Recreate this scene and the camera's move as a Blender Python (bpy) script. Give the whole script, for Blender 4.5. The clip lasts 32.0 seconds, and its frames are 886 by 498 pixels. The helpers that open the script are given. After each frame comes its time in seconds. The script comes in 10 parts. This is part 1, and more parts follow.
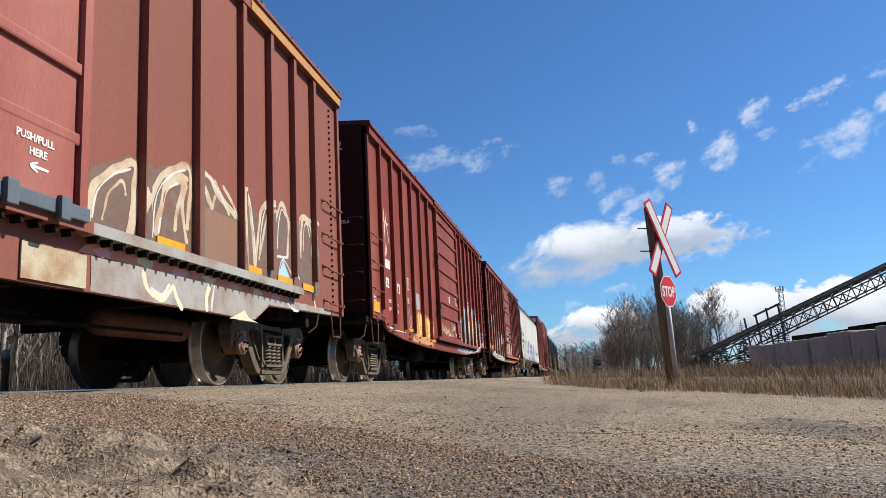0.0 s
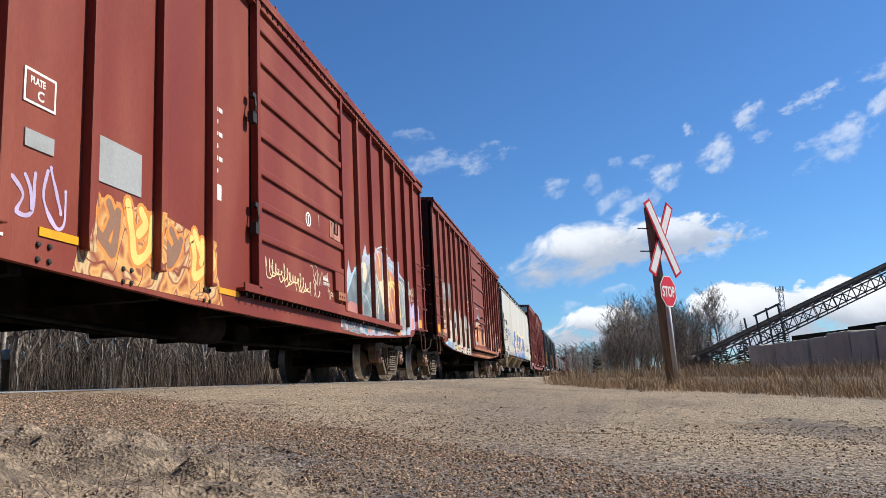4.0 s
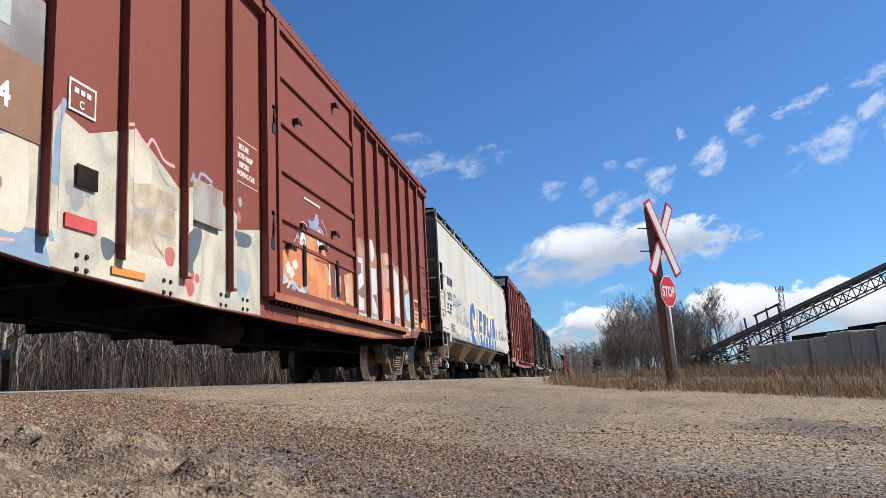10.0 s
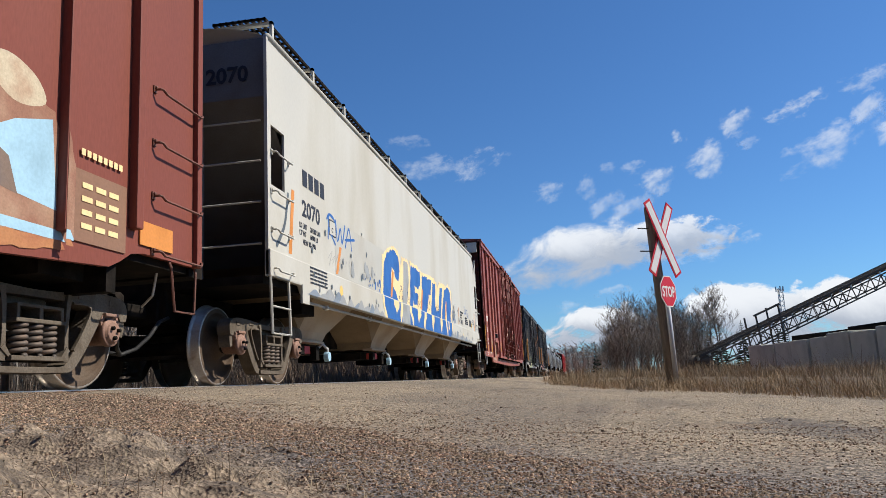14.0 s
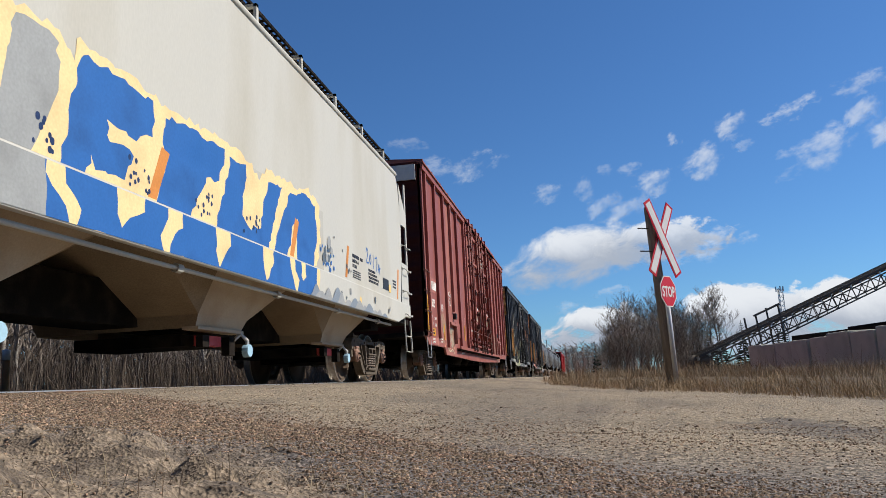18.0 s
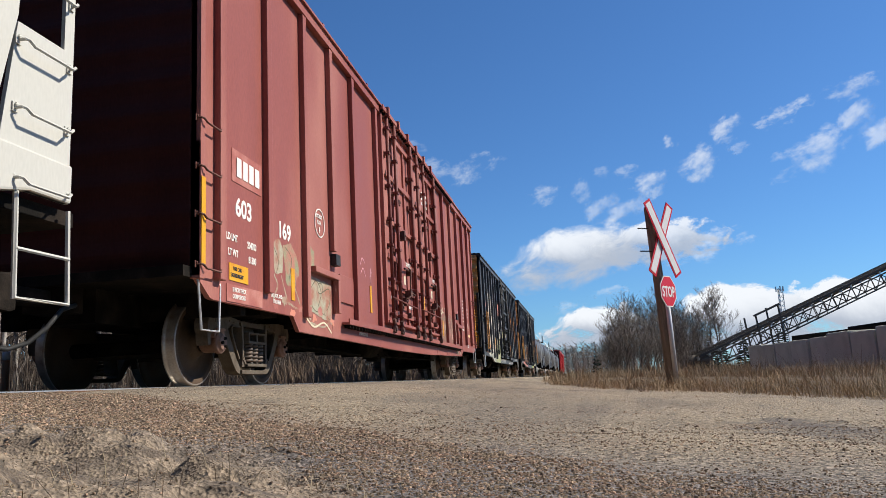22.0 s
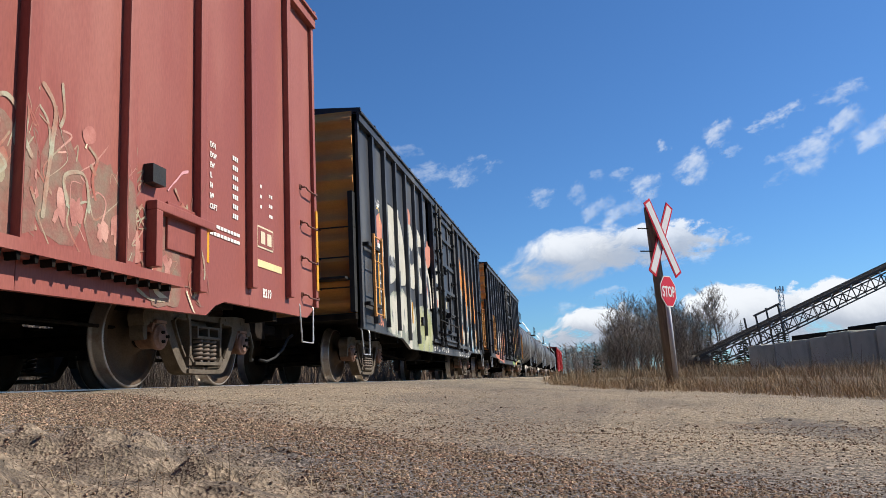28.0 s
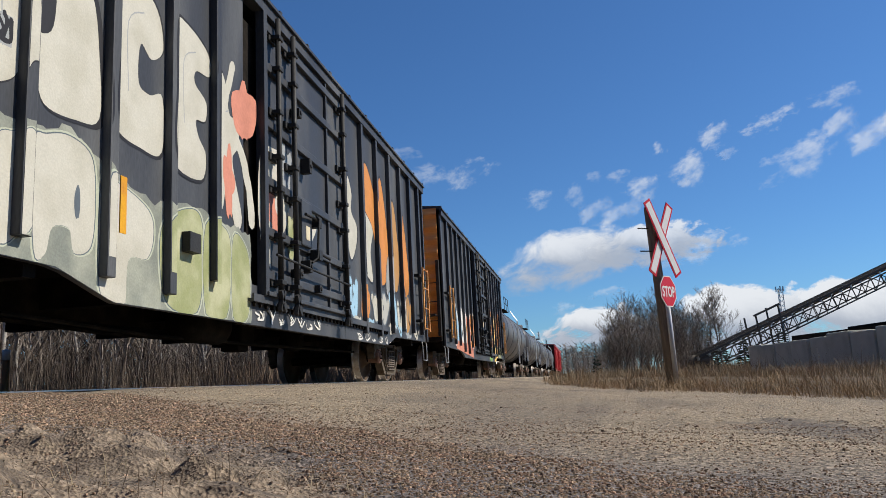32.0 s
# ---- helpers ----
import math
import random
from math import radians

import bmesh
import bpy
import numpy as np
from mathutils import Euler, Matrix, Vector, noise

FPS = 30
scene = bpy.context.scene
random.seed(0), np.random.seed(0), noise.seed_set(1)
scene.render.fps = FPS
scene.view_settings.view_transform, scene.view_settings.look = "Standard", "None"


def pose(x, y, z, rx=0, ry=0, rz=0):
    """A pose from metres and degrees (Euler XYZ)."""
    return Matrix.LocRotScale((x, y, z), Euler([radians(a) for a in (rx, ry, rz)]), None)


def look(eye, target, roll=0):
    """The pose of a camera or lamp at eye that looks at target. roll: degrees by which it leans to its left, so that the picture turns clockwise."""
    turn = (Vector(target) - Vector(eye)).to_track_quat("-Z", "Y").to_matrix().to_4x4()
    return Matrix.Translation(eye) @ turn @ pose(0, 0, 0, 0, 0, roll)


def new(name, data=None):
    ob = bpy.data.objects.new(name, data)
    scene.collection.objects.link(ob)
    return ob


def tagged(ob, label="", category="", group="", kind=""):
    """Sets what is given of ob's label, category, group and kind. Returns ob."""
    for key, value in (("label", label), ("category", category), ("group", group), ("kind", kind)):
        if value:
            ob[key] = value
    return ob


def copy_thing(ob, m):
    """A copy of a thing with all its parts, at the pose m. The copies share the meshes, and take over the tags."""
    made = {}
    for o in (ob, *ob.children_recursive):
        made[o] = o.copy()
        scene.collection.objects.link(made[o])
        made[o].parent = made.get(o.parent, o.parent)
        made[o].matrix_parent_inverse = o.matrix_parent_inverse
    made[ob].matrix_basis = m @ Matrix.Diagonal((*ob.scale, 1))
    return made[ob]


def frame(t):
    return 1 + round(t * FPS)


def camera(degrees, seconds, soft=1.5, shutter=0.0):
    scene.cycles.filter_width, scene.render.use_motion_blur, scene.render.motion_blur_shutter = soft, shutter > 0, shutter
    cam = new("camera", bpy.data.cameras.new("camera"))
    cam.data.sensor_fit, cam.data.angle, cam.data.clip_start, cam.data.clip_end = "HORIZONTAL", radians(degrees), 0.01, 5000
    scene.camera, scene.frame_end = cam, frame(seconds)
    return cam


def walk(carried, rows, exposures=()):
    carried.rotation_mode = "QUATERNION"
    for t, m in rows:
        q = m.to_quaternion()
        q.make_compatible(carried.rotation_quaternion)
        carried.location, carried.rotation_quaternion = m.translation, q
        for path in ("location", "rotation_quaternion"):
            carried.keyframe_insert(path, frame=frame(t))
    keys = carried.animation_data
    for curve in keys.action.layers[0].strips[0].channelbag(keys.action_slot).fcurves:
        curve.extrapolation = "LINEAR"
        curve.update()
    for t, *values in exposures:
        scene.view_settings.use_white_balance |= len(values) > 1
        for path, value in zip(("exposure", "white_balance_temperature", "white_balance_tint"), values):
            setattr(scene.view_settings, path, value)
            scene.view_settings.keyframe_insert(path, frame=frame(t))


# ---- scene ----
# Metres; z = 0 at the top of the rails; the track runs along y, the train comes from +y.
TRACK_X = -4.975
EYE = Vector((0.0, 0.0, -0.097))
YAW, PITCH, ROLL = radians(9.712), radians(10.014), -2.932
AIM = Vector((-math.sin(YAW) * math.cos(PITCH), math.cos(YAW) * math.cos(PITCH), math.sin(PITCH)))
cam = camera(60.775, 32.0, soft=0.8)
CAM = look(EYE, EYE + AIM, ROLL)
walk(cam, [(0, CAM), (32, CAM)], [(0, 0.62), (9, 0.64), (12, 0.54), (14, 0.48), (17, 0.36), (19, 0.36), (20, 0.44), (22, 0.54), (30, 0.54), (31, 0.46), (32, 0.34)])

# how far the train has rolled, every two seconds
ROLLED = (0.0, 5.53, 11.06, 16.61, 22.17, 27.67, 33.19, 38.75, 44.25, 49.72, 55.14, 60.52, 65.86, 71.11, 76.35, 81.54, 86.68)


def rolled(t):
    i = min(int(t // 2), 15)
    u = t / 2 - i
    v = ROLLED

    def slope(k):
        return (v[min(k + 1, 16)] - v[max(k - 1, 0)]) / (min(k + 1, 16) - max(k - 1, 0))
    a, b = slope(i), slope(i + 1)
    return (2 * u**3 - 3 * u**2 + 1) * v[i] + (u**3 - 2 * u**2 + u) * a + (3 * u**2 - 2 * u**3) * v[i + 1] + (u**3 - u**2) * b


# ---- light ----
SUN_EL, SUN_AZ = 43.0, 20.0   # degrees; azimuth from +x towards +y
world = bpy.data.worlds.new("sky")
scene.world = world
world.use_nodes = True
wn = world.node_tree
sky = wn.nodes.new("ShaderNodeTexSky")
sky.sky_type = "NISHITA"
sky.sun_disc = False
sky.sun_elevation = radians(SUN_EL)
sky.sun_rotation = radians(90 - SUN_AZ)
sky.altitude = 300
sky.air_density, sky.dust_density, sky.ozone_density = 1.0, 0.3, 2.5
tint = wn.nodes.new("ShaderNodeMix")
tint.data_type, tint.blend_type = "RGBA", "MULTIPLY"
tint.inputs[0].default_value, tint.inputs[7].default_value = 1.0, (0.59, 0.99, 1.42, 1)
wn.links.new(sky.outputs[0], tint.inputs[6])
wn.links.new(tint.outputs[2], wn.nodes["Background"].inputs[0])
wn.nodes["Background"].inputs[1].default_value = 0.06
sun_dir = Vector((math.cos(radians(SUN_AZ)) * math.cos(radians(SUN_EL)), math.sin(radians(SUN_AZ)) * math.cos(radians(SUN_EL)), math.sin(radians(SUN_EL))))
sun_data = bpy.data.lights.new("sun", "SUN")
sun_data.energy, sun_data.angle, sun_data.color = 5.0, radians(0.53), (1.0, 0.93, 0.82)
sun = new("sun", sun_data)
sun.matrix_world = look(sun_dir * 60, (0, 0, 0))


# ---- materials ----
def mat(name, color, rough=0.6, metal=0.0, var=0.25, scale=3.0, fine=60.0, bump=0.1, second=None, mix=0.0, stretch=(1, 1, 1), emit=None, rand=0.0, spread=0.12):
    """A surface with variation at two scales; second: a stain colour that covers about the share mix."""
    m = bpy.data.materials.new(name)
    m.use_nodes = True
    t = m.node_tree
    n, l = t.nodes, t.links
    b = n["Principled BSDF"]
    b.inputs["Roughness"].default_value, b.inputs["Metallic"].default_value = rough, metal
    b.inputs["Specular IOR Level"].default_value = 0.14 if max(color) > 0.025 else 0.05
    co = n.new("ShaderNodeTexCoord")
    mp = n.new("ShaderNodeMapping")
    mp.inputs["Scale"].default_value = stretch
    l.new(co.outputs["Object"], mp.inputs["Vector"])
    big, small = n.new("ShaderNodeTexNoise"), n.new("ShaderNodeTexNoise")
    big.inputs["Scale"].default_value, big.inputs["Detail"].default_value = scale, 6
    small.inputs["Scale"].default_value, small.inputs["Detail"].default_value = fine, 3
    l.new(mp.outputs[0], big.inputs["Vector"])
    l.new(mp.outputs[0], small.inputs["Vector"])
    base = n.new("ShaderNodeRGB")
    base.outputs[0].default_value = (*color, 1)
    out = base.outputs[0]
    if second:
        ramp = n.new("ShaderNodeMapRange")
        ramp.inputs["From Min"].default_value, ramp.inputs["From Max"].default_value = 0.68 - 0.4 * mix - spread, 0.68 - 0.4 * mix + spread
        l.new(big.outputs[0], ramp.inputs[0])
        mx = n.new("ShaderNodeMix")
        mx.data_type = "RGBA"
        mx.inputs[7].default_value = (*second, 1)
        l.new(ramp.outputs[0], mx.inputs[0])
        l.new(out, mx.inputs[6])
        out = mx.outputs[2]
    add = n.new("ShaderNodeMath")
    add.operation = "ADD"
    l.new(big.outputs[0], add.inputs[0])
    l.new(small.outputs[0], add.inputs[1])
    last = add.outputs[0]
    if rand:
        info = n.new("ShaderNodeObjectInfo")
        ra = n.new("ShaderNodeMath")
        ra.operation = "MULTIPLY_ADD"
        ra.inputs[1].default_value, ra.inputs[2].default_value = rand, -rand / 2
        l.new(info.outputs["Random"], ra.inputs[0])
        ad2 = n.new("ShaderNodeMath")
        l.new(last, ad2.inputs[0])
        l.new(ra.outputs[0], ad2.inputs[1])
        last = ad2.outputs[0]
    mr = n.new("ShaderNodeMapRange")
    mr.inputs["From Min"].default_value, mr.inputs["From Max"].default_value = 0.6, 1.4
    mr.inputs["To Min"].default_value, mr.inputs["To Max"].default_value = 1 - var, 1 + var
    l.new(last, mr.inputs[0])
    mul = n.new("ShaderNodeMix")
    mul.data_type, mul.blend_type = "RGBA", "MULTIPLY"
    mul.inputs[0].default_value = 1
    l.new(out, mul.inputs[6])
    l.new(mr.outputs[0], mul.inputs[7])
    l.new(mul.outputs[2], b.inputs["Base Color"])
    if bump:
        bp = n.new("ShaderNodeBump")
        bp.inputs["Strength"].default_value, bp.inputs["Distance"].default_value = bump, 0.02
        l.new(add.outputs[0], bp.inputs["Height"])
        l.new(bp.outputs[0], b.inputs["Normal"])
    rr = n.new("ShaderNodeMapRange")
    rr.inputs["From Min"].default_value, rr.inputs["From Max"].default_value = 0.3, 0.7
    rr.inputs["To Min"].default_value, rr.inputs["To Max"].default_value = max(0.05, rough - 0.1), min(1, rough + 0.1)
    l.new(big.outputs[0], rr.inputs[0])
    l.new(rr.outputs[0], b.inputs["Roughness"])
    if emit:
        b.inputs["Emission Color"].default_value = (*color, 1)
        b.inputs["Emission Strength"].default_value = emit
    return m


STREAK = (1, 1, 0.25)
M_RED_A = mat("faded_red_paint", (0.232, 0.080, 0.057), 0.6, second=(0.165, 0.062, 0.046), mix=0.4, scale=1.0, stretch=STREAK, var=0.18, bump=0.03, spread=0.2)
M_RED_B = mat("oxide_red_paint", (0.173, 0.0351, 0.0247), 0.58, second=(0.211, 0.0611, 0.0403), mix=0.3, scale=1.2, stretch=STREAK, var=0.16, bump=0.03)
M_FADED_B = mat("rubbed_oxide_paint", (0.42, 0.21, 0.16), 0.6, second=(0.33, 0.14, 0.10), mix=0.4, scale=5, var=0.15)
M_RED_C = mat("brown_red_paint", (0.198, 0.060, 0.042), 0.58, second=(0.165, 0.048, 0.036), mix=0.4, scale=1.1, stretch=STREAK, var=0.18, bump=0.03, spread=0.2)
M_RED_E = mat("maroon_paint", (0.262, 0.082, 0.066), 0.5, second=(0.31, 0.125, 0.10), mix=0.3, scale=1.0, stretch=STREAK, var=0.18, bump=0.03)
M_WHITE_D = mat("off_white_paint", (0.478, 0.468, 0.423), 0.5, second=(0.37, 0.345, 0.286), mix=0.22, scale=0.7, stretch=(1, 1, 0.3), var=0.07, bump=0.015)
# dark red for the car ends: their shade is put into the colour
M_RED_END = mat("shaded_red_end_paint", (0.052, 0.0125, 0.0095), 0.75, second=(0.036, 0.009, 0.0075), mix=0.4, scale=1.4, stretch=STREAK, var=0.25, bump=0.02)
M_BLACK_F = mat("black_paint", (0.048, 0.051, 0.058), 0.45, second=(0.085, 0.088, 0.092), mix=0.3, scale=1.4, stretch=STREAK, var=0.25, bump=0.03)
M_ORANGE_F = mat("orange_paint", (0.70, 0.34, 0.10), 0.5, second=(0.50, 0.22, 0.08), mix=0.35, scale=1.5, var=0.2, bump=0.03)
M_TANK = mat("tank_black_paint", (0.0611, 0.0611, 0.0663), 0.35, second=(0.142, 0.131, 0.122), mix=0.35, scale=0.8, var=0.2)
M_FAR_RED = mat("bright_red_paint", (0.415, 0.039, 0.0351), 0.45, var=0.15)
M_STEEL = mat("dusty_cast_steel", (0.139, 0.116, 0.0915), 0.85, 0.0, second=(0.0788, 0.0622, 0.0465), mix=0.4, scale=5, var=0.3, bump=0.25)
M_SPRING = mat("dark_spring_steel", (0.0988, 0.0845, 0.0741), 0.6, 0.2, second=(0.168, 0.118, 0.0884), mix=0.3, scale=9, var=0.3)
# black grime, made darker still to hold the shade under the cars
M_UNDER = mat("grime_and_shade_black", (0.010, 0.009, 0.008), 0.9, second=(0.024, 0.019, 0.016), mix=0.3, scale=4, var=0.35, bump=0.2)
M_PLATE = mat("wheel_plate_rust", (0.095, 0.068, 0.048), 0.75, 0.0, second=(0.07, 0.045, 0.03), mix=0.3, scale=3, var=0.25, bump=0.1)
M_TREAD = mat("polished_wheel_rim", (0.442, 0.403, 0.364), 0.42, 0.6, second=(0.26, 0.208, 0.169), mix=0.25, scale=8, var=0.2)
M_RAIL = mat("polished_rail_head", (0.62, 0.60, 0.57), 0.3, 0.85, var=0.15, scale=4, stretch=(1, 0.1, 1))
M_RAILSIDE = mat("rusty_rail", (0.122, 0.065, 0.038), 0.85, var=0.3, scale=6)
M_CAP = mat("rust_brown_bearing_cap", (0.273, 0.163, 0.124), 0.7, second=(0.169, 0.104, 0.078), mix=0.3, scale=10, var=0.25)
M_GALV = mat("galvanised_steel", (0.55, 0.55, 0.54), 0.4, 0.35, second=(0.42, 0.41, 0.40), mix=0.3, scale=6, var=0.15)
M_PLACARD = mat("reflective_yellow_sheet", (0.612, 0.306, 0.017), 0.45, var=0.12, scale=5, second=(0.468, 0.204, 0.025), mix=0.25)
M_LETTER = mat("white_stencil_paint", (0.711, 0.681, 0.632), 0.6, var=0.12, scale=12)
M_DARKLETTER = mat("dark_stencil_paint", (0.0299, 0.0351, 0.0494), 0.6, var=0.12, scale=12)
M_GRIP = mat("handrail_steel", (0.168, 0.0741, 0.0546), 0.55, second=(0.0988, 0.0494, 0.039), mix=0.3, scale=9, var=0.25)
M_BLACKIRON = mat("black_iron", (0.0299, 0.0299, 0.0299), 0.55, var=0.25, scale=9)
M_WOODPOST = mat("weathered_timber_post", (0.163, 0.139, 0.117), 0.85, second=(0.247, 0.202, 0.163), mix=0.35, scale=3, stretch=(3, 3, 0.3), var=0.3, bump=0.4)
M_SIGNWHITE = mat("white_sign_sheet", (0.640, 0.640, 0.624), 0.4, var=0.07, scale=6)
M_SIGNRED = mat("red_sign_sheet", (0.52, 0.018, 0.035), 0.4, var=0.1, scale=6, second=(0.5, 0.05, 0.06), mix=0.2)
M_CONCRETE = mat("grey_concrete", (0.50, 0.49, 0.41), 0.9, second=(0.36, 0.35, 0.29), mix=0.4, scale=1.6, var=0.2, bump=0.2, rand=0.35)
M_CONVEYOR = mat("conveyor_steel", (0.105, 0.088, 0.070), 0.7, 0.0, second=(0.14, 0.11, 0.085), mix=0.25, scale=2, var=0.2)
M_BARK = mat("grey_bark", (0.155, 0.128, 0.105), 0.9, second=(0.243, 0.209, 0.176), mix=0.3, scale=4, var=0.3, rand=0.5)
M_BIRCH = mat("birch_bark", (0.336, 0.312, 0.280), 0.85, second=(0.096, 0.080, 0.072), mix=0.3, scale=3, stretch=(1, 1, 2), var=0.3)
M_SPRUCE = mat("spruce_needles", (0.022, 0.038, 0.021), 0.85, var=0.4, scale=3)
M_DRYGRASS = mat("dry_grass", (0.37, 0.265, 0.155), 0.85, second=(0.24, 0.155, 0.088), mix=0.4, scale=1.4, var=0.35)
M_BRUSH = mat("brown_brush_twigs", (0.19, 0.135, 0.095), 0.9, second=(0.12, 0.085, 0.06), mix=0.4, scale=0.8, var=0.35)
M_STRAW = mat("pale_straw", (0.242, 0.196, 0.127), 0.8, var=0.25, scale=4)
M_STONE = mat("gravel_stone", (0.17, 0.14, 0.102), 0.9, second=(0.175, 0.124, 0.0934), mix=0.35, scale=25, var=0.35, fine=160)
# darker woods colour; the shade behind the track is put into it
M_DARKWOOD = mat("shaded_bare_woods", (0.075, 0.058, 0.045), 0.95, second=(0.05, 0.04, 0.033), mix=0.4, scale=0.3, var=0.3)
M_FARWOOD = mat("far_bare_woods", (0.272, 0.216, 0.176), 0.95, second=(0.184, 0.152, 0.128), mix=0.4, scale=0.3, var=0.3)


# ---- building tools ----
class Shape:
    """Vertices and faces of one mesh, with a material slot for each face."""

    def __init__(self):
        self.v, self.f, self.s = [], [], []

    def add(self, verts, faces, slot=0):
        k = len(self.v)
        self.v += [tuple(p) for p in verts]
        self.f += [tuple(i + k for i in q) for q in faces]
        self.s += [slot] * len(faces)
        return self

    def box(self, x0, x1, y0, y1, z0, z1, slot=0):
        x0, x1, y0, y1, z0, z1 = min(x0, x1), max(x0, x1), min(y0, y1), max(y0, y1), min(z0, z1), max(z0, z1)
        v = [(x, y, z) for x in (x0, x1) for y in (y0, y1) for z in (z0, z1)]
        return self.add(v, [(0, 1, 3, 2), (4, 6, 7, 5), (0, 4, 5, 1), (2, 3, 7, 6), (0, 2, 6, 4), (1, 5, 7, 3)], slot)

    def prism(self, poly, x0, x1, slot=0):
        """A flat outline in (y, z), counter-clockwise as seen from +x, with thickness x0..x1."""
        n = len(poly)
        area = sum(poly[i][0] * poly[(i + 1) % n][1] - poly[(i + 1) % n][0] * poly[i][1] for i in range(n))
        if area < 0:
            poly = poly[::-1]
        v = [(x1, a, b) for a, b in poly] + [(x0, a, b) for a, b in poly]
        f = [tuple(range(n)), tuple(range(2 * n - 1, n - 1, -1))] + [(i, i + n, (i + 1) % n + n, (i + 1) % n) for i in range(n)]
        return self.add(v, f, slot)

    def beam(self, p, q, w, h, slot=0, up=(0, 0, 1)):
        p, q = Vector(p), Vector(q)
        d = (q - p).normalized()
        a = d.cross(Vector(up))
        if a.length < 1e-4:
            a = d.cross(Vector((1, 0, 0)))
        a.normalize()
        b = a.cross(d)
        v = [e + a * (i * w / 2) + b * (j * h / 2) for e in (p, q) for i, j in ((-1, -1), (1, -1), (1, 1), (-1, 1))]
        return self.add(v, [(0, 1, 2, 3), (7, 6, 5, 4), (0, 4, 5, 1), (1, 5, 6, 2), (2, 6, 7, 3), (3, 7, 4, 0)], slot)

    def tube(self, pts, r, n=6, slot=0, r1=None):
        pts = [Vector(p) for p in pts]
        k = len(pts)
        rings = []
        a = None
        for i, p in enumerate(pts):
            d = (pts[min(i + 1, k - 1)] - pts[max(i - 1, 0)]).normalized()
            if a is None:
                a = d.orthogonal().normalized()
            else:
                a = (a - d * a.dot(d)).normalized()
            b = d.cross(a)
            rad = r if r1 is None else r + (r1 - r) * i / (k - 1)
            rings += [p + (a * math.cos(2 * math.pi * j / n) + b * math.sin(2 * math.pi * j / n)) * rad for j in range(n)]
        f = [(i * n + j, i * n + (j + 1) % n, (i + 1) * n + (j + 1) % n, (i + 1) * n + j) for i in range(k - 1) for j in range(n)]
        f += [tuple(range(n - 1, -1, -1)), tuple(range((k - 1) * n, k * n))]
        return self.add(rings, f, slot)

    def lathe(self, prof, seg=40, slot=0, centre=(0, 0, 0), axis="x", slots=None):
        """prof: (radius, place along the axis)."""
        k = len(prof)
        v = []
        for i in range(seg):
            c, s = math.cos(2 * math.pi * i / seg), math.sin(2 * math.pi * i / seg)
            for r, x in prof:
                p = (x, r * c, r * s) if axis == "x" else ((r * s, x, r * c) if axis == "y" else (r * c, r * s, x))
                v.append((p[0] + centre[0], p[1] + centre[1], p[2] + centre[2]))
        for j in range(k - 1):
            self.add([], [], 0)
        base = len(self.v)
        self.v += v
        for i in range(seg):
            for j in range(k - 1):
                a, b = i * k + j, ((i + 1) % seg) * k + j
                self.f.append((base + a, base + a + 1, base + b + 1, base + b))
                self.s.append(slots[j] if slots else slot)
        return self

    def mesh(self, name, mats, smooth=False):
        me = bpy.data.meshes.new(name)
        me.from_pydata(self.v, [], self.f)
        for m in (mats if isinstance(mats, (list, tuple)) else [mats]):
            me.materials.append(m)
        me.polygons.foreach_set("material_index", self.s)
        if smooth:
            me.polygons.foreach_set("use_smooth", [True] * len(self.f))
        me.update()
        return me


def part(name, shape, material, parent, label="", at=None, smooth=False):
    """One mesh object under a thing or a part. shape: a Shape, or a mesh that is shared."""
    me = shape if isinstance(shape, bpy.types.Mesh) else shape.mesh(name, material, smooth)
    ob = new(name, me)
    ob.parent = parent
    if at is not None:
        ob.matrix_basis = at
    if label:
        ob["label"] = label
    return ob


def thing(name, label, category, at=None, group="", kind="", shape=None, material=None, smooth=False):
    ob = new(name, shape.mesh(name, material, smooth) if shape else None)
    if at is not None:
        ob.matrix_basis = at
    return tagged(ob, label, category, group, kind)


def letters(text, height):
    """A flat mesh of built-in letters, lying in the side plane: width along y, height along z."""
    c = bpy.data.curves.new("letters", "FONT")
    c.body, c.size, c.extrude, c.resolution_u, c.offset = text, height * 1.38, 0.0015, 3, height * 0.035
    ob = new("letters", c)
    bpy.context.view_layer.update()
    me = bpy.data.meshes.new_from_object(ob.evaluated_get(bpy.context.evaluated_depsgraph_get()))
    bpy.data.objects.remove(ob)
    bpy.data.curves.remove(c)
    me.transform(Matrix(((0, 0, 1, 0), (1, 0, 0, 0), (0, 1, 0, 0), (0, 0, 0, 1))))
    return me


def sign_text(text, x, y, z, height, parent, material=None, squeeze=1.0, name="lettering"):
    me = letters(text, height)
    me.materials.clear()
    me.materials.append(material or M_LETTER)
    me.transform(Matrix.Diagonal((1, squeeze, 1, 1)))
    return part(name, me, None, parent, at=pose(x, y, z))


# ---- running gear, shared by all cars ----
AXLE_Z, HALF_BASE = 0.457, 0.89
WHEEL = ((0.085, 0.875), (0.125, 0.872), (0.142, 0.83), (0.17, 0.79), (0.26, 0.752), (0.345, 0.768), (0.376, 0.80), (0.386, 0.818), (0.392, 0.82),
         (0.434, 0.82), (0.449, 0.819), (0.454, 0.812), (0.459, 0.725), (0.468, 0.712), (0.486, 0.704), (0.488, 0.69), (0.478, 0.682), (0.39, 0.68), (0.375, 0.70), (0.25, 0.70), (0.14, 0.68), (0.085, 0.67))
WHEEL_SLOTS = [0, 0, 0, 0, 0, 0, 0, 0, 0, 1, 1, 1, 1, 1, 1, 1, 0, 0, 0, 0, 0]


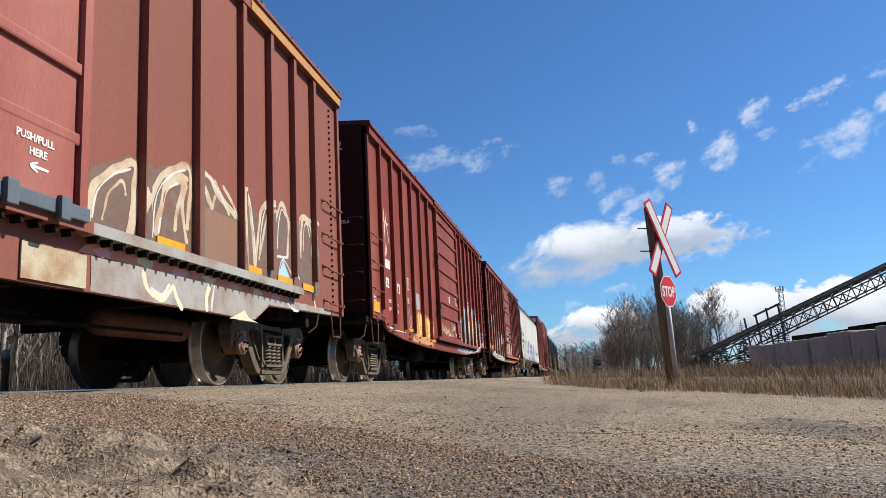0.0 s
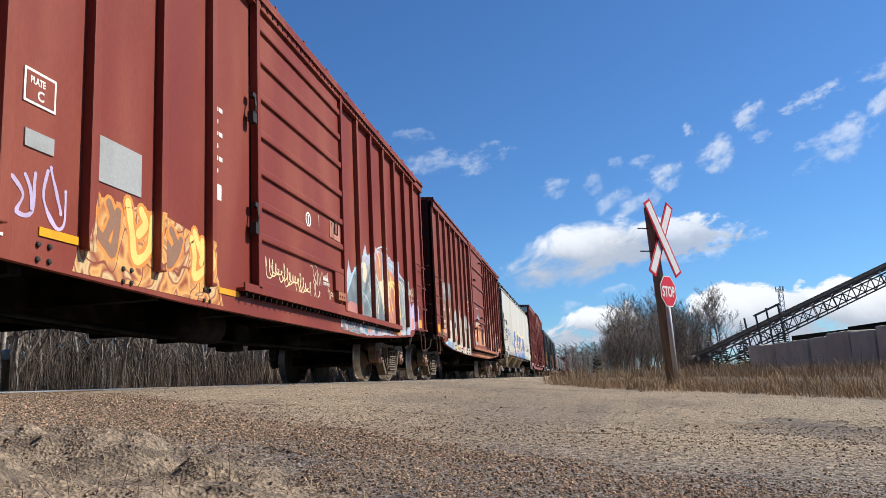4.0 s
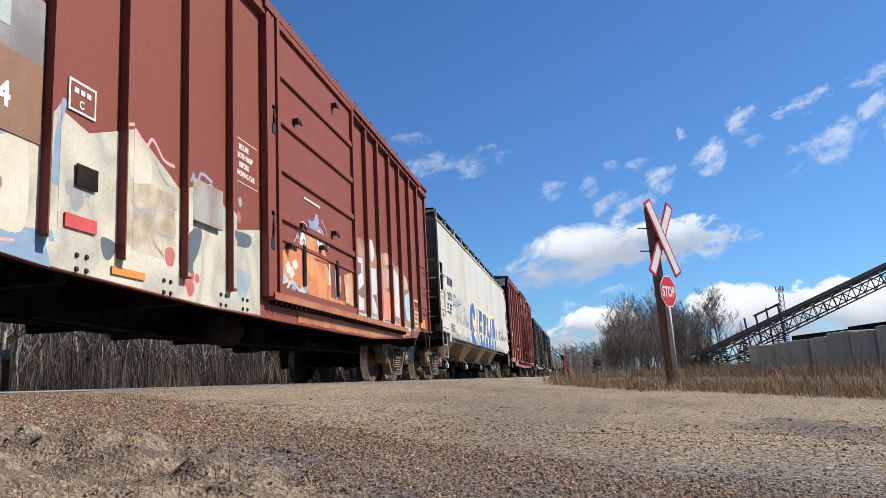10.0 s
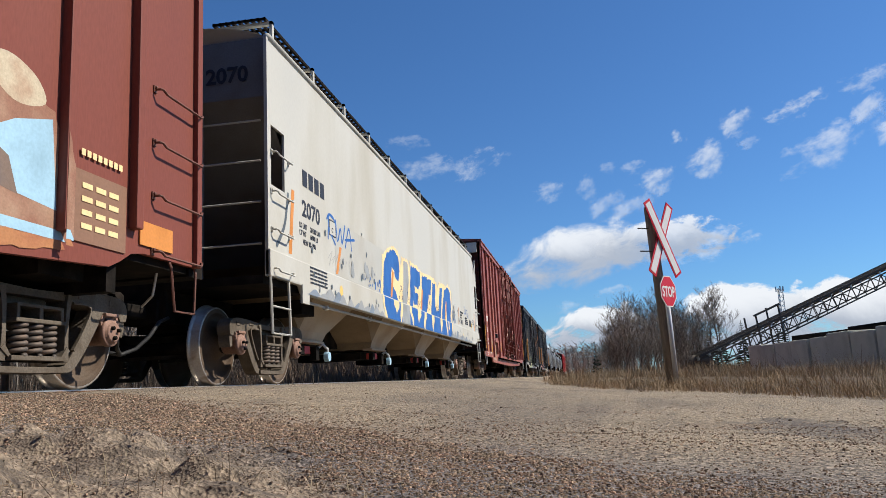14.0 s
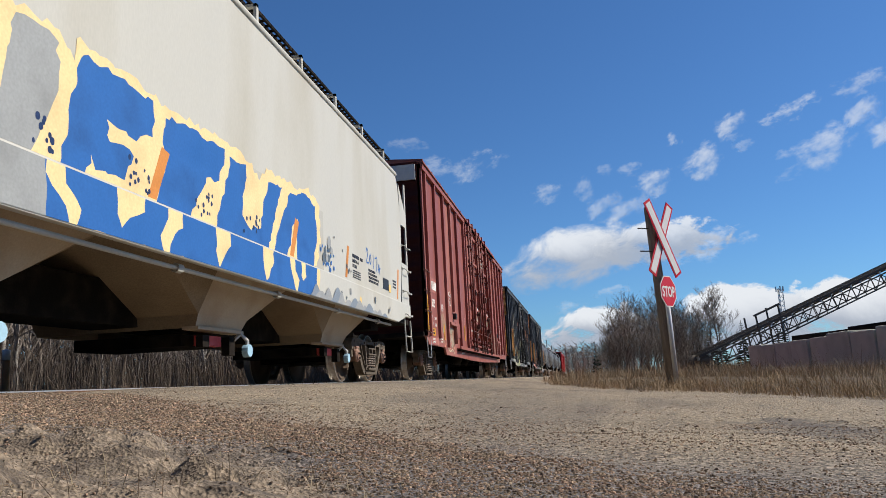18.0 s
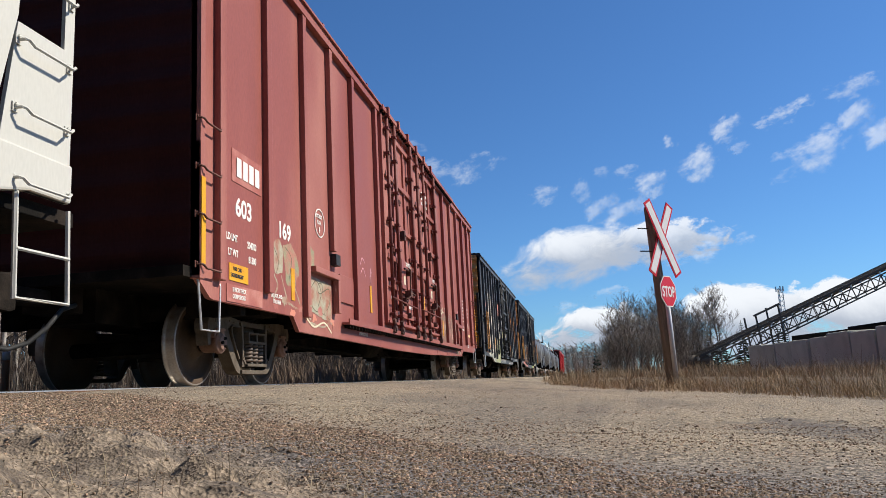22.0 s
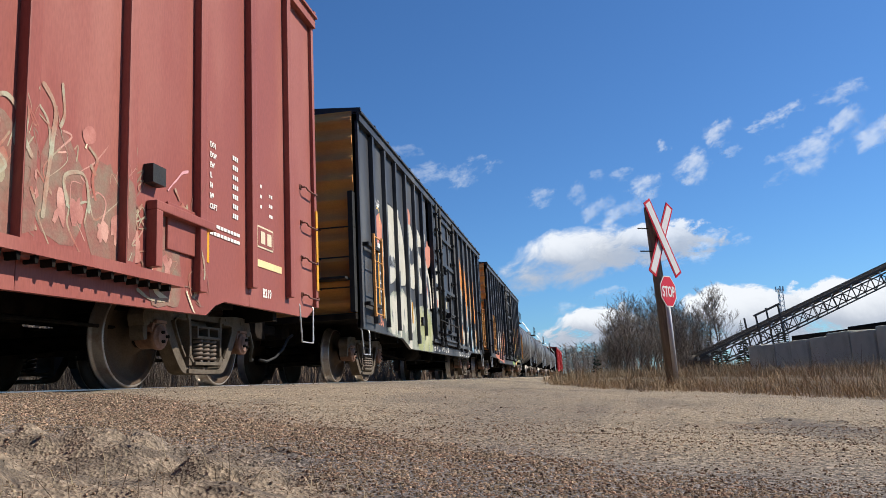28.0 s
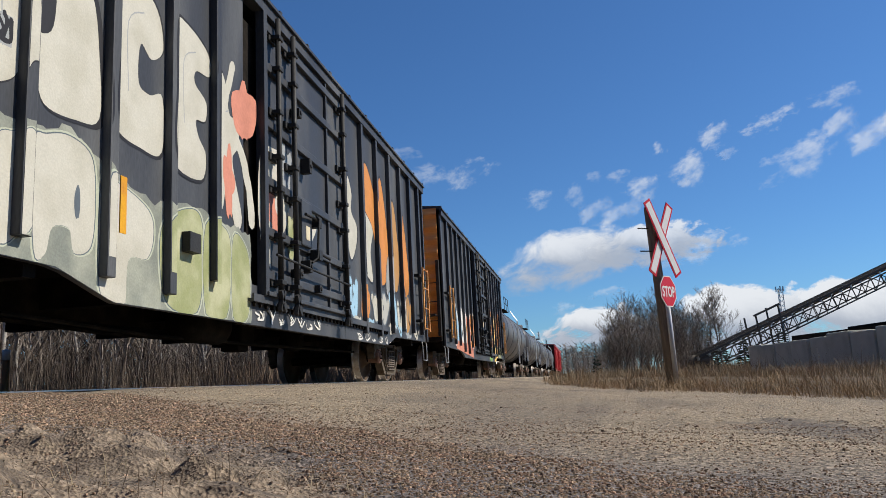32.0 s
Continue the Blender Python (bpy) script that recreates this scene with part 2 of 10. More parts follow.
def wheelset_mesh():
    s = Shape()
    for side in (1, -1):
        s.lathe([(r, x * side) for r, x in WHEEL], 56, slots=WHEEL_SLOTS)
        # bearing end cap with its three bolts
        s.lathe([(x_r[0], x_r[1] * side) for x_r in ((0.085, 0.9), (0.105, 0.93), (0.105, 1.07), (0.118, 1.075), (0.12, 1.115), (0.112, 1.125), (0.088, 1.125), (0.085, 1.145), (0.075, 1.15), (0.0, 1.15))], 24, slot=2)
        for k in range(3):
            a = 2 * math.pi * k / 3
            s.lathe([(0.0, 1.175 * side), (0.017, 1.175 * side), (0.018, 1.14 * side)], 6, slot=3, centre=(0, 0.05 * math.cos(a), 0.05 * math.sin(a)))
    s.lathe([(0.083, -0.9), (0.083, -0.6), (0.075, 0.0), (0.083, 0.6), (0.083, 0.9)], 16, slot=3)
    return s.mesh("wheelset", [M_PLATE, M_TREAD, M_CAP, M_UNDER], True)


def bevel_mesh(shape, name, mats, width):
    """The shape with its edges rounded off."""
    me = shape.mesh(name, mats)
    bm = bmesh.new()
    bm.from_mesh(me)
    bmesh.ops.recalc_face_normals(bm, faces=bm.faces)
    edges = [e for e in bm.edges if len(e.link_faces) == 2 and e.calc_face_angle(0) > 0.5]
    bmesh.ops.bevel(bm, geom=edges, offset=width, segments=2, profile=0.6, affect="EDGES", clamp_overlap=True)
    bm.to_mesh(me)
    bm.free()
    return me


def cast_bar(s, path, x0, x1, steps=5):
    """A cast member of changing width along a smooth path of (y, z, width)."""
    pts = []
    k = len(path)
    for i in range(k - 1):
        q = [Vector(path[min(max(i + j, 0), k - 1)]) for j in (-1, 0, 1, 2)]
        for n in range(steps + (i == k - 2)):
            u = n / steps
            pts.append(0.5 * (2 * q[1] + (q[2] - q[0]) * u + (2 * q[0] - 5 * q[1] + 4 * q[2] - q[3]) * u * u + (3 * q[1] - q[0] - 3 * q[2] + q[3]) * u**3))
    left, right = [], []
    for i, v in enumerate(pts):
        d = pts[min(i + 1, len(pts) - 1)] - pts[max(i - 1, 0)]
        n = Vector((-d.y, d.x)).normalized() * v.z / 2
        left.append((v.x + n.x, v.y + n.y))
        right.append((v.x - n.x, v.y - n.y))
    s.prism(right + left[::-1], x0, x1)


def sideframe_mesh():
    """The cast frame of one side of a truck, at x = 0, centred on the bolster: open windows beside the springs, jaws over the bearings."""
    s = Shape()
    cast_bar(s, [(-1.09, 0.56, 0.08), (-1.07, 0.655, 0.16), (-0.93, 0.68, 0.18), (-0.66, 0.70, 0.13), (-0.38, 0.705, 0.075), (0.0, 0.70, 0.055), (0.38, 0.705, 0.075), (0.66, 0.70, 0.13), (0.93, 0.68, 0.18), (1.07, 0.655, 0.16), (1.09, 0.56, 0.08)], -0.085, 0.075, 4)
    for k in (1, -1):
        cast_bar(s, [(k * 1.085, 0.60, 0.085), (k * 1.09, 0.50, 0.07), (k * 1.075, 0.43, 0.055)], -0.08, 0.06, 3)
        cast_bar(s, [(k * 0.76, 0.66, 0.15), (k * 0.70, 0.55, 0.12), (k * 0.57, 0.36, 0.115), (k * 0.44, 0.20, 0.10), (k * 0.37, 0.155, 0.07), (k * 0.3, 0.14, 0.05)], -0.075, 0.075, 4)
        cast_bar(s, [(k * 0.36, 0.72, 0.06), (k * 0.335, 0.6, 0.045), (k * 0.325, 0.4, 0.04), (k * 0.33, 0.2, 0.06)], -0.09, 0.10, 4)
        cast_bar(s, [(k * 0.34, 0.30, 0.05), (k * 0.29, 0.25, 0.03), (k * 0.26, 0.225, 0.02)], -0.09, 0.11, 3)
        # raised rims along the window and over the jaw
        cast_bar(s, [(k * 0.40, 0.66, 0.022), (k * 0.58, 0.66, 0.022), (k * 0.62, 0.60, 0.022), (k * 0.52, 0.42, 0.022), (k * 0.42, 0.29, 0.022)], 0.07, 0.10, 3)
        s.box(0.074, 0.084, k * 0.56 - 0.08, k * 0.56 + 0.05, 0.70, 0.73)
        s.box(0.074, 0.082, k * 0.93 - 0.05, k * 0.93 + 0.04, 0.68, 0.73)
    cast_bar(s, [(-0.36, 0.145, 0.045), (-0.2, 0.14, 0.045), (0.2, 0.14, 0.045), (0.36, 0.145, 0.045)], -0.10, 0.10, 3)
    s.box(-0.11, 0.13, -0.28, 0.28, 0.205, 0.238)
    return bevel_mesh(s, "sideframe", [M_STEEL], 0.01)


def adapter_mesh():
    """The bearing adapter between the jaw and the bearing."""
    s = Shape()
    s.prism([(-0.13, 0.545), (-0.10, 0.60), (0.10, 0.60), (0.13, 0.545), (0.12, 0.50), (0.07, 0.57), (-0.07, 0.57), (-0.12, 0.50)], -0.09, 0.085)
    s.box(0.06, 0.11, -0.09, 0.09, 0.585, 0.615)
    return bevel_mesh(s, "adapter", [M_CAP], 0.006)


def spring_mesh():
    s = Shape()
    pts = []
    turns, n = 5.4, 90
    for i in range(n + 1):
        a = 2 * math.pi * turns * i / n
        pts.append((0.056 * math.cos(a), 0.056 * math.sin(a), 0.235 * i / n))
    s.tube(pts, 0.0175, 7)
    return s.mesh("spring", [M_SPRING], True)


def bolster_mesh():
    s = Shape()
    s.prism([(-0.24, 0.49), (0.24, 0.49), (0.26, 0.58), (0.22, 0.68), (-0.22, 0.68), (-0.26, 0.58)], -1.0, 1.0)
    s.box(-0.3, 0.3, -0.3, 0.3, 0.66, 0.84)
    for side in (1, -1):
        # the open box of the bolster's end over the springs
        for a, b in ((-0.245, -0.215), (-0.02, 0.02), (0.215, 0.245)):
            s.box(side * 1.0, side * 1.15, a, b, 0.50, 0.585)
        s.box(side * 1.0, side * 1.16, -0.26, 0.26, 0.472, 0.502).box(side * 1.0, side * 1.15, -0.245, 0.245, 0.583, 0.607)
    for k in (1, -1):
        s.box(-0.75, 0.75, k * 0.46 - 0.05, k * 0.46 + 0.05, 0.36, 0.46)                   # brake beams
        for x in (0.755, -0.755):
            s.prism([(k * 0.43, 0.28), (k * 0.40, 0.62), (k * 0.455, 0.62), (k * 0.48, 0.45), (k * 0.47, 0.28)], x - 0.05, x + 0.05)
    s.tube([(0.2, -0.7, 0.32), (0.2, 0.7, 0.32)], 0.022, 8)
    return bevel_mesh(s, "bolster", [M_STEEL], 0.006)


ME_WHEELSET, ME_SIDEFRAME, ME_SPRING, ME_BOLSTER, ME_ADAPTER = wheelset_mesh(), sideframe_mesh(), spring_mesh(), bolster_mesh(), adapter_mesh()


ROLLING = []     # every wheelset, for the rolling


def truck(car, y):
    """A two-axle truck under a car: bolster, two side frames, springs and two wheelsets."""
    t = part("truck", ME_BOLSTER, None, car, "dusty grey cast-steel truck", at=pose(0, y, 0))
    for x, turn in ((1.02, 0), (-1.02, 180)):
        part("sideframe", ME_SIDEFRAME, None, t, at=pose(x, 0, 0, 0, 0, turn))
        for dy in (-0.89, 0.89):
            part("bearing_adapter", ME_ADAPTER, None, t, "rust-brown bearing adapter", at=pose(x, dy, 0, 0, 0, turn))
        for dy in (-0.15, 0.0, 0.15):
            part("spring", ME_SPRING, None, t, at=pose(x + (0.06 if x > 0 else -0.06), dy, 0.236, 0, 0, 90 * dy))
    for dy in (-HALF_BASE, HALF_BASE):
        w = part("wheelset", ME_WHEELSET, None, t, "wheels with bright polished rims", at=pose(0, dy, AXLE_Z))
        ROLLING.append((w, dy, random.uniform(0, 6.28)))
    return t


def coupler(car, y, way):
    """Knuckle coupler with its shank, and an air hose beside it."""
    s = Shape()
    s.box(-0.09, 0.09, y - way * 0.4, y + way * 0.62, 0.80, 0.95)
    s.prism([(y + way * a, b) for a, b in ((0.55, 0.72), (0.62, 0.70), (0.86, 0.72), (0.93, 0.80), (0.93, 0.95), (0.86, 1.03), (0.62, 1.05), (0.55, 1.02))], -0.16, 0.13)
    s.box(-0.22, 0.22, y - way * 0.25, y + way * 0.06, 0.74, 1.02)
    c = part("coupler", bevel_mesh(s, "coupler", [M_UNDER], 0.02), None, car, "grimy knuckle coupler")
    h = Shape()
    h.tube([(0.42, y + way * 0.15, 0.78), (0.43, y + way * 0.35, 0.72), (0.40, y + way * 0.5, 0.55), (0.32, y + way * 0.62, 0.42), (0.25, y + way * 0.78, 0.36), (0.2, y + way * 0.95, 0.38)], 0.022, 8)
    part("air_hose", h, M_BLACKIRON, car, "black rubber air hose", smooth=True)
    return c


def underframe(car, L, z1, hangers=True, truck_at=2.0):
    s = Shape()
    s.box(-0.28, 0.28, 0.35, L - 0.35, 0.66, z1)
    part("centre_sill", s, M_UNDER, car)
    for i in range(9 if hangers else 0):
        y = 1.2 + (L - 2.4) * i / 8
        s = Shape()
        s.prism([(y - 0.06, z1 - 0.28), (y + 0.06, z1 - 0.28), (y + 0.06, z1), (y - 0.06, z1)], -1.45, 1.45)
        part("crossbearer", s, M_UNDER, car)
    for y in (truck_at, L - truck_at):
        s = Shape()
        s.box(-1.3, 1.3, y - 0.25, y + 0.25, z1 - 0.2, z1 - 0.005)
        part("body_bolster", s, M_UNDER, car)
    if hangers:
        m = L / 2
        c = Shape()
        c.lathe([(0.0, m - 2.0), (0.16, m - 1.98), (0.2, m - 1.9), (0.2, m - 1.15), (0.16, m - 1.07), (0.0, m - 1.05)], 18, centre=(0.85, 0, 0.66), axis="y")
        part("air_reservoir", c, M_UNDER, car, "dark air reservoir", smooth=True)
        c = Shape()
        c.lathe([(0.0, m + 1.4), (0.13, m + 1.4), (0.14, m + 1.75), (0.05, m + 1.8), (0.03, m + 2.3)], 16, centre=(0.7, 0, 0.62), axis="y")
        part("brake_cylinder", c, M_UNDER, car, smooth=True)
        c = Shape()
        c.box(0.5, 0.85, m - 0.5, m - 0.1, 0.5, 0.75).box(0.55, 0.8, m - 0.45, m - 0.15, 0.42, 0.5)
        part("brake_valve", bevel_mesh(c, "brake_valve", [M_UNDER], 0.03), None, car)
        for x, z in ((0.45, 0.55), (0.95, 0.5)):
            c = Shape()
            c.tube([(x, 3.2, z + 0.05), (x - 0.1, m - 2.5, z), (x, m, z), (x - 0.05, m + 3, z + 0.03), (x - 0.2, L - 3.2, z + 0.06)], 0.018, 6)
            part("brake_rod", c, M_UNDER, car)


def grab_iron(car, x, y0, y1, z, sag=0.0, material=None, name="grab_iron"):
    """A round bar on two bolted feet, standing off the side and dropped a little below them."""
    s = Shape()
    d = 0.035
    s.tube([(x - 0.01, y0, z), (x + 0.06, y0 + 0.004, z), (x + 0.075, y0 + 0.025, z - 0.006), (x + 0.085, y0 + 0.06, z - d), (x + 0.085, y1 - 0.06, z - d - sag), (x + 0.075, y1 - 0.025, z - 0.006 - sag), (x + 0.06, y1 - 0.004, z - sag), (x - 0.01, y1, z - sag)], 0.0115, 6)
    for y, q in ((y0, z), (y1, z - sag)):
        s.box(x, x + 0.012, y - 0.025, y + 0.025, q - 0.03, q + 0.035)
        s.lathe([(0.0, x + 0.03), (0.014, x + 0.026), (0.015, x + 0.01)], 6, centre=(0, y, q + 0.018))
    return part(name, s, material or M_GRIP, car)


def sill_step(car, x, y0, y1, z0, z1, material=None):
    s = Shape()
    s.tube([(x, y0, z1), (x + 0.02, y0 + 0.005, z1 - 0.05), (x + 0.03, y0 + 0.05, z0), (x + 0.03, y1 - 0.05, z0), (x + 0.02, y1 - 0.005, z1 - 0.05), (x, y1, z1)], 0.013, 6)
    return part("sill_step", s, material or M_GRIP, car)


PX, RX = 1.535, 1.612       # panel and rib faces, from the car's middle line


def sill_z(profile, y):
    for (a, za), (b, zb) in zip(profile, profile[1:]):
        if a <= y <= b:
            return za + (zb - za) * (y - a) / max(b - a, 1e-6)
    return profile[-1][1] if y > profile[-1][0] else profile[0][1]


def boxcar(name, label, start, L, top, profile, front, rear, door, paint, rib_paint=None, end_paint=None, rib_w=0.10, rib_foot=0.16, sill_top=1.12, roof_paint=None, end_ribs=9, foot_list=None, truck_at=1.57, end_depth=0.028):
    """A ribbed steel boxcar; y = 0 at its leading end. front, rear: places of the side posts; door: its two edges."""
    car = thing(name, label, "boxcar")
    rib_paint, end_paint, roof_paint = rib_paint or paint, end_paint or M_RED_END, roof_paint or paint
    chord = 0.17
    z_c = top - chord
    # near side: one sheet between each two posts
    posts = [0.0] + list(front) + [door[0]]
    for seg in (posts, [door[1]] + list(rear) + [L]):
        for a, b in zip(seg, seg[1:]):
            n = 6
            low = [(a + (b - a) * i / n, sill_z(profile, a + (b - a) * i / n) + 0.004) for i in range(n + 1)]
            s = Shape()
            s.prism(low + [(b, z_c), (a, z_c)], PX - 0.05, PX + random.uniform(-0.003, 0.003))
            part("panel", s, paint, car)
    # near-black sheet stands in for the dark interior behind the door
    s = Shape()
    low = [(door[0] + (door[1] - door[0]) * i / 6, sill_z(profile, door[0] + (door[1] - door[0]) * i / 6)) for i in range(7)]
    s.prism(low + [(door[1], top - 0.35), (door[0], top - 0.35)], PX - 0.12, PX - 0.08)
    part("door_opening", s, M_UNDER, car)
    s = Shape()
    s.prism(low + [(door[1], 1.06), (door[0], 1.06)], PX - 0.05, PX - 0.002)
    part("door_sill", s, paint, car)
    # far side
    s = Shape()
    s.prism([(0, 1.02), (L, 1.02), (L, z_c), (0, z_c)], -PX, -PX + 0.05)
    part("far_side", s, paint, car)
    for k, y in enumerate(list(front) + list(rear)):
        foot = sill_z(profile, y) + rib_foot
        if foot_list and round(y, 2) in foot_list:
            foot = foot_list[round(y, 2)]
        s = Shape()
        s.prism([(y - rib_w / 2, foot), (y + rib_w / 2, foot), (y + rib_w / 2, z_c - 0.002), (y - rib_w / 2, z_c - 0.002)], PX - 0.01, RX)
        part("side_post", bevel_mesh(s, "side_post", [rib_paint], 0.012), None, car)
    for y in (0.045, L - 0.045):
        s = Shape()
        s.prism([(y - 0.045, sill_z(profile, y)), (y + 0.045, sill_z(profile, y)), (y + 0.045, top), (y - 0.045, top)], PX - 0.06, RX - 0.03)
        part("corner_post", bevel_mesh(s, "corner_post", [rib_paint], 0.01), None, car)
        s = Shape()
        s.prism([(y - 0.045, 1.1), (y + 0.045, 1.1), (y + 0.045, top), (y - 0.045, top)], -RX + 0.03, -PX + 0.06)
        part("corner_post", s, rib_paint, car)
    for x in (1, -1):
        s = Shape()
        s.box(x * (PX - 0.06), x * (RX + 0.01), 0, L, z_c, top - 0.03)
        s.box(x * (PX - 0.06), x * (RX + 0.045), 0, L, top - 0.03, top)
        part("top_chord", bevel_mesh(s, "top_chord", [rib_paint], 0.008), None, car)
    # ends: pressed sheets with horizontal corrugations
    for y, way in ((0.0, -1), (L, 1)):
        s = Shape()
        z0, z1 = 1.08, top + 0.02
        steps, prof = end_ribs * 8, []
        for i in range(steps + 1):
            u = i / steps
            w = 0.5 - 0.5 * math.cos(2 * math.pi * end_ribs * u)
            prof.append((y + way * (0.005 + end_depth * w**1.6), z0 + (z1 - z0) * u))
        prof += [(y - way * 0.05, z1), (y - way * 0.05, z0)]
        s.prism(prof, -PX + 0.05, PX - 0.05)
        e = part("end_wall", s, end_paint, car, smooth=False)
        s = Shape()
        s.box(-1.5, 1.5, y - way * 0.1, y + way * 0.16, 0.98, 1.08)
        part("end_sill", s, M_UNDER, car)
    # roof with cross ribs
    s = Shape()
    ridge = top + 0.16
    n = 16
    outline = [(-RX - 0.03, top), (RX + 0.03, top), (RX + 0.03, top + 0.03), (0, ridge), (-RX - 0.03, top + 0.03)]
    v = [(x, 0.0, z) for x, z in outline] + [(x, L, z) for x, z in outline]
    s.add(v, [(4, 3, 2, 1, 0), (5, 6, 7, 8, 9)] + [(i, (i + 1) % 5, (i + 1) % 5 + 5, i + 5) for i in range(5)])
    for i in range(n + 1):
        y = 0.05 + (L - 0.1) * i / n
        for k in (1, -1):
            s.beam((k * (RX + 0.02), y, top + 0.05), (0, y, ridge + 0.02), 0.07, 0.05)
    part("roof", s, roof_paint, car)
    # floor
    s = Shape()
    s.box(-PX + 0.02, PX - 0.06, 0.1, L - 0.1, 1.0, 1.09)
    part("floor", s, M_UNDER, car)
    underframe(car, L, 1.0, truck_at=truck_at)
    truck(car, truck_at)
    truck(car, L - truck_at)
    coupler(car, 0.0, -1)
    coupler(car, L, 1)
    return car


def corrugated_door(car, y0, y1, z0, z1, paint, ribs, x=PX + 0.03):
    """A sliding door of flat sheet with horizontal ribs, frame, latch rods and rails."""
    s = Shape()
    s.box(x - 0.02, x + 0.02, y0, y1, z0, z1)
    d = part("door", s, paint, car, "sliding steel door with horizontal ribs")
    for z in ribs:
        s = Shape()
        s.prism([(y0 + 0.08, z - 0.045), (y1 - 0.08, z - 0.045), (y1 - 0.08, z + 0.045), (y0 + 0.08, z + 0.045)], x + 0.018, x + 0.055)
        part("rib", bevel_mesh(s, "rib", [paint], 0.02), None, d)
    for a, b in ((y0, y0 + 0.09), (y1 - 0.09, y1)):
        s = Shape()
        s.box(x + 0.018, x + 0.07, a, b, z0, z1)
        part("stile", bevel_mesh(s, "stile", [paint], 0.01), None, d)
    for a, b in ((z0, z0 + 0.1), (z1 - 0.1, z1)):
        s = Shape()
        s.box(x + 0.018, x + 0.062, y0 + 0.09, y1 - 0.09, a, b)
        part("rail", bevel_mesh(s, "rail", [paint], 0.01), None, d)
    return d


def door_track(car, y0, y1, z, paint, x=PX, depth=0.10, hooks=0.0):
    """The ledge below a door; near-black teeth under it stand in for its bolts and their shadows."""
    s = Shape()
    s.box(x, x + depth, y0, y1, z - 0.035, z)
    s.box(x + depth - 0.02, x + depth, y0, y1, z, z + 0.05)
    t = part("door_track", s, paint, car)
    n = int((y1 - y0) / 0.16)
    for i in range(n):
        y = y0 + 0.08 + i * 0.16
        s2 = Shape()
        s2.prism([(y - 0.022, z - 0.035), (y + 0.022, z - 0.035), (y + 0.012, z - 0.085), (y - 0.012, z - 0.085)], x + 0.02, x + depth - 0.02)
        part("bracket", s2, M_UNDER, t)
    return t


def plate(name, car, x, y0, y1, z0, z1, material, label="", thick=0.006):
    s = Shape()
    s.box(x - 0.004, x + thick, y0, y1, z0, z1)
    return part(name, s, material, car, label)


def bars(car, x, y, z, h, n, w, gap, material=None, name="lettering"):
    """Writing that cannot be read: plain bars."""
    s = Shape()
    for i in range(n):
        s.box(x, x + 0.003, y + i * (w + gap), y + i * (w + gap) + w, z, z + h)
    return part(name, s, material or M_LETTER, car)


# ---- ground ----
def smooth(a, b, x):
    u = min(1, max(0, (x - a) / (b - a)))
    return u * u * (3 - 2 * u)


def verge_edge(y):
    """The x at which the gravel gives way to the grass verge, at that y."""
    pts = ((-60, 12), (0, 5.6), (4.5, 3.6), (7.0, 2.5), (11.0, 1.2), (15.0, 0.1), (18.0, -0.7), (40, -1.2), (400, -1.6))
    for (a, xa), (b, xb) in zip(pts, pts[1:]):
        if a <= y <= b:
            return xa + (xb - xa) * (y - a) / (b - a)
    return -1.6


def windrow(x, y):
    """Distance beyond the far rim of the loose gravel that lies between the roadside and the wheel tracks."""
    return (x - 0.08) * 0.615 + (y - 1.92) * 0.789 + 0.16 * noise.noise((x * 0.9, y * 0.9, 9.1))


def silt_edge(x, y):
    """Distance beyond the rim of the pale trodden silt, which lies nearest."""
    return max(y - 2.0, (x + 0.8) * 0.78 + (y - 1.9) * 0.62) + 0.14 * noise.noise((x * 2.1, y * 2.1, 2.2))


def ground_z(x, y):
    z = -0.02 - 0.36 * smooth(-3.9, 1.2, x) - 0.10 * smooth(1.0, 4.0, x)
    z -= 0.16 * smooth(4.9, 3.4, y) * smooth(-2.4, -3.6, x) * smooth(-9.5, -7.5, x)      # ballast beside the bare rail
    z -= 0.5 * smooth(-7.6, -10.5, x)
    z += (0.18 * smooth(0.0, 1.5, x - verge_edge(y)) if y > 4 else 0)
    z -= 0.12 * smooth(20, 40, y) * smooth(-3.6, -3.2, x)
    near = smooth(14, 3, math.hypot(x, y))
    z += near * (0.022 * noise.noise((x * 0.9, y * 0.9, 3.1)) + 0.012 * noise.noise((x * 3.1, y * 3.1, 7.7)))
    d, e = windrow(x, y), silt_edge(x, y)
    lumps = smooth(0.06, -0.12, e) * smooth(-3.4, -2.6, x) * smooth(0.2, 0.7, y)
    if lumps > 0:       # trodden, rutted silt with clods
        a, b = x * 0.764 + y * 0.643, -x * 0.643 + y * 0.764
        z += lumps * (0.028 * smooth(0.12, 0.2, noise.noise((a * 5.2, b * 3.4, 6.3))) + 0.022 * smooth(0.14, 0.22, noise.noise((a * 10.5, b * 8.4, 3.3))) - 0.022 + 0.012 * noise.noise((a * 4.4, b * 2.4, 1.3)) + 0.03 * max(0, noise.noise((a * 7.5, b * 5.5, 4.3)) - 0.12) + 0.035 * max(0, noise.noise((x * 15, y * 15, 8.3)) - 0.05) - 0.03 * max(0, noise.noise((a * 8 + 9, b * 5, 2.3))))
    if -1.2 < d < 1.4 and y < 6:      # the loose gravel stands a little proud; wheel-pressed ripples beyond it
        z += 0.012 * smooth(0.1, -0.15, d) * smooth(-0.05, 0.15, e)
        z += 0.002 * smooth(1.3, 0.6, d) * smooth(0.0, 0.3, d) * noise.noise((d * 9, (y - x) * 0.8, 5.5))
    return z


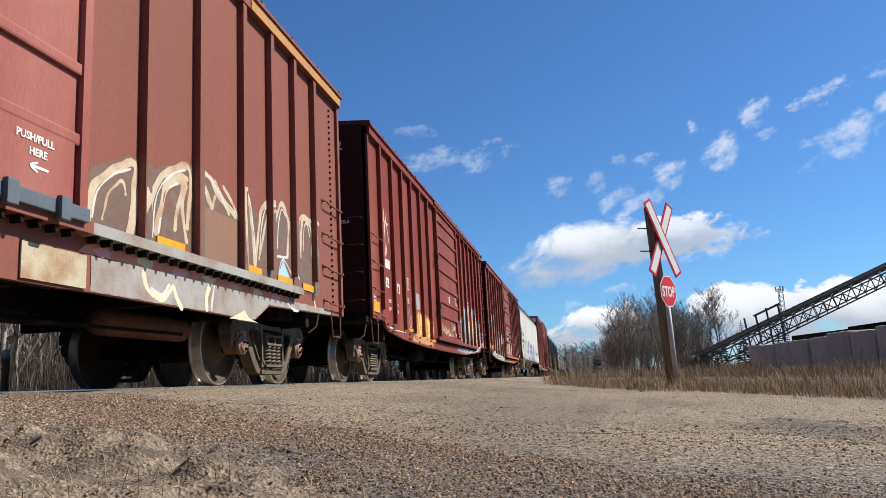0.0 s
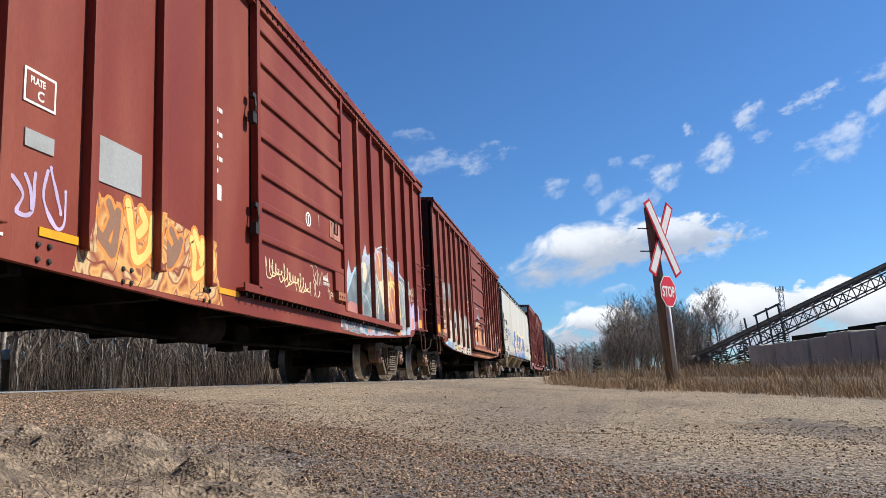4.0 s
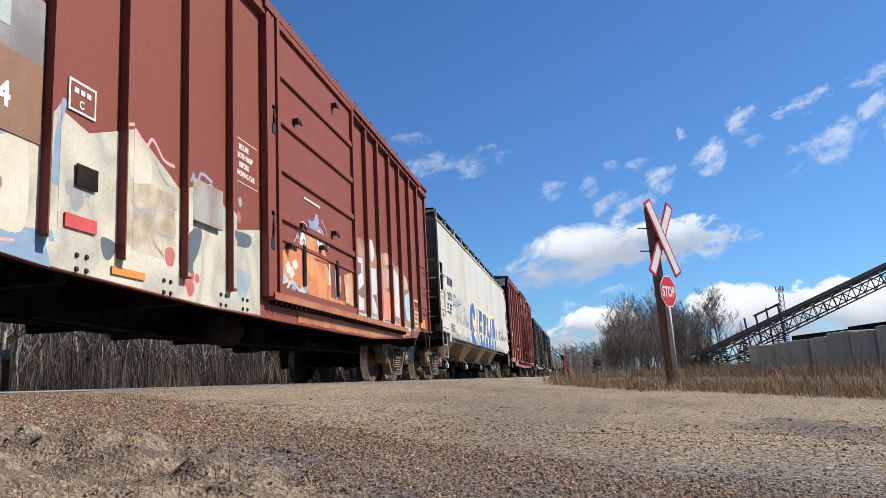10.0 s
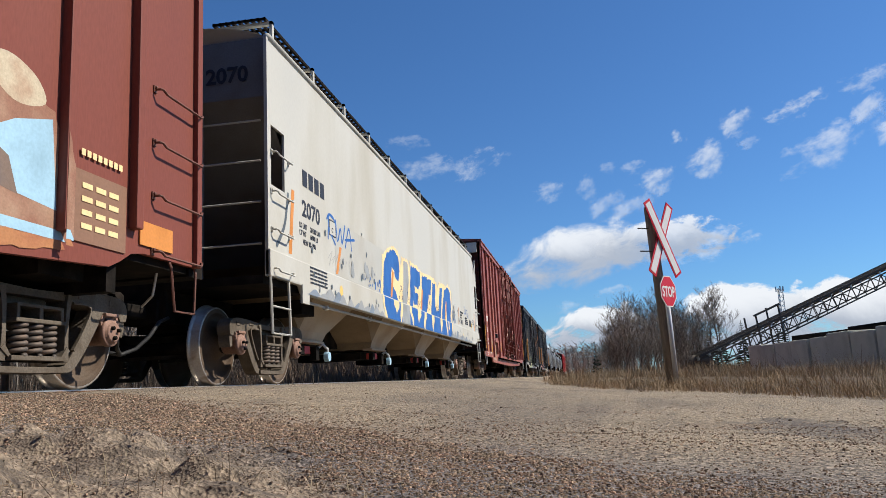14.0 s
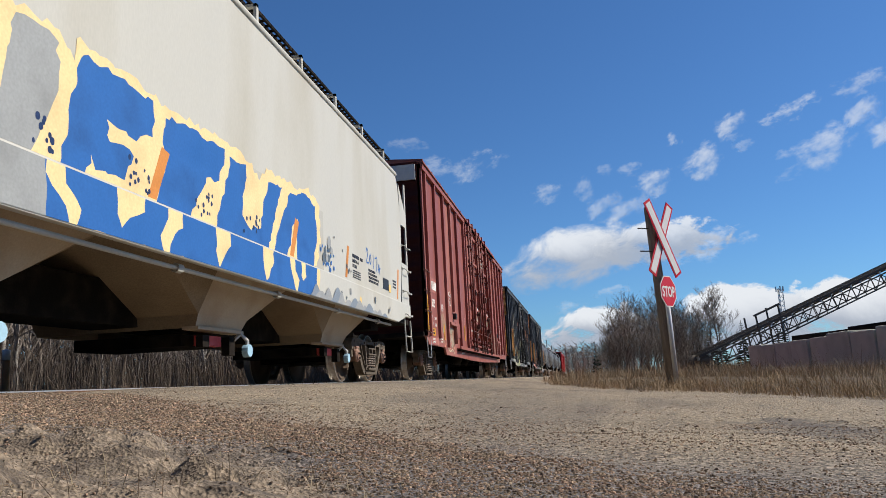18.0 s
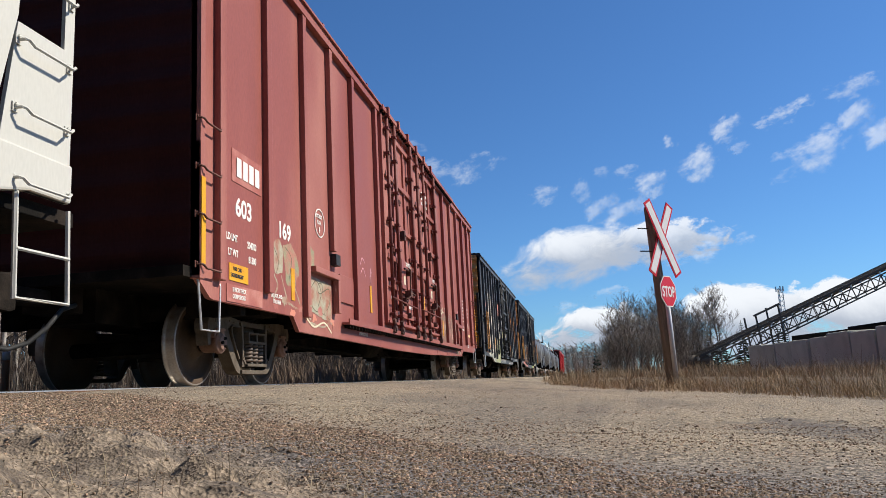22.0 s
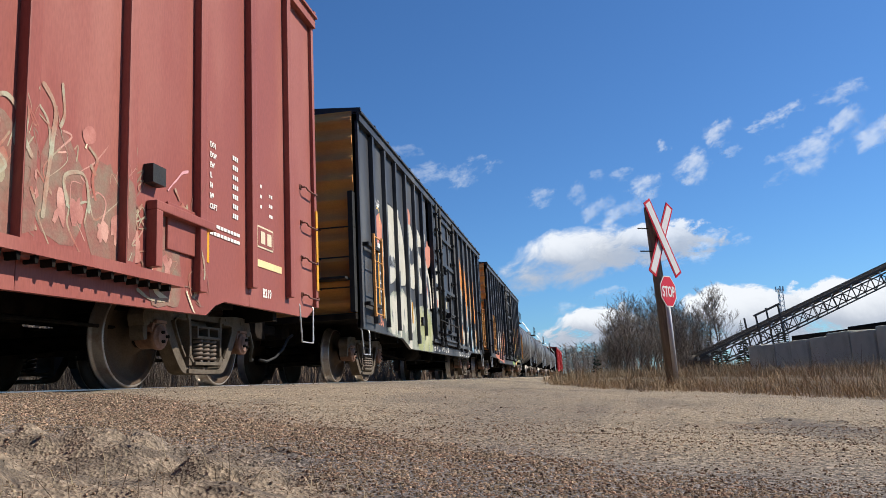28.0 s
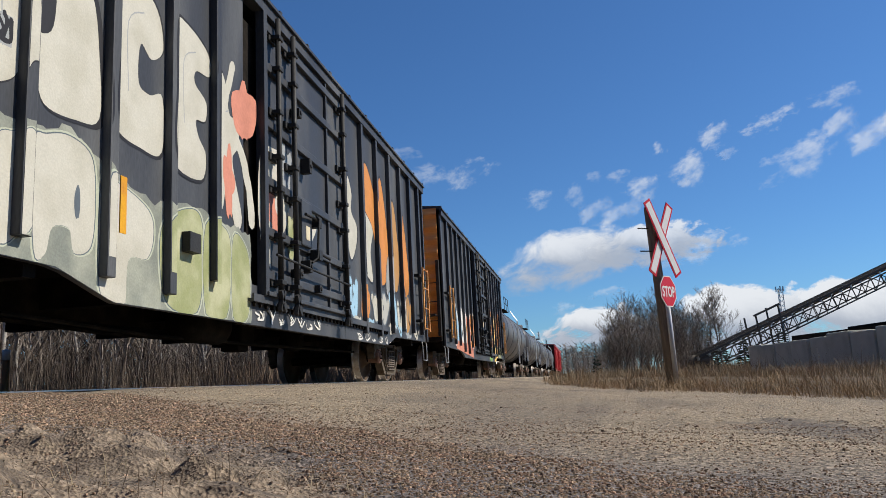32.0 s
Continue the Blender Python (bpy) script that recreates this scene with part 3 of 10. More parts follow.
def spaced(lo, hi, fine, growth=1.16):
    out, x, d = [0.0], 0.0, fine
    while x < hi:
        x += d
        d = d * (growth if x > 6 else 1.04) if x > 2.6 else d
        out.append(x)
    x, d = 0.0, fine
    while x > lo:
        x -= d
        d = d * (growth if x < -6 else 1.04) if x < -2.6 else d
        out.insert(0, x)
    return out


def ground_material(name, light, dark, red, verge):
    """Packed grey-brown gravel with reddish stones and darker damp tracks."""
    m = bpy.data.materials.new(name)
    m.use_nodes = True
    n, l = m.node_tree.nodes, m.node_tree.links
    b = n["Principled BSDF"]
    b.inputs["Roughness"].default_value = 0.95
    co = n.new("ShaderNodeTexCoord")

    def tex(scale, detail, stretch=(1, 1, 1), turn=0.0):
        mp, t = n.new("ShaderNodeMapping"), n.new("ShaderNodeTexNoise")
        mp.inputs["Scale"].default_value = stretch
        mp.inputs["Rotation"].default_value = (0, 0, turn)
        t.inputs["Scale"].default_value, t.inputs["Detail"].default_value = scale, detail
        l.new(co.outputs["Object"], mp.inputs[0])
        l.new(mp.outputs[0], t.inputs["Vector"])
        return t.outputs[0]

    def ramp(value, lo, hi, a=0.0, z=1.0):
        r = n.new("ShaderNodeMapRange")
        for k, q in zip(("From Min", "From Max", "To Min", "To Max"), (lo, hi, a, z)):
            r.inputs[k].default_value = q
        l.new(value, r.inputs[0])
        return r.outputs[0]

    def mix(fac, a, bcol, kind="MIX"):
        x = n.new("ShaderNodeMix")
        x.data_type, x.blend_type = "RGBA", kind
        for sock, val in ((x.inputs[0], fac), (x.inputs[6], a), (x.inputs[7], bcol)):
            if isinstance(val, bpy.types.NodeSocket):
                l.new(val, sock)
            elif isinstance(val, tuple):
                sock.default_value = (*val, 1)
            else:
                sock.default_value = val
        return x.outputs[2]

    tracks = tex(0.55, 4, (1.0, 0.3, 1), 0.9)
    patch = tex(1.3, 5)
    grit = tex(60, 5)
    fine = tex(150, 3)
    vor = n.new("ShaderNodeTexVoronoi")
    vor.inputs["Scale"].default_value = 120
    l.new(co.outputs["Object"], vor.inputs["Vector"])
    c = mix(ramp(tracks, 0.46, 0.68), light, dark)
    c = mix(ramp(patch, 0.5, 0.68, 0, 0.5), c, red)
    place = n.new("ShaderNodeSeparateXYZ")
    l.new(co.outputs["Object"], place.inputs[0])

    def calc(kind, a, bval):
        q = n.new("ShaderNodeMath")
        q.operation = kind
        for sock, val in ((q.inputs[0], a), (q.inputs[1], bval)):
            if isinstance(val, bpy.types.NodeSocket):
                l.new(val, sock)
            else:
                sock.default_value = val
        return q.outputs[0]

    # loose stones, reddish further off and greyer close by; pale silt on their one side, wheel tracks and a damp patch on the other
    wander = calc("MULTIPLY", calc("SUBTRACT", patch, 0.5), 0.8)
    px, py = place.outputs["X"], place.outputs["Y"]
    ridge = calc("ADD", calc("ADD", calc("MULTIPLY", px, 0.615), calc("MULTIPLY", py, 0.789)), calc("ADD", wander, -1.564))
    stripes = tex(2.6, 5, (1.0, 0.16, 1), 0.66)
    c = mix(calc("MULTIPLY", ramp(stripes, 0.5, 0.62), 0.45), c, (0.105, 0.083, 0.063))
    loose = mix(ramp(py, 1.6, 2.5), (0.092, 0.080, 0.074), (0.132, 0.096, 0.074))
    c = mix(ramp(ridge, 0.35, -0.2, 0, 0.8), c, loose)
    slant = calc("ADD", calc("ADD", calc("MULTIPLY", px, 0.78), calc("MULTIPLY", py, 0.62)), -0.554)
    rim = calc("ADD", calc("MAXIMUM", calc("ADD", py, -2.0), slant), calc("MULTIPLY", wander, 0.6))
    silt = calc("MULTIPLY", ramp(rim, 0.06, -0.1), ramp(py, 0.2, 0.6))
    c = mix(calc("MULTIPLY", silt, 0.9), c, (0.195, 0.148, 0.102))
    soil = tex(6.0, 6)
    # shade of the pockets between clods, painted on the silt as dark blotches
    c = mix(calc("MULTIPLY", silt, ramp(soil, 0.5, 0.6, 0, 0.8)), c, (0.075, 0.056, 0.041))
    damp_x, damp_y = calc("ADD", px, -1.03), calc("ADD", py, -3.75)
    damp = calc("ADD", calc("MULTIPLY", damp_x, damp_x), calc("MULTIPLY", calc("MULTIPLY", damp_y, damp_y), 0.13))
    damp = calc("ADD", damp, calc("MULTIPLY", calc("SUBTRACT", soil, 0.5), 0.45))
    c = mix(ramp(damp, 0.11, 0.01, 0, 0.65), c, (0.055, 0.048, 0.043))
    near = calc("MULTIPLY", ramp(calc("ADD", py, wander), 2.7, 1.6), calc("SUBTRACT", 1.0, silt))
    c = mix(calc("MULTIPLY", near, 0.85), c, (0.086, 0.076, 0.072))
    coarse = calc("SUBTRACT", 1.0, calc("MULTIPLY", silt, 0.6))
    c = mix(coarse, c, mix(1.0, c, ramp(grit, 0.36, 0.64, 0.28, 1.72), "MULTIPLY"))
    c = mix(coarse, c, mix(1.0, c, ramp(fine, 0.35, 0.65, 0.5, 1.5), "MULTIPLY"))
    sep = n.new("ShaderNodeSeparateColor")
    l.new(vor.outputs["Color"], sep.inputs[0])
    c = mix(1.0, c, ramp(sep.outputs[0], 0.0, 1.0, 0.84, 1.16), "MULTIPLY")
    l.new(c, b.inputs["Base Color"])
    bump = n.new("ShaderNodeBump")
    bump.inputs["Strength"].default_value, bump.inputs["Distance"].default_value = 0.9, 0.012
    add = n.new("ShaderNodeMath")
    l.new(calc("ADD", grit, calc("MULTIPLY", stripes, 0.5)), add.inputs[0])
    l.new(calc("MULTIPLY", vor.outputs["Distance"], 0.45), add.inputs[1])
    l.new(add.outputs[0], bump.inputs["Height"])
    l.new(bump.outputs[0], b.inputs["Normal"])
    return m


M_GRAVEL = ground_material("packed_gravel", (0.212, 0.168, 0.112), (0.130, 0.105, 0.078), (0.128, 0.088, 0.06), None)
M_SOIL = mat("dry_field_soil", (0.103, 0.0752, 0.047), 0.95, second=(0.0395, 0.0287, 0.0179), mix=0.4, scale=0.6, var=0.3, bump=0.3)

xs = spaced(-1800, 1800, 0.03)
ys = spaced(-1500, 2600, 0.03)
gv = [(x, y, ground_z(x, y)) for y in ys for x in xs]
nx = len(xs)
g = Shape()
g.v = gv
for j in range(len(ys) - 1):
    for i in range(nx - 1):
        g.f.append((j * nx + i, j * nx + i + 1, (j + 1) * nx + i + 1, (j + 1) * nx + i))
        cx, cy = (xs[i] + xs[i + 1]) / 2, (ys[j] + ys[j + 1]) / 2
        g.s.append(1 if (cy > 4 and cx > verge_edge(cy) + 0.25) or cx < -10.5 else 0)
thing("ground", "grey-brown packed gravel road with reddish stones", "ground", kind="structure", shape=g, material=[M_GRAVEL, M_SOIL], smooth=True)


# ---- track ----
def rail(x):
    t = thing("rail", "worn steel rail with a bright polished head", "rail", kind="structure", group="rails of the track")
    s = Shape()
    prof = [(-0.07, -0.17), (0.07, -0.17), (0.07, -0.16), (0.012, -0.14), (0.012, -0.045), (0.036, -0.035), (0.036, -0.012), (0.026, -0.003), (-0.026, -0.003), (-0.036, -0.012), (-0.036, -0.035), (-0.012, -0.045), (-0.012, -0.14), (-0.07, -0.16)]
    k = len(prof)
    s.add([(x + a, -160, b) for a, b in prof] + [(x + a, 420, b) for a, b in prof],
          [(i, (i + 1) % k, (i + 1) % k + k, i + k) for i in range(k)] + [tuple(range(k - 1, -1, -1)), tuple(range(k, 2 * k))])
    part("web", s, M_RAILSIDE, t)
    s = Shape()
    s.box(x - 0.03, x + 0.034, -160, 420, -0.012, 0.0)
    part("running_surface", s, M_RAIL, t)


rail(TRACK_X + 0.755)
rail(TRACK_X - 0.755)
for i in range(150):
    y = -22 + i * 0.53
    if 4.9 < y < 17.5:
        continue
    s = Shape()
    s.box(TRACK_X - 1.3, TRACK_X + 1.3, y - 0.115, y + 0.115, -0.30, -0.155)
    thing("sleeper", "dark weathered timber sleeper under the rails", "sleeper", group="sleepers of the track", kind="structure", shape=s, material=M_WOODPOST)


# ---- crossing sign ----
def crossing_sign():
    """Timber post with a crossbuck and, on a steel post, a stop sign."""
    t = thing("crossing_sign", "railway crossbuck on a dark timber post with a red stop sign", "crossing sign")
    t.matrix_basis = Matrix.Translation((1.50, 12.74, -0.36)) @ Matrix.Rotation(radians(-0.4), 4, "Y") @ Matrix.Rotation(radians(-40), 4, "Z")
    # in the sign's own space the boards face +x, width along y
    s = Shape()
    s.lathe([(0.0, -0.1), (0.092, -0.1), (0.086, 1.5), (0.078, 2.94), (0.07, 2.97), (0.0, 2.97)], 18, axis="z")
    part("post", s, M_WOODPOST, t, "dark weathered timber post", at=Matrix.Translation((-0.1, 0.043, 0)) @ Matrix.Rotation(radians(3.1), 4, "X"), smooth=True)
    s = Shape()
    s.tube([(0.03, -0.046, -0.1), (0.03, -0.07, 1.74)], 0.04, 12)
    part("steel_post", s, M_GALV, t, "galvanised steel post", smooth=True)
    for ang, x in ((60, 0.03), (-60, 0.06)):
        b = Shape()
        b.box(x, x + 0.012, -0.69, 0.69, -0.1, 0.1)
        m = Matrix.Translation((0, -0.058, 2.41)) @ Matrix.Rotation(radians(ang), 4, "X")
        bl = part("blade", b, M_SIGNRED, t, "white board with a red border", at=m)
        f = Shape()
        f.box(x + 0.012, x + 0.016, -0.65, 0.65, -0.066, 0.066)
        part("white_face", f, M_SIGNWHITE, bl)
    s = Shape()
    o = [(0.05 + 0.272 * math.cos(radians(22.5 + 45 * k)), 1.53 + 0.272 * math.sin(radians(22.5 + 45 * k))) for k in range(8)]
    s.prism(o, 0.085, 0.092)
    st = part("stop_sign", s, M_SIGNWHITE, t, "red octagonal stop sign", at=Matrix.Translation((0.03, -0.1, 0)) @ Matrix.Rotation(radians(6), 4, "Z") @ Matrix.Translation((-0.03, -0.05, 0)))
    s = Shape()
    o = [(0.05 + 0.254 * math.cos(radians(22.5 + 45 * k)), 1.53 + 0.254 * math.sin(radians(22.5 + 45 * k))) for k in range(8)]
    s.prism(o, 0.092, 0.095)
    part("red_face", s, M_SIGNRED, st)
    sign_text("STOP", 0.098, 0.05 - 0.212, 1.53 - 0.085, 0.17, st, M_SIGNWHITE, squeeze=0.72)
    for z in (2.6, 2.22):
        s = Shape()
        s.tube([(-0.1, -0.12, z), (-0.15, -0.40, z - 0.01)], 0.011, 6)
        part("bolt", s, M_BLACKIRON, t)
    return t


crossing_sign()


# ---- clouds ----
def cloud_material(name, seed, half_w, half_h, puff, soft, dark, gain, noisy, curl, long):
    """Self-glowing white cloud, its base's shade put in as grey; thins out to nothing at its ragged rim."""
    m = bpy.data.materials.new(name)
    m.use_nodes = True
    n, l = m.node_tree.nodes, m.node_tree.links
    n.clear()
    out = n.new("ShaderNodeOutputMaterial")
    co, mp = n.new("ShaderNodeTexCoord"), n.new("ShaderNodeMapping")
    mp.inputs["Scale"].default_value = (1 / half_w, 1 / half_h, 0)
    l.new(co.outputs["Object"], mp.inputs[0])
    big = n.new("ShaderNodeTexNoise")
    big.noise_dimensions = "4D"
    big.inputs["W"].default_value, big.inputs["Scale"].default_value, big.inputs["Detail"].default_value, big.inputs["Roughness"].default_value = seed, puff / half_h, 8, 0.6
    big.inputs["Distortion"].default_value = curl
    wide = n.new("ShaderNodeMapping")
    wide.inputs["Scale"].default_value = (long, 1, 1)
    l.new(co.outputs["Object"], wide.inputs[0])
    l.new(wide.outputs[0], big.inputs["Vector"])
    length = n.new("ShaderNodeVectorMath")
    length.operation = "LENGTH"
    l.new(mp.outputs[0], length.inputs[0])
    fall = n.new("ShaderNodeMath")
    fall.operation = "POWER"
    fall.inputs[1].default_value = 2.2
    l.new(length.outputs["Value"], fall.inputs[0])
    mad = n.new("ShaderNodeMath")
    mad.operation = "MULTIPLY_ADD"
    mad.inputs[1].default_value = -0.5
    l.new(fall.outputs[0], mad.inputs[0])
    sharp = n.new("ShaderNodeMath")
    sharp.operation = "MULTIPLY_ADD"
    sharp.inputs[1].default_value, sharp.inputs[2].default_value = noisy, 0.62 - noisy / 2
    l.new(big.outputs[0], sharp.inputs[0])
    l.new(sharp.outputs[0], mad.inputs[2])
    alpha = n.new("ShaderNodeMapRange")
    alpha.interpolation_type = "SMOOTHSTEP"
    alpha.inputs["From Min"].default_value, alpha.inputs["From Max"].default_value, alpha.inputs["To Max"].default_value = 0.30, 0.30 + soft, gain
    l.new(mad.outputs[0], alpha.inputs[0])
    sep = n.new("ShaderNodeSeparateXYZ")
    l.new(mp.outputs[0], sep.inputs[0])
    warp = n.new("ShaderNodeMath")
    warp.operation = "MULTIPLY_ADD"
    warp.inputs[1].default_value = 1.6
    l.new(big.outputs[0], warp.inputs[0])
    l.new(sep.outputs["Y"], warp.inputs[2])
    shade = n.new("ShaderNodeMapRange")
    shade.interpolation_type = "SMOOTHSTEP"
    shade.inputs["From Min"].default_value, shade.inputs["From Max"].default_value = 0.5, 1.55
    l.new(warp.outputs[0], shade.inputs[0])
    col = n.new("ShaderNodeMix")
    col.data_type = "RGBA"
    col.inputs[6].default_value, col.inputs[7].default_value = (*dark, 1), (0.63, 0.655, 0.69, 1)
    l.new(shade.outputs[0], col.inputs[0])
    em, tr, mix = n.new("ShaderNodeEmission"), n.new("ShaderNodeBsdfTransparent"), n.new("ShaderNodeMixShader")
    l.new(col.outputs[2], em.inputs[0])
    l.new(alpha.outputs[0], mix.inputs[0])
    l.new(tr.outputs[0], mix.inputs[1])
    l.new(em.outputs[0], mix.inputs[2])
    l.new(mix.outputs[0], out.inputs[0])
    return m


CLOUD_H = 200.0
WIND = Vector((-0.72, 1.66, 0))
CLOUDS = []


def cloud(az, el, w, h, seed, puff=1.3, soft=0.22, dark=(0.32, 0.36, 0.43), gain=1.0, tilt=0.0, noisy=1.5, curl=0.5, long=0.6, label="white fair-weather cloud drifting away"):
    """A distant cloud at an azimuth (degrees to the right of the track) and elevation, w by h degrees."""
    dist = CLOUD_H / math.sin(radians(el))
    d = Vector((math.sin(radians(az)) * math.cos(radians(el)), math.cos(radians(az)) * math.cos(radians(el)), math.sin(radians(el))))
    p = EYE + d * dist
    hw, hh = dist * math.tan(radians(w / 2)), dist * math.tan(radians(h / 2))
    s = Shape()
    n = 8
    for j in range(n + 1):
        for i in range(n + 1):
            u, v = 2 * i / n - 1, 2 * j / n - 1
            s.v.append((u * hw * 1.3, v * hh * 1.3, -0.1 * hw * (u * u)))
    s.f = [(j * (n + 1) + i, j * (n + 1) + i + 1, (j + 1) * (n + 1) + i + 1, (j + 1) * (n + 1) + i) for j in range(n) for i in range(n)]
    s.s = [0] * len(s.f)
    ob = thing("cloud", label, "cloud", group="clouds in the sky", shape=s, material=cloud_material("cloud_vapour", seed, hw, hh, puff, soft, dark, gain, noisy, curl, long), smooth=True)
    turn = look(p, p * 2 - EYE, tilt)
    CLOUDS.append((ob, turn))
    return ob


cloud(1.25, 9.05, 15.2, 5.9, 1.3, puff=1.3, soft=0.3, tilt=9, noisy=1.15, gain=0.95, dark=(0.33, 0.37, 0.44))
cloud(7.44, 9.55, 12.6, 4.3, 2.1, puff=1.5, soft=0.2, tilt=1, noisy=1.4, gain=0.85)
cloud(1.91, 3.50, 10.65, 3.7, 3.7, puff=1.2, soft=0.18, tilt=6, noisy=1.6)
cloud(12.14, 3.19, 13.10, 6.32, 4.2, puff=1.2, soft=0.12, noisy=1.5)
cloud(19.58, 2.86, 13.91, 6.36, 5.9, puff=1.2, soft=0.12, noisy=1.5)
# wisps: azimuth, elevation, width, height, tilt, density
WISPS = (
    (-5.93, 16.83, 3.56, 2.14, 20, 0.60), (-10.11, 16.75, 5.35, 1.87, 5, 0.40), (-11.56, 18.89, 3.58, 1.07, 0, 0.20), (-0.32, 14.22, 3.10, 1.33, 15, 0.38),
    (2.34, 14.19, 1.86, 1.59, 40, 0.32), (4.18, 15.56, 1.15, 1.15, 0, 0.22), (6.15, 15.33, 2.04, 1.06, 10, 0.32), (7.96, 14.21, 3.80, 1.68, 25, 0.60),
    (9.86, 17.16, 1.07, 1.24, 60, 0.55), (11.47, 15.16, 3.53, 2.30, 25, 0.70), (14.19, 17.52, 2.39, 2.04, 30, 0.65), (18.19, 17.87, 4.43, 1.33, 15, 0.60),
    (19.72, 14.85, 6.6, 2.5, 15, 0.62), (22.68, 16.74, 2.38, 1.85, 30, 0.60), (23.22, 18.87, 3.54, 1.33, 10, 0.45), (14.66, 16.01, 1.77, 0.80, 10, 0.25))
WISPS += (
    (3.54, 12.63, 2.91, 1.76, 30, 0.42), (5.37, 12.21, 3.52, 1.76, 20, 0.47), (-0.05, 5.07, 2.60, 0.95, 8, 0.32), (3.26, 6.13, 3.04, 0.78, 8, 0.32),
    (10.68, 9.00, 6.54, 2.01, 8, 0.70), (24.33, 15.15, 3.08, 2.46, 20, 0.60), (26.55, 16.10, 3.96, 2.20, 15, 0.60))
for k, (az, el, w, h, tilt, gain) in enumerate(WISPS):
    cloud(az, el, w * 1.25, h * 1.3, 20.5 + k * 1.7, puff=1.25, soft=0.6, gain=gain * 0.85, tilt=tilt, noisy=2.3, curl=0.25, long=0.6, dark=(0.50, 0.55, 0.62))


# ---- yard behind the verge ----
def block_wall():
    """Big concrete blocks set side by side."""
    w = thing("block_wall", "wall of big grey concrete blocks behind the dry grass", "concrete wall", kind="structure")
    a, b = Vector((6.85, 31.4, 0)), Vector((8.3, 22.4, 0))
    d = (b - a).normalized()
    blk = Shape()
    blk.box(0.012, 1.288, -0.4, 0.4, 0.0, 1.4)
    me = bevel_mesh(blk, "block", [M_CONCRETE], 0.035)
    turn = math.degrees(math.atan2(d.y, d.x))
    for i in range(9):
        p = a + d * (i * 1.3)
        part("block", me, None, w, at=pose(p.x + random.uniform(-0.05, 0.05), p.y, -0.72 + random.uniform(-0.05, 0.04) + (0.1 if i > 4 else 0), random.uniform(-0.8, 0.8), 0, turn + random.uniform(-1.5, 1.5)))
    return w


block_wall()


def conveyor():
    """A long inclined belt conveyor on a lattice truss."""
    c = thing("conveyor", "long dark steel lattice belt conveyor rising to a stockpile", "conveyor")
    p, q = Vector((6.0, 41.6, 0.3)), Vector((20.9, 46.1, 6.3))
    ax = (q - p).normalized()
    side = ax.cross(Vector((0, 0, 1))).normalized()
    up = side.cross(ax)
    n = 26
    for k in (0.45, -0.45):
        for h in (0.0, -0.62):
            s = Shape()
            s.beam(p + side * k + up * h, q + side * k + up * h, 0.055, 0.07)
            part("chord", s, M_CONVEYOR, c)
    for i in range(n):
        a, b = p.lerp(q, i / n), p.lerp(q, (i + 1) / n)
        for k in (0.45, -0.45):
            s = Shape()
            s.beam(a + side * k + up * (-0.62 if i % 2 else 0), b + side * k + up * (0 if i % 2 else -0.62), 0.038, 0.038)
            s.beam(a + side * k, a + side * k - up * 0.62, 0.035, 0.035)
            part("lattice", s, M_CONVEYOR, c)
        s = Shape()
        s.beam(a + side * 0.5 + up * 0.2, a - side * 0.5 + up * 0.2, 0.07, 0.25)
        part("idler", s, M_GALV, c)
    s = Shape()
    s.beam(p + up * 0.3, q + up * 0.3, 0.85, 0.05)
    part("belt", s, M_UNDER, c)
    for k in (0.55, -0.55):
        s = Shape()
        s.beam(p + side * k + up * 0.28, q + side * k + up * 0.28, 0.04, 0.13)
        part("side_plate", s, M_CONVEYOR, c)
    m = p.lerp(q, 0.27)
    for dx in (-0.7, 0.7):
        for k in (0.6, -0.6):
            s = Shape()
            b = m + ax * dx + side * k
            s.beam(Vector((b.x, b.y, -0.4)), b + up * 0.9, 0.07, 0.07)
            part("leg", s, M_CONVEYOR, c)
    s = Shape()
    s.beam(m + up * 0.95 + ax * -0.8 + side * 0.6, m + up * 0.95 + ax * 0.8 + side * 0.6, 0.1, 0.1)
    part("crossbeam", s, M_CONVEYOR, c)
    s = Shape()
    s.lathe([(0.0, -0.6), (0.35, -0.6), (0.35, 0.6), (0.0, 0.6)], 18, axis="x", centre=(p.x, p.y, p.z))
    part("tail_drum", s, M_CONVEYOR, c)


conveyor()


def stock_slab(x0, y0, x1, y1, z0, z1):
    s = Shape()
    s.beam((x0, y0, (z0 + z1) / 2), (x1, y1, (z0 + z1) / 2), 1.2, z1 - z0)
    return thing("stockpile_slab", "dark slab of stacked material behind the block wall", "stockpile", shape=s, material=M_UNDER, group="dark slabs behind the wall")


stock_slab(8.6, 31.0, 10.2, 24.0, -0.4, 0.98)
stock_slab(10.0, 29.0, 11.0, 22.0, -0.4, 1.12)


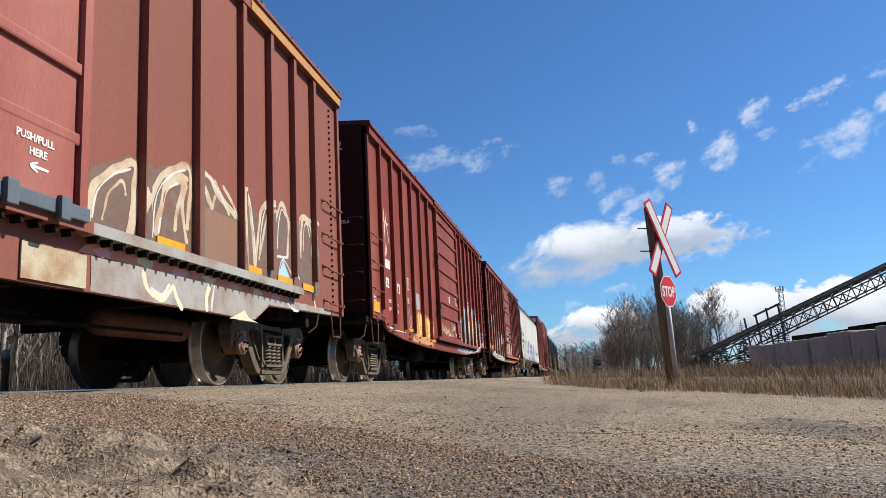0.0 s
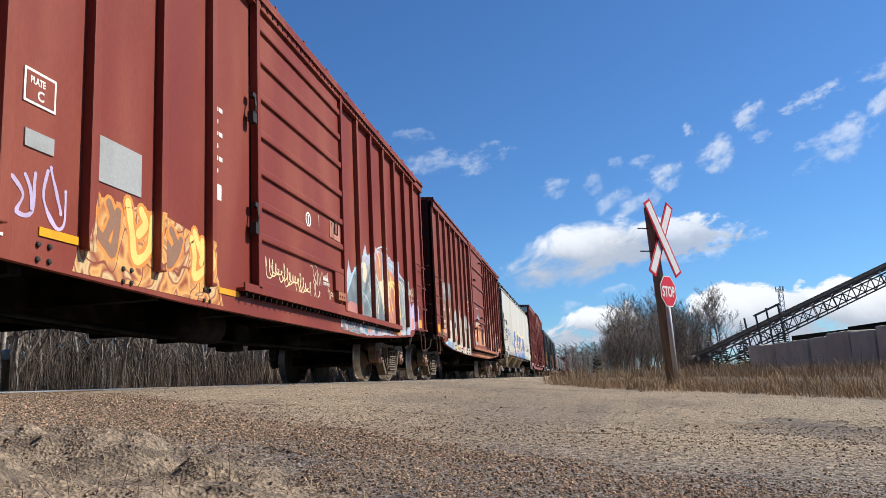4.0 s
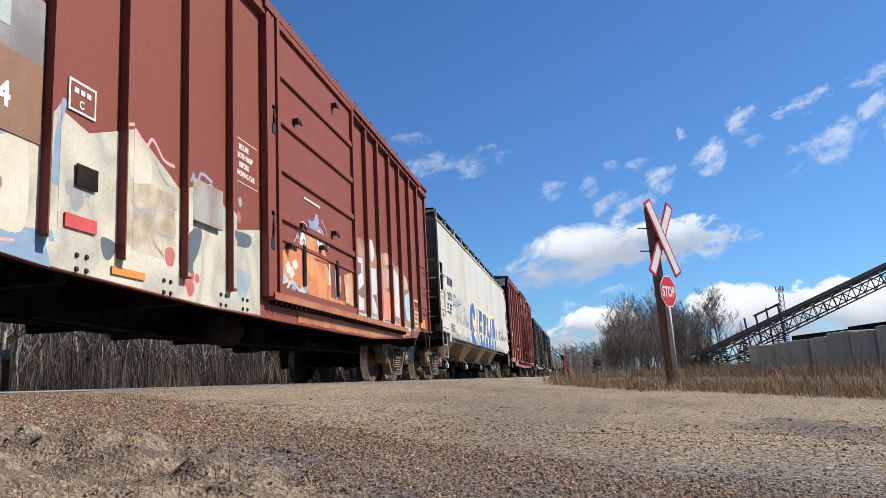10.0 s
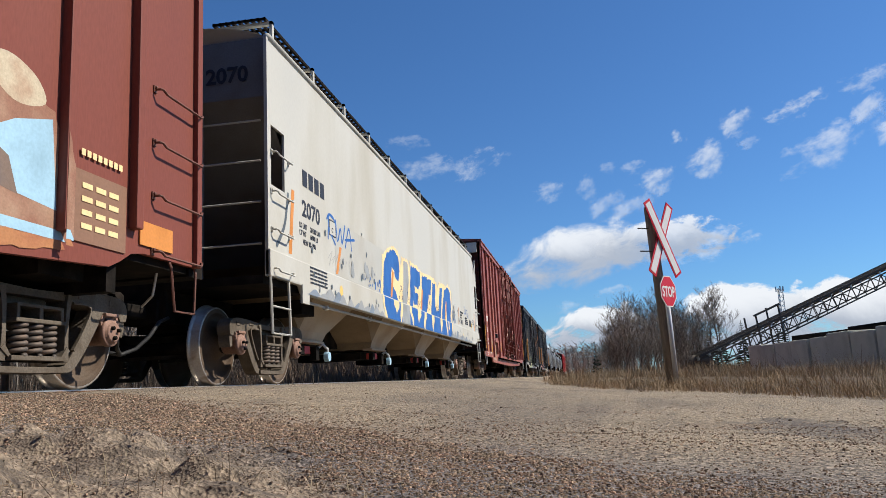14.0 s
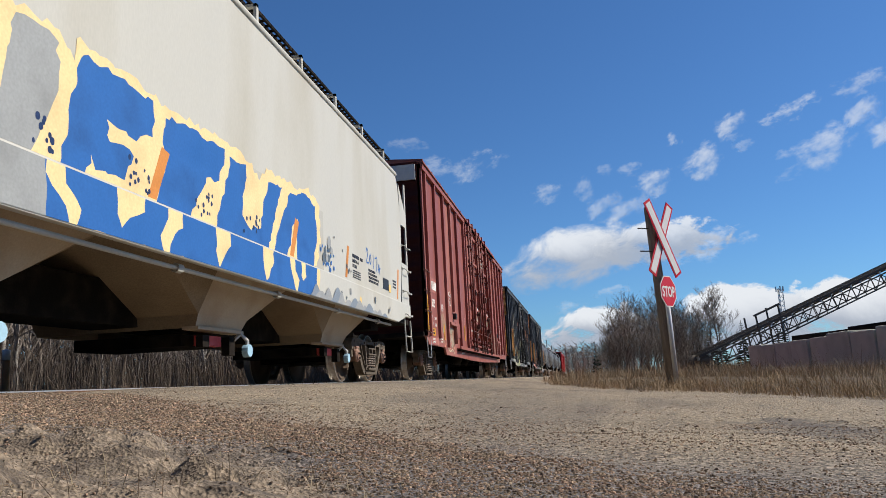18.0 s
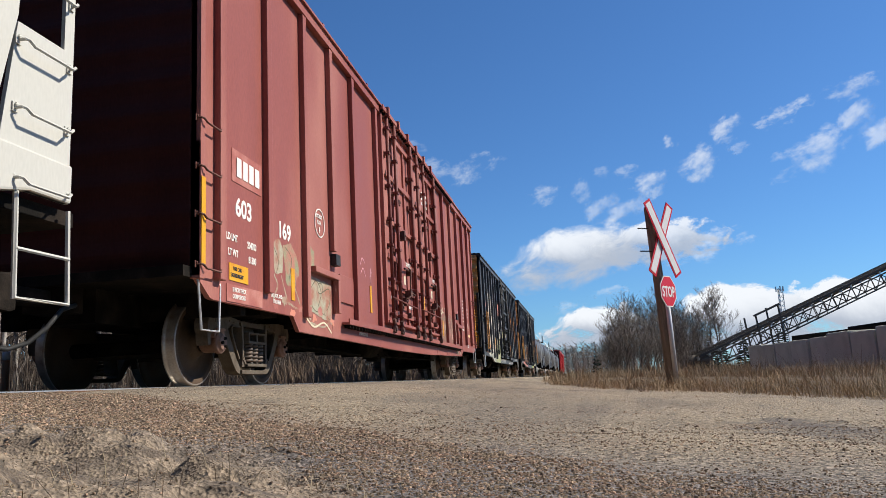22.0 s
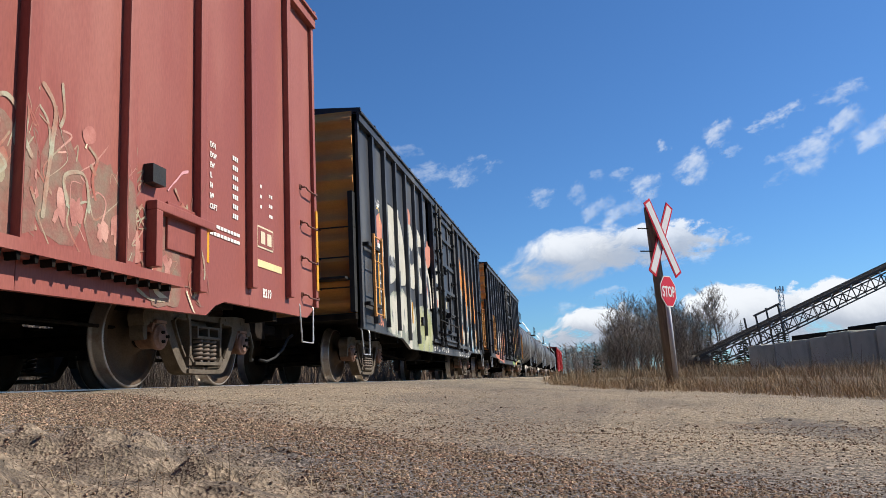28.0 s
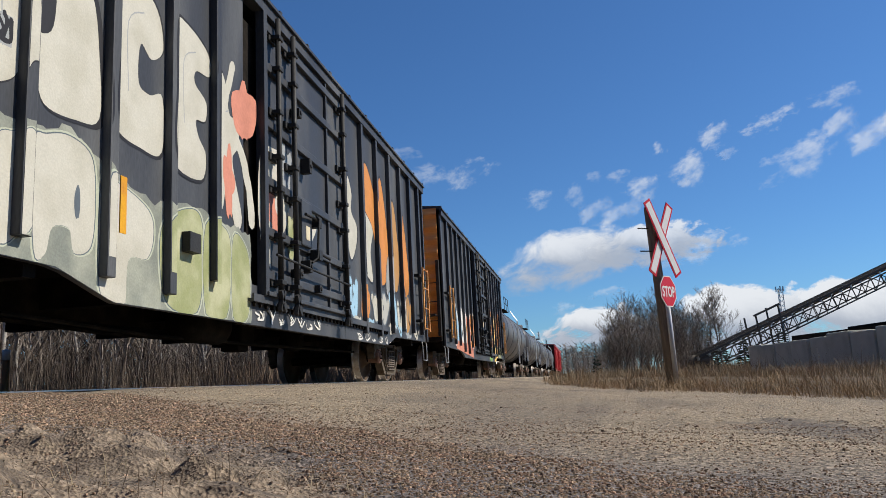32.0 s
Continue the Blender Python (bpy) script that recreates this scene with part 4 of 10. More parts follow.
def mast():
    """A slim lattice mast, far off."""
    t = thing("mast", "slim pale lattice mast far off", "mast", at=pose(39.2, 155, 0))
    s = Shape()
    for k in range(3):
        a = 2 * math.pi * k / 3
        s.beam((0.6 * math.cos(a), 0.6 * math.sin(a), -1), (0.5 * math.cos(a), 0.5 * math.sin(a), 14.6), 0.12, 0.12)
    part("legs", s, M_GALV, t)
    s = Shape()
    for i in range(16):
        for k in range(3):
            a, b = 2 * math.pi * k / 3, 2 * math.pi * (k + 1) / 3
            s.beam((0.55 * math.cos(a), 0.55 * math.sin(a), i * 0.9), (0.55 * math.cos(b), 0.55 * math.sin(b), i * 0.9 + 0.9), 0.07, 0.07)
    part("bracing", s, M_GALV, t)
    s = Shape()
    for k in range(3):
        a = 2 * math.pi * k / 3 + 0.4
        s.box(0.75 * math.cos(a) - 0.1, 0.75 * math.cos(a) + 0.1, 0.75 * math.sin(a) - 0.1, 0.75 * math.sin(a) + 0.1, 14.0, 15.0)
        s.beam((0, 0, 14.4), (0.75 * math.cos(a), 0.75 * math.sin(a), 14.4), 0.08, 0.08)
    part("aerials", s, M_GALV, t)


mast()


def marker_post():
    t = thing("marker_post", "short orange-brown timber post with a white top", "post", at=pose(-7.7, 9.2, 0))
    s = Shape()
    s.lathe([(0.0, -0.7), (0.055, -0.7), (0.05, 0.5), (0.0, 0.5)], 12, axis="z")
    part("shaft", s, M_ORANGEWOOD, t, smooth=True)
    s = Shape()
    s.lathe([(0.0, 0.5), (0.052, 0.5), (0.052, 0.64), (0.0, 0.66)], 12, axis="z")
    part("top", s, M_SIGNWHITE, t, smooth=True)


M_ORANGEWOOD = mat("orange_brown_timber", (0.356, 0.168, 0.0689), 0.8, second=(0.198, 0.0988, 0.0494), mix=0.3, scale=3, var=0.25, stretch=(3, 3, 0.3))
marker_post()


# ---- trees and brush ----
def grow(s, p, d, length, r, depth, rnd, spread=0.55, sides=4):
    """One limb with its forks, as tapered tubes."""
    n = 3 if depth > 1 else 2
    pts = [p]
    q, w = Vector(p), Vector(d)
    for i in range(n):
        w = (w + Vector((rnd.uniform(-1, 1), rnd.uniform(-1, 1), rnd.uniform(-0.3, 0.6))) * 0.16).normalized()
        q = q + w * (length / n)
        pts.append(q.copy())
    r = max(r, 0.0045)
    s.tube(pts, r, sides if depth > 1 else 3, r1=r * 0.5)
    if depth == 0:
        return
    for i in range(rnd.randint(3, 5)):
        k = rnd.uniform(0.25, 1.0)
        idx = min(int(k * n), n - 1)
        b = pts[idx].lerp(pts[idx + 1], k * n - idx)
        side = Vector((rnd.uniform(-1, 1), rnd.uniform(-1, 1), rnd.uniform(-0.1, 0.5))).normalized()
        nd = (w * (1 - spread) + side * spread + Vector((0, 0, 0.25))).normalized()
        grow(s, b, nd, length * rnd.uniform(0.45, 0.7), r * 0.42, depth - 1, rnd, spread, sides)


def bare_tree(label, height, seed, stems=1, bark=None, depth=3, group=""):
    rnd = random.Random(seed)
    t = thing("tree", label, "tree", group=group)
    for k in range(stems):
        lean = Vector((rnd.uniform(-1, 1), rnd.uniform(-1, 1), 0)) * (0.0 if stems == 1 else 0.2) + Vector((0, 0, 1))
        lean.normalize()
        base = Vector((rnd.uniform(-0.3, 0.3), rnd.uniform(-0.3, 0.3), -0.1)) if stems > 1 else Vector((0, 0, -0.1))
        h = height * rnd.uniform(0.7, 1.0)
        s = Shape()
        pts = [base]
        w = lean.copy()
        for i in range(6):
            w = (w + Vector((rnd.uniform(-1, 1), rnd.uniform(-1, 1), 0.1)) * 0.08).normalized()
            pts.append(pts[-1] + w * h / 6)
        r0 = 0.014 * height * (0.62 if stems > 1 else 1)
        s.tube(pts, r0, 7, r1=r0 * 0.15)
        part("trunk", s, bark or M_BARK, t, smooth=True)
        s = Shape()
        for i in range(18 if stems == 1 else 9):
            k2 = rnd.uniform(0.25, 0.98)
            idx = min(int(k2 * 6), 5)
            b = pts[idx].lerp(pts[idx + 1], k2 * 6 - idx)
            side = Vector((rnd.uniform(-1, 1), rnd.uniform(-1, 1), rnd.uniform(0.5, 1.4))).normalized()
            grow(s, b, side, h * (0.38 - 0.2 * k2) * rnd.uniform(0.8, 1.3), r0 * (0.5 - 0.3 * k2), depth - 1, rnd)
        part("crown", s, M_BARK, t)
    return t


def place(proto, spots, seed):
    """The first spot takes the tree itself, the others copies."""
    rnd = random.Random(seed)
    for i, (x, y, z) in enumerate(spots):
        m = pose(x, y, z, 0, 0, rnd.uniform(0, 360))
        if i == 0:
            proto.matrix_basis = m
        else:
            copy_thing(proto, m)


bush1 = bare_tree("bare grey-brown many-stemmed bush beyond the verge", 3.9, 3, stems=6, group="bushes beyond the verge")
bush2 = bare_tree("bare grey-brown many-stemmed bush beyond the verge", 3.2, 4, stems=6, group="bushes beyond the verge")
bush3 = bare_tree("dense low bare bush beyond the verge", 2.4, 5, stems=7, group="bushes beyond the verge")
place(bush1, [(2.4, 38, -0.3), (3.3, 39, -0.3), (4.4, 41, -0.3), (2.2, 42, -0.3), (4.9, 46, -0.3), (3.7, 44, -0.3), (5.5, 43, -0.3), (6.4, 44.5, -0.3), (6.0, 47, -0.3), (7.3, 46.5, -0.3), (5.1, 41.5, -0.3)], 1)
place(bush2, [(2.5, 36, -0.3), (3.8, 37, -0.3), (2.0, 40.5, -0.3), (4.6, 38.5, -0.3), (5.2, 48.5, -0.3), (2.6, 42, -0.3)], 2)
place(bush3, [(1.7, 38.5, -0.3), (2.9, 35.5, -0.3), (4.5, 36.5, -0.3), (5.0, 39.0, -0.3), (6.6, 49.5, -0.3), (1.8, 41.5, -0.3), (3.3, 40.5, -0.3), (4.0, 42.5, -0.3), (7.9, 50, -0.3)], 3)
tree1 = bare_tree("slender bare tree with a wide round crown", 4.2, 11, depth=4)
place(tree1, [(7.5, 46, -0.3)], 4)
tree2 = bare_tree("slender bare tree behind the bushes", 4.6, 13, depth=4)
place(tree2, [(5.0, 45, -0.3), (8.6, 49, -0.3)], 5)


def spruce(label, h, seed, group=""):
    rnd = random.Random(seed)
    t = thing("spruce", label, "spruce", group=group)
    s = Shape()
    s.tube([(0, 0, -0.1), (0, 0, h)], 0.02 * h, 7, r1=0.01)
    part("trunk", s, M_BARK, t)
    s = Shape()
    for i in range(22):
        z = h * (0.06 + 0.92 * i / 22)
        r = (h - z) * 0.24 + 0.06
        for k in range(9):
            a = rnd.uniform(0, 6.28)
            q = rnd.uniform(0.6, 1.1) * r
            tip = Vector((q * math.cos(a), q * math.sin(a), z - 0.25 * q))
            n = Vector((-math.sin(a), math.cos(a), 0)) * q * 0.22
            m = tip * 0.55 + Vector((0, 0, z)) * 0.45
            m.z = z - 0.02
            s.add([(0, 0, z), m + n, tip, m - n, m + Vector((0, 0, -0.18 * q))], [(0, 1, 4), (1, 2, 4), (2, 3, 4), (3, 0, 4), (0, 3, 2, 1)])
    part("crown", s, M_SPRUCE, t)
    return t


place(spruce("dark green young spruce", 3.4, 21, "spruces beyond the verge"), [(6.3, 49.0, -0.3), (7.2, 50.5, -0.3), (7.0, 48.2, -0.6), (8.1, 50.2, -0.9), (5.5, 49.6, -0.6), (9.0, 51.5, -0.6), (10.3, 51, -0.5), (12.7, 52, -0.4), (13.5, 53.5, -0.6)], 6)
place(spruce("dark green spruce standing alone far off", 3.6, 22), [(1.9, 90, -0.3)], 7)

# slim trees behind the track
birch1 = bare_tree("slim white-barked birch behind the track", 7.5, 31, bark=M_BIRCH, depth=2, group="birches behind the track")
birch2 = bare_tree("slim white-barked birch behind the track", 6.5, 32, bark=M_BIRCH, depth=2, group="birches behind the track")
aspen = bare_tree("slim grey bare tree behind the track", 7.0, 33, depth=2, group="grey trees behind the track")
bush4 = bare_tree("brown bare bush behind the track", 2.0, 34, stems=6, group="bushes behind the track")
rnd = random.Random(7)
spots = []
for i in range(150):
    k = rnd.uniform(-0.2, 1.35)
    far = rnd.uniform(15, 34)
    spots.append((-far, far * k * 1.6 + 3, -0.55))
place(birch1, spots[0::5], 8)
place(birch2, spots[1::5], 9)
place(aspen, spots[2::5], 10)
place(bush4, [(x * 0.8, y * 0.8 + 2, z) for x, y, z in spots[4::5]], 11)


def blades(name, label, count, where, h0, h1, w, material, seed, lean=0.5, clump=1, kind="stuff", category="grass", twist=0.35):
    """Many thin bent blades or twigs, joined."""
    rnd = random.Random(seed)
    s = Shape()
    v, f = s.v, s.f
    done = 0
    while done < count:
        x, y, z = where(rnd)
        for c in range(clump):
            h = rnd.uniform(h0, h1)
            a = rnd.uniform(0, 6.28)
            bx, by = x + rnd.gauss(0, 0.04) * (clump > 1), y + rnd.gauss(0, 0.04) * (clump > 1)
            lx, ly = rnd.gauss(-0.12, 1) * lean * h * 0.35, rnd.gauss(0.0, 1) * lean * h * 0.35
            cx, cy = math.cos(a) * w / 2, math.sin(a) * w / 2
            k = len(v)
            v += [(bx - cx, by - cy, z), (bx + cx, by + cy, z), (bx + lx * twist + cx * 0.8, by + ly * twist + cy * 0.8, z + h * 0.55), (bx + lx * twist - cx * 0.8, by + ly * twist - cy * 0.8, z + h * 0.55), (bx + lx, by + ly, z + h * rnd.uniform(0.85, 1))]
            f += [(k, k + 1, k + 2, k + 3), (k + 3, k + 2, k + 4)]
            s.s += [0, 0]
            done += 1
    return thing(name, label, category, kind=kind, shape=s, material=material)


def on_verge(rnd):
    y = 4.2 + 33 * rnd.random() ** 1.5
    x = verge_edge(y) + 0.08 + 9.0 * rnd.random() ** 1.6
    return x, y, ground_z(x, y) - 0.02


def verge_rim(rnd):
    y = 4.0 + 33 * rnd.random() ** 1.5
    x = verge_edge(y) - 0.15 + 1.0 * rnd.random() ** 0.7 + 0.18 * math.sin(y * 2.1)
    return x, y, ground_z(x, y) - 0.02


blades("dry_grass", "tall dry brown grass along the verge", 22000, on_verge, 0.05, 0.27, 0.005, M_DRYGRASS, 41, clump=7, lean=1.5)
blades("dry_grass", "short dry grass at the verge's edge", 12000, verge_rim, 0.03, 0.16, 0.005, M_DRYGRASS, 46, clump=5, lean=2.0)
blades("dry_grass", "pale dry stalks standing in the verge", 9000, on_verge, 0.12, 0.42, 0.0035, M_STRAW, 42, lean=1.3, clump=3)
blades("dry_grass", "dark dead weed stems in the verge", 900, on_verge, 0.25, 0.55, 0.004, M_BRUSH, 47, lean=0.9, clump=2)


def far_verge(rnd):
    y = 30 + 90 * rnd.random() ** 1.4
    x = -1.6 + rnd.random() * 26
    return x, y, -0.35


blades("field_grass", "dry brown field grass beyond the verge", 14000, far_verge, 0.3, 0.75, 0.03, M_DRYGRASS, 43, clump=3)


def behind_track(rnd):
    far = 9.2 + 7 * rnd.random()
    y = -2 + far * 4.0 * rnd.random() ** 1.2
    return -far, y, ground_z(-far, y) - 0.03


blades("brush", "brown dry brush and twigs behind the track", 40000, behind_track, 0.2, 1.0, 0.009, M_BRUSH, 44, clump=5, lean=0.8, category="brush")
blades("field_grass", "dry grass behind the track", 14000, behind_track, 0.1, 0.4, 0.008, M_DRYGRASS, 48, clump=5, lean=1.2)
def deep_brush(rnd):
    far = 12 + 9 * rnd.random()
    return -far, -3 + far * 3.6 * rnd.random(), -0.6


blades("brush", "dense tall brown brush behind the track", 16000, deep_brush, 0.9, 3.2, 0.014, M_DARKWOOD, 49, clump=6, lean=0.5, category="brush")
blades("brush", "pale bare twigs behind the track", 2500, behind_track, 0.6, 1.7, 0.01, M_BARK, 45, clump=3, lean=0.6, category="brush")


def far_brush(rnd):
    y = 28 + 190 * rnd.random() ** 1.3
    return -9.5 - (3 + 0.16 * y) * rnd.random(), y, -0.7


blades("brush", "brown brush far along the track", 26000, far_brush, 0.7, 2.3, 0.05, M_BRUSH, 50, clump=4, lean=0.6, category="brush")


def woods(name, label, spots, h0, h1, seed, material, w=0.4, twigs=9, thin=0.3):
    """Far bare woods: thousands of slim trunks and twigs."""
    rnd = random.Random(seed)
    s = Shape()
    for x, y in spots(rnd):
        h = rnd.uniform(h0, h1)
        a = rnd.uniform(0, 3.14)
        c, d = math.cos(a), math.sin(a)
        k = len(s.v)
        s.v += [(x - c * w * 0.2, y - d * w * 0.2, -1.5), (x + c * w * 0.2, y + d * w * 0.2, -1.5), (x, y, h)]
        s.f.append((k, k + 1, k + 2))
        for j in range(twigs):
            z = h * rnd.uniform(0.15, 0.95)
            b = rnd.uniform(0, 6.28)
            r = h * 0.17 * rnd.uniform(0.5, 1.2)
            k = len(s.v)
            s.v += [(x, y, z), (x + r * math.cos(b), y + r * math.sin(b), z + r * rnd.uniform(0.4, 1.3)), (x + thin * r * math.cos(b + 1), y + thin * r * math.sin(b + 1), z + r * thin * 2)]
            s.f.append((k, k + 1, k + 2))
    s.s = [0] * len(s.f)
    return thing(name, label, "woods", kind="stuff", shape=s, material=material)


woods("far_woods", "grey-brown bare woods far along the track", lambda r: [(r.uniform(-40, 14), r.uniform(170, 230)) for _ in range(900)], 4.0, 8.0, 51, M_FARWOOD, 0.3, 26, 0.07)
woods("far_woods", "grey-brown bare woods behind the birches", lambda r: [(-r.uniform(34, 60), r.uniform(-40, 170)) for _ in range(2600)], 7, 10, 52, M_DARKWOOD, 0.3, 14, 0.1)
# out of view; added to block low sky light from behind
woods("far_woods", "unseen bare woods behind camera and yard, added to cut sky light", lambda r: [(60 * math.cos(a) * q, 60 * math.sin(a) * q - 4) for a, q in ((r.uniform(-3.2, -0.45), r.uniform(0.5, 0.95)) for _ in range(3200))], 11, 17, 53, M_DARKWOOD, 0.9)


# ---- stones and straw close to the camera ----
def stones(count, where, r0, r1, seed, label, squat=1.0, material=None):
    rnd = random.Random(seed)
    s = Shape()
    v, f = s.v, s.f
    for _ in range(count):
        x, y, z = where(rnd)
        r = r0 * (r1 / r0) ** (rnd.random() ** 2.2) * min(1.0, 0.25 + 0.26 * y)
        k = len(v)
        a0 = rnd.uniform(0, 6.28)
        flat = rnd.uniform(0.55, 1.0) * squat
        v += [(x + r * rnd.uniform(0.75, 1.15) * math.cos(a0 + i * 1.257), y + r * rnd.uniform(0.75, 1.15) * math.sin(a0 + i * 1.257), z + r * rnd.uniform(-0.15, 0.25)) for i in range(5)]
        v += [(x + r * rnd.uniform(0.4, 0.75) * math.cos(a0 + q), y + r * rnd.uniform(0.4, 0.75) * math.sin(a0 + q), z + r * flat * rnd.uniform(0.7, 1.0)) for q in (0.63, 2.5, 4.7)]
        f += [tuple(k + i for i in q) for q in ((0, 1, 5), (1, 6, 5), (1, 2, 6), (2, 3, 6), (3, 7, 6), (3, 4, 7), (4, 0, 7), (0, 5, 7), (5, 6, 7))]
    s.s = [0] * len(f)
    return thing("gravel", label, "gravel", kind="stuff", shape=s, material=material or M_PEBBLE)


def pebble_material():
    m = M_STONE.copy()
    m.name = "mixed_pebbles"
    n, l = m.node_tree.nodes, m.node_tree.links
    geo, ramp, mul = n.new("ShaderNodeNewGeometry"), n.new("ShaderNodeValToRGB"), n.new("ShaderNodeMix")
    mul.data_type, mul.blend_type = "RGBA", "MULTIPLY"
    mul.inputs[0].default_value = 1
    for pos, c in ((0.0, (0.4, 0.37, 0.37, 1)), (0.35, (0.85, 0.80, 0.75, 1)), (0.7, (1.1, 0.95, 0.86, 1)), (1.0, (2.1, 1.95, 1.8, 1))):
        e = ramp.color_ramp.elements.new(pos) if pos not in (0.0, 1.0) else ramp.color_ramp.elements[0 if pos == 0.0 else -1]
        e.color = c
    l.new(geo.outputs["Random Per Island"], ramp.inputs[0])
    b = n["Principled BSDF"]
    src = b.inputs["Base Color"].links[0].from_socket
    l.new(src, mul.inputs[6])
    l.new(ramp.outputs[0], mul.inputs[7])
    l.new(mul.outputs[2], b.inputs["Base Color"])
    return m


M_PEBBLE = pebble_material()


def near_ground(rnd):
    y = 1.0 + 3.2 * rnd.random() ** 1.3
    x = -0.17 * y + rnd.uniform(-0.66, 0.66) * (y + 0.4)
    if y < 1.9 and x < 0.1 and rnd.random() < 0.85:
        x = 0.1 + rnd.random() * 0.6 * y
    return x, y, ground_z(x, y)


def mid_ground(rnd):
    y = 2.5 + 9 * rnd.random() ** 1.2
    x = max(-3.9, -0.17 * y + rnd.uniform(-0.66, 0.66) * y)
    return x, y, ground_z(x, y)


stones(30000, near_ground, 0.0016, 0.0062, 61, "small mixed stones lying on the gravel")
stones(11000, mid_ground, 0.002, 0.007, 62, "mixed stones scattered over the gravel road")


def left_corner(rnd):
    """On the trodden silt beside the ridge of gravel."""
    while True:
        y = 1.0 + 1.1 * rnd.random() ** 1.1
        x = rnd.uniform(-0.88 * y, 0.0)
        if silt_edge(x, y) < 0.05:
            return x, y, ground_z(x, y)


stones(260, left_corner, 0.003, 0.010, 63, "small stones on the roadside")
stones(170, left_corner, 0.007, 0.026, 69, "clods of dry soil on the roadside", 0.55, mat("dry_clod", (0.165, 0.128, 0.092), 0.95, second=(0.10, 0.075, 0.055), mix=0.4, scale=14, var=0.3, bump=0.5))


def belt(rnd):
    """On the loose gravel."""
    while True:
        y = 1.05 + 3.7 * rnd.random() ** 1.35
        x = rnd.uniform(-0.88 * y, 0.36 * y)
        if windrow(x, y) < rnd.gauss(0.0, 0.12) and (silt_edge(x, y) > rnd.gauss(0.0, 0.06) or rnd.random() < 0.04):
            return x, y, ground_z(x, y) - 0.001


def wide_road(rnd):
    y = 2.2 + 7.5 * rnd.random() ** 1.3
    x = max(-3.4, -0.1 * y + rnd.uniform(-0.5, 0.5) * y)
    return x, y, ground_z(x, y)


stones(64000, belt, 0.0028, 0.0095, 67, "spilled reddish gravel beside the road")
stones(260, wide_road, 0.005, 0.014, 68, "loose darker stones lying on the road")
blades("dry_grass", "sparse dry grass and straw on the roadside", 90, left_corner, 0.02, 0.10, 0.0016, M_STRAW, 64, lean=1.6, clump=3)
blades("dry_grass", "flat dry straw on the roadside", 160, left_corner, 0.006, 0.03, 0.0018, M_STRAW, 65, lean=5.0, clump=2)

blades("dry_grass", "thin dark twigs and dead grass on the roadside", 36, left_corner, 0.03, 0.10, 0.0014, M_BRUSH, 66, lean=1.4, clump=3)


# ---- sprayed paint ----
def paint(name, color, mix=0.2, second=None):
    return mat(name, color, 0.5, second=second or tuple(c * 0.72 for c in color), mix=mix, scale=2.2, var=0.14, bump=0.02, fine=40)


P_CREAM = paint("cream_spray_paint", (0.629, 0.547, 0.385))
P_WHITE = paint("white_spray_paint", (0.71, 0.689, 0.629))
P_GREY = paint("grey_spray_paint", (0.304, 0.315, 0.315))
P_GHOST = paint("ghost_lettering", (0.365, 0.395, 0.406))
P_DARKGREY = paint("slate_spray_paint", (0.101, 0.122, 0.142))
P_BLACK = paint("black_spray_paint", (0.026, 0.026, 0.0299))
P_BROWN = paint("brown_spray_paint", (0.233, 0.131, 0.0858))
P_BLUE = paint("blue_spray_paint", (0.0299, 0.122, 0.365))
P_SKY = paint("light_blue_spray_paint", (0.325, 0.507, 0.629))
P_SLATE = paint("blue_grey_spray_paint", (0.243, 0.304, 0.334), 0.35, (0.426, 0.467, 0.486))
P_TEAL = paint("teal_spray_paint", (0.101, 0.243, 0.274))
P_LILAC = paint("lilac_spray_paint", (0.467, 0.385, 0.558))
P_PINK = paint("pink_spray_paint", (0.629, 0.325, 0.345))
P_RED = paint("red_spray_paint", (0.528, 0.0806, 0.0806))
P_ORANGE = paint("orange_spray_paint", (0.572, 0.227, 0.0585))
P_YELLOW = paint("yellow_spray_paint", (0.75, 0.507, 0.163))
P_OCHRE = paint("ochre_paint", (0.426, 0.224, 0.0806))
P_PEACH = paint("pale_yellow_spray_paint", (0.79, 0.588, 0.304))
P_GREEN = paint("pale_green_spray_paint", (0.365, 0.406, 0.224))
P_PALEGREEN = paint("pale_sage_spray_paint", (0.426, 0.446, 0.345))
P_LIME = paint("green_spray_paint", (0.224, 0.467, 0.101))
P_SALMON = paint("salmon_spray_paint", (0.558, 0.224, 0.152))

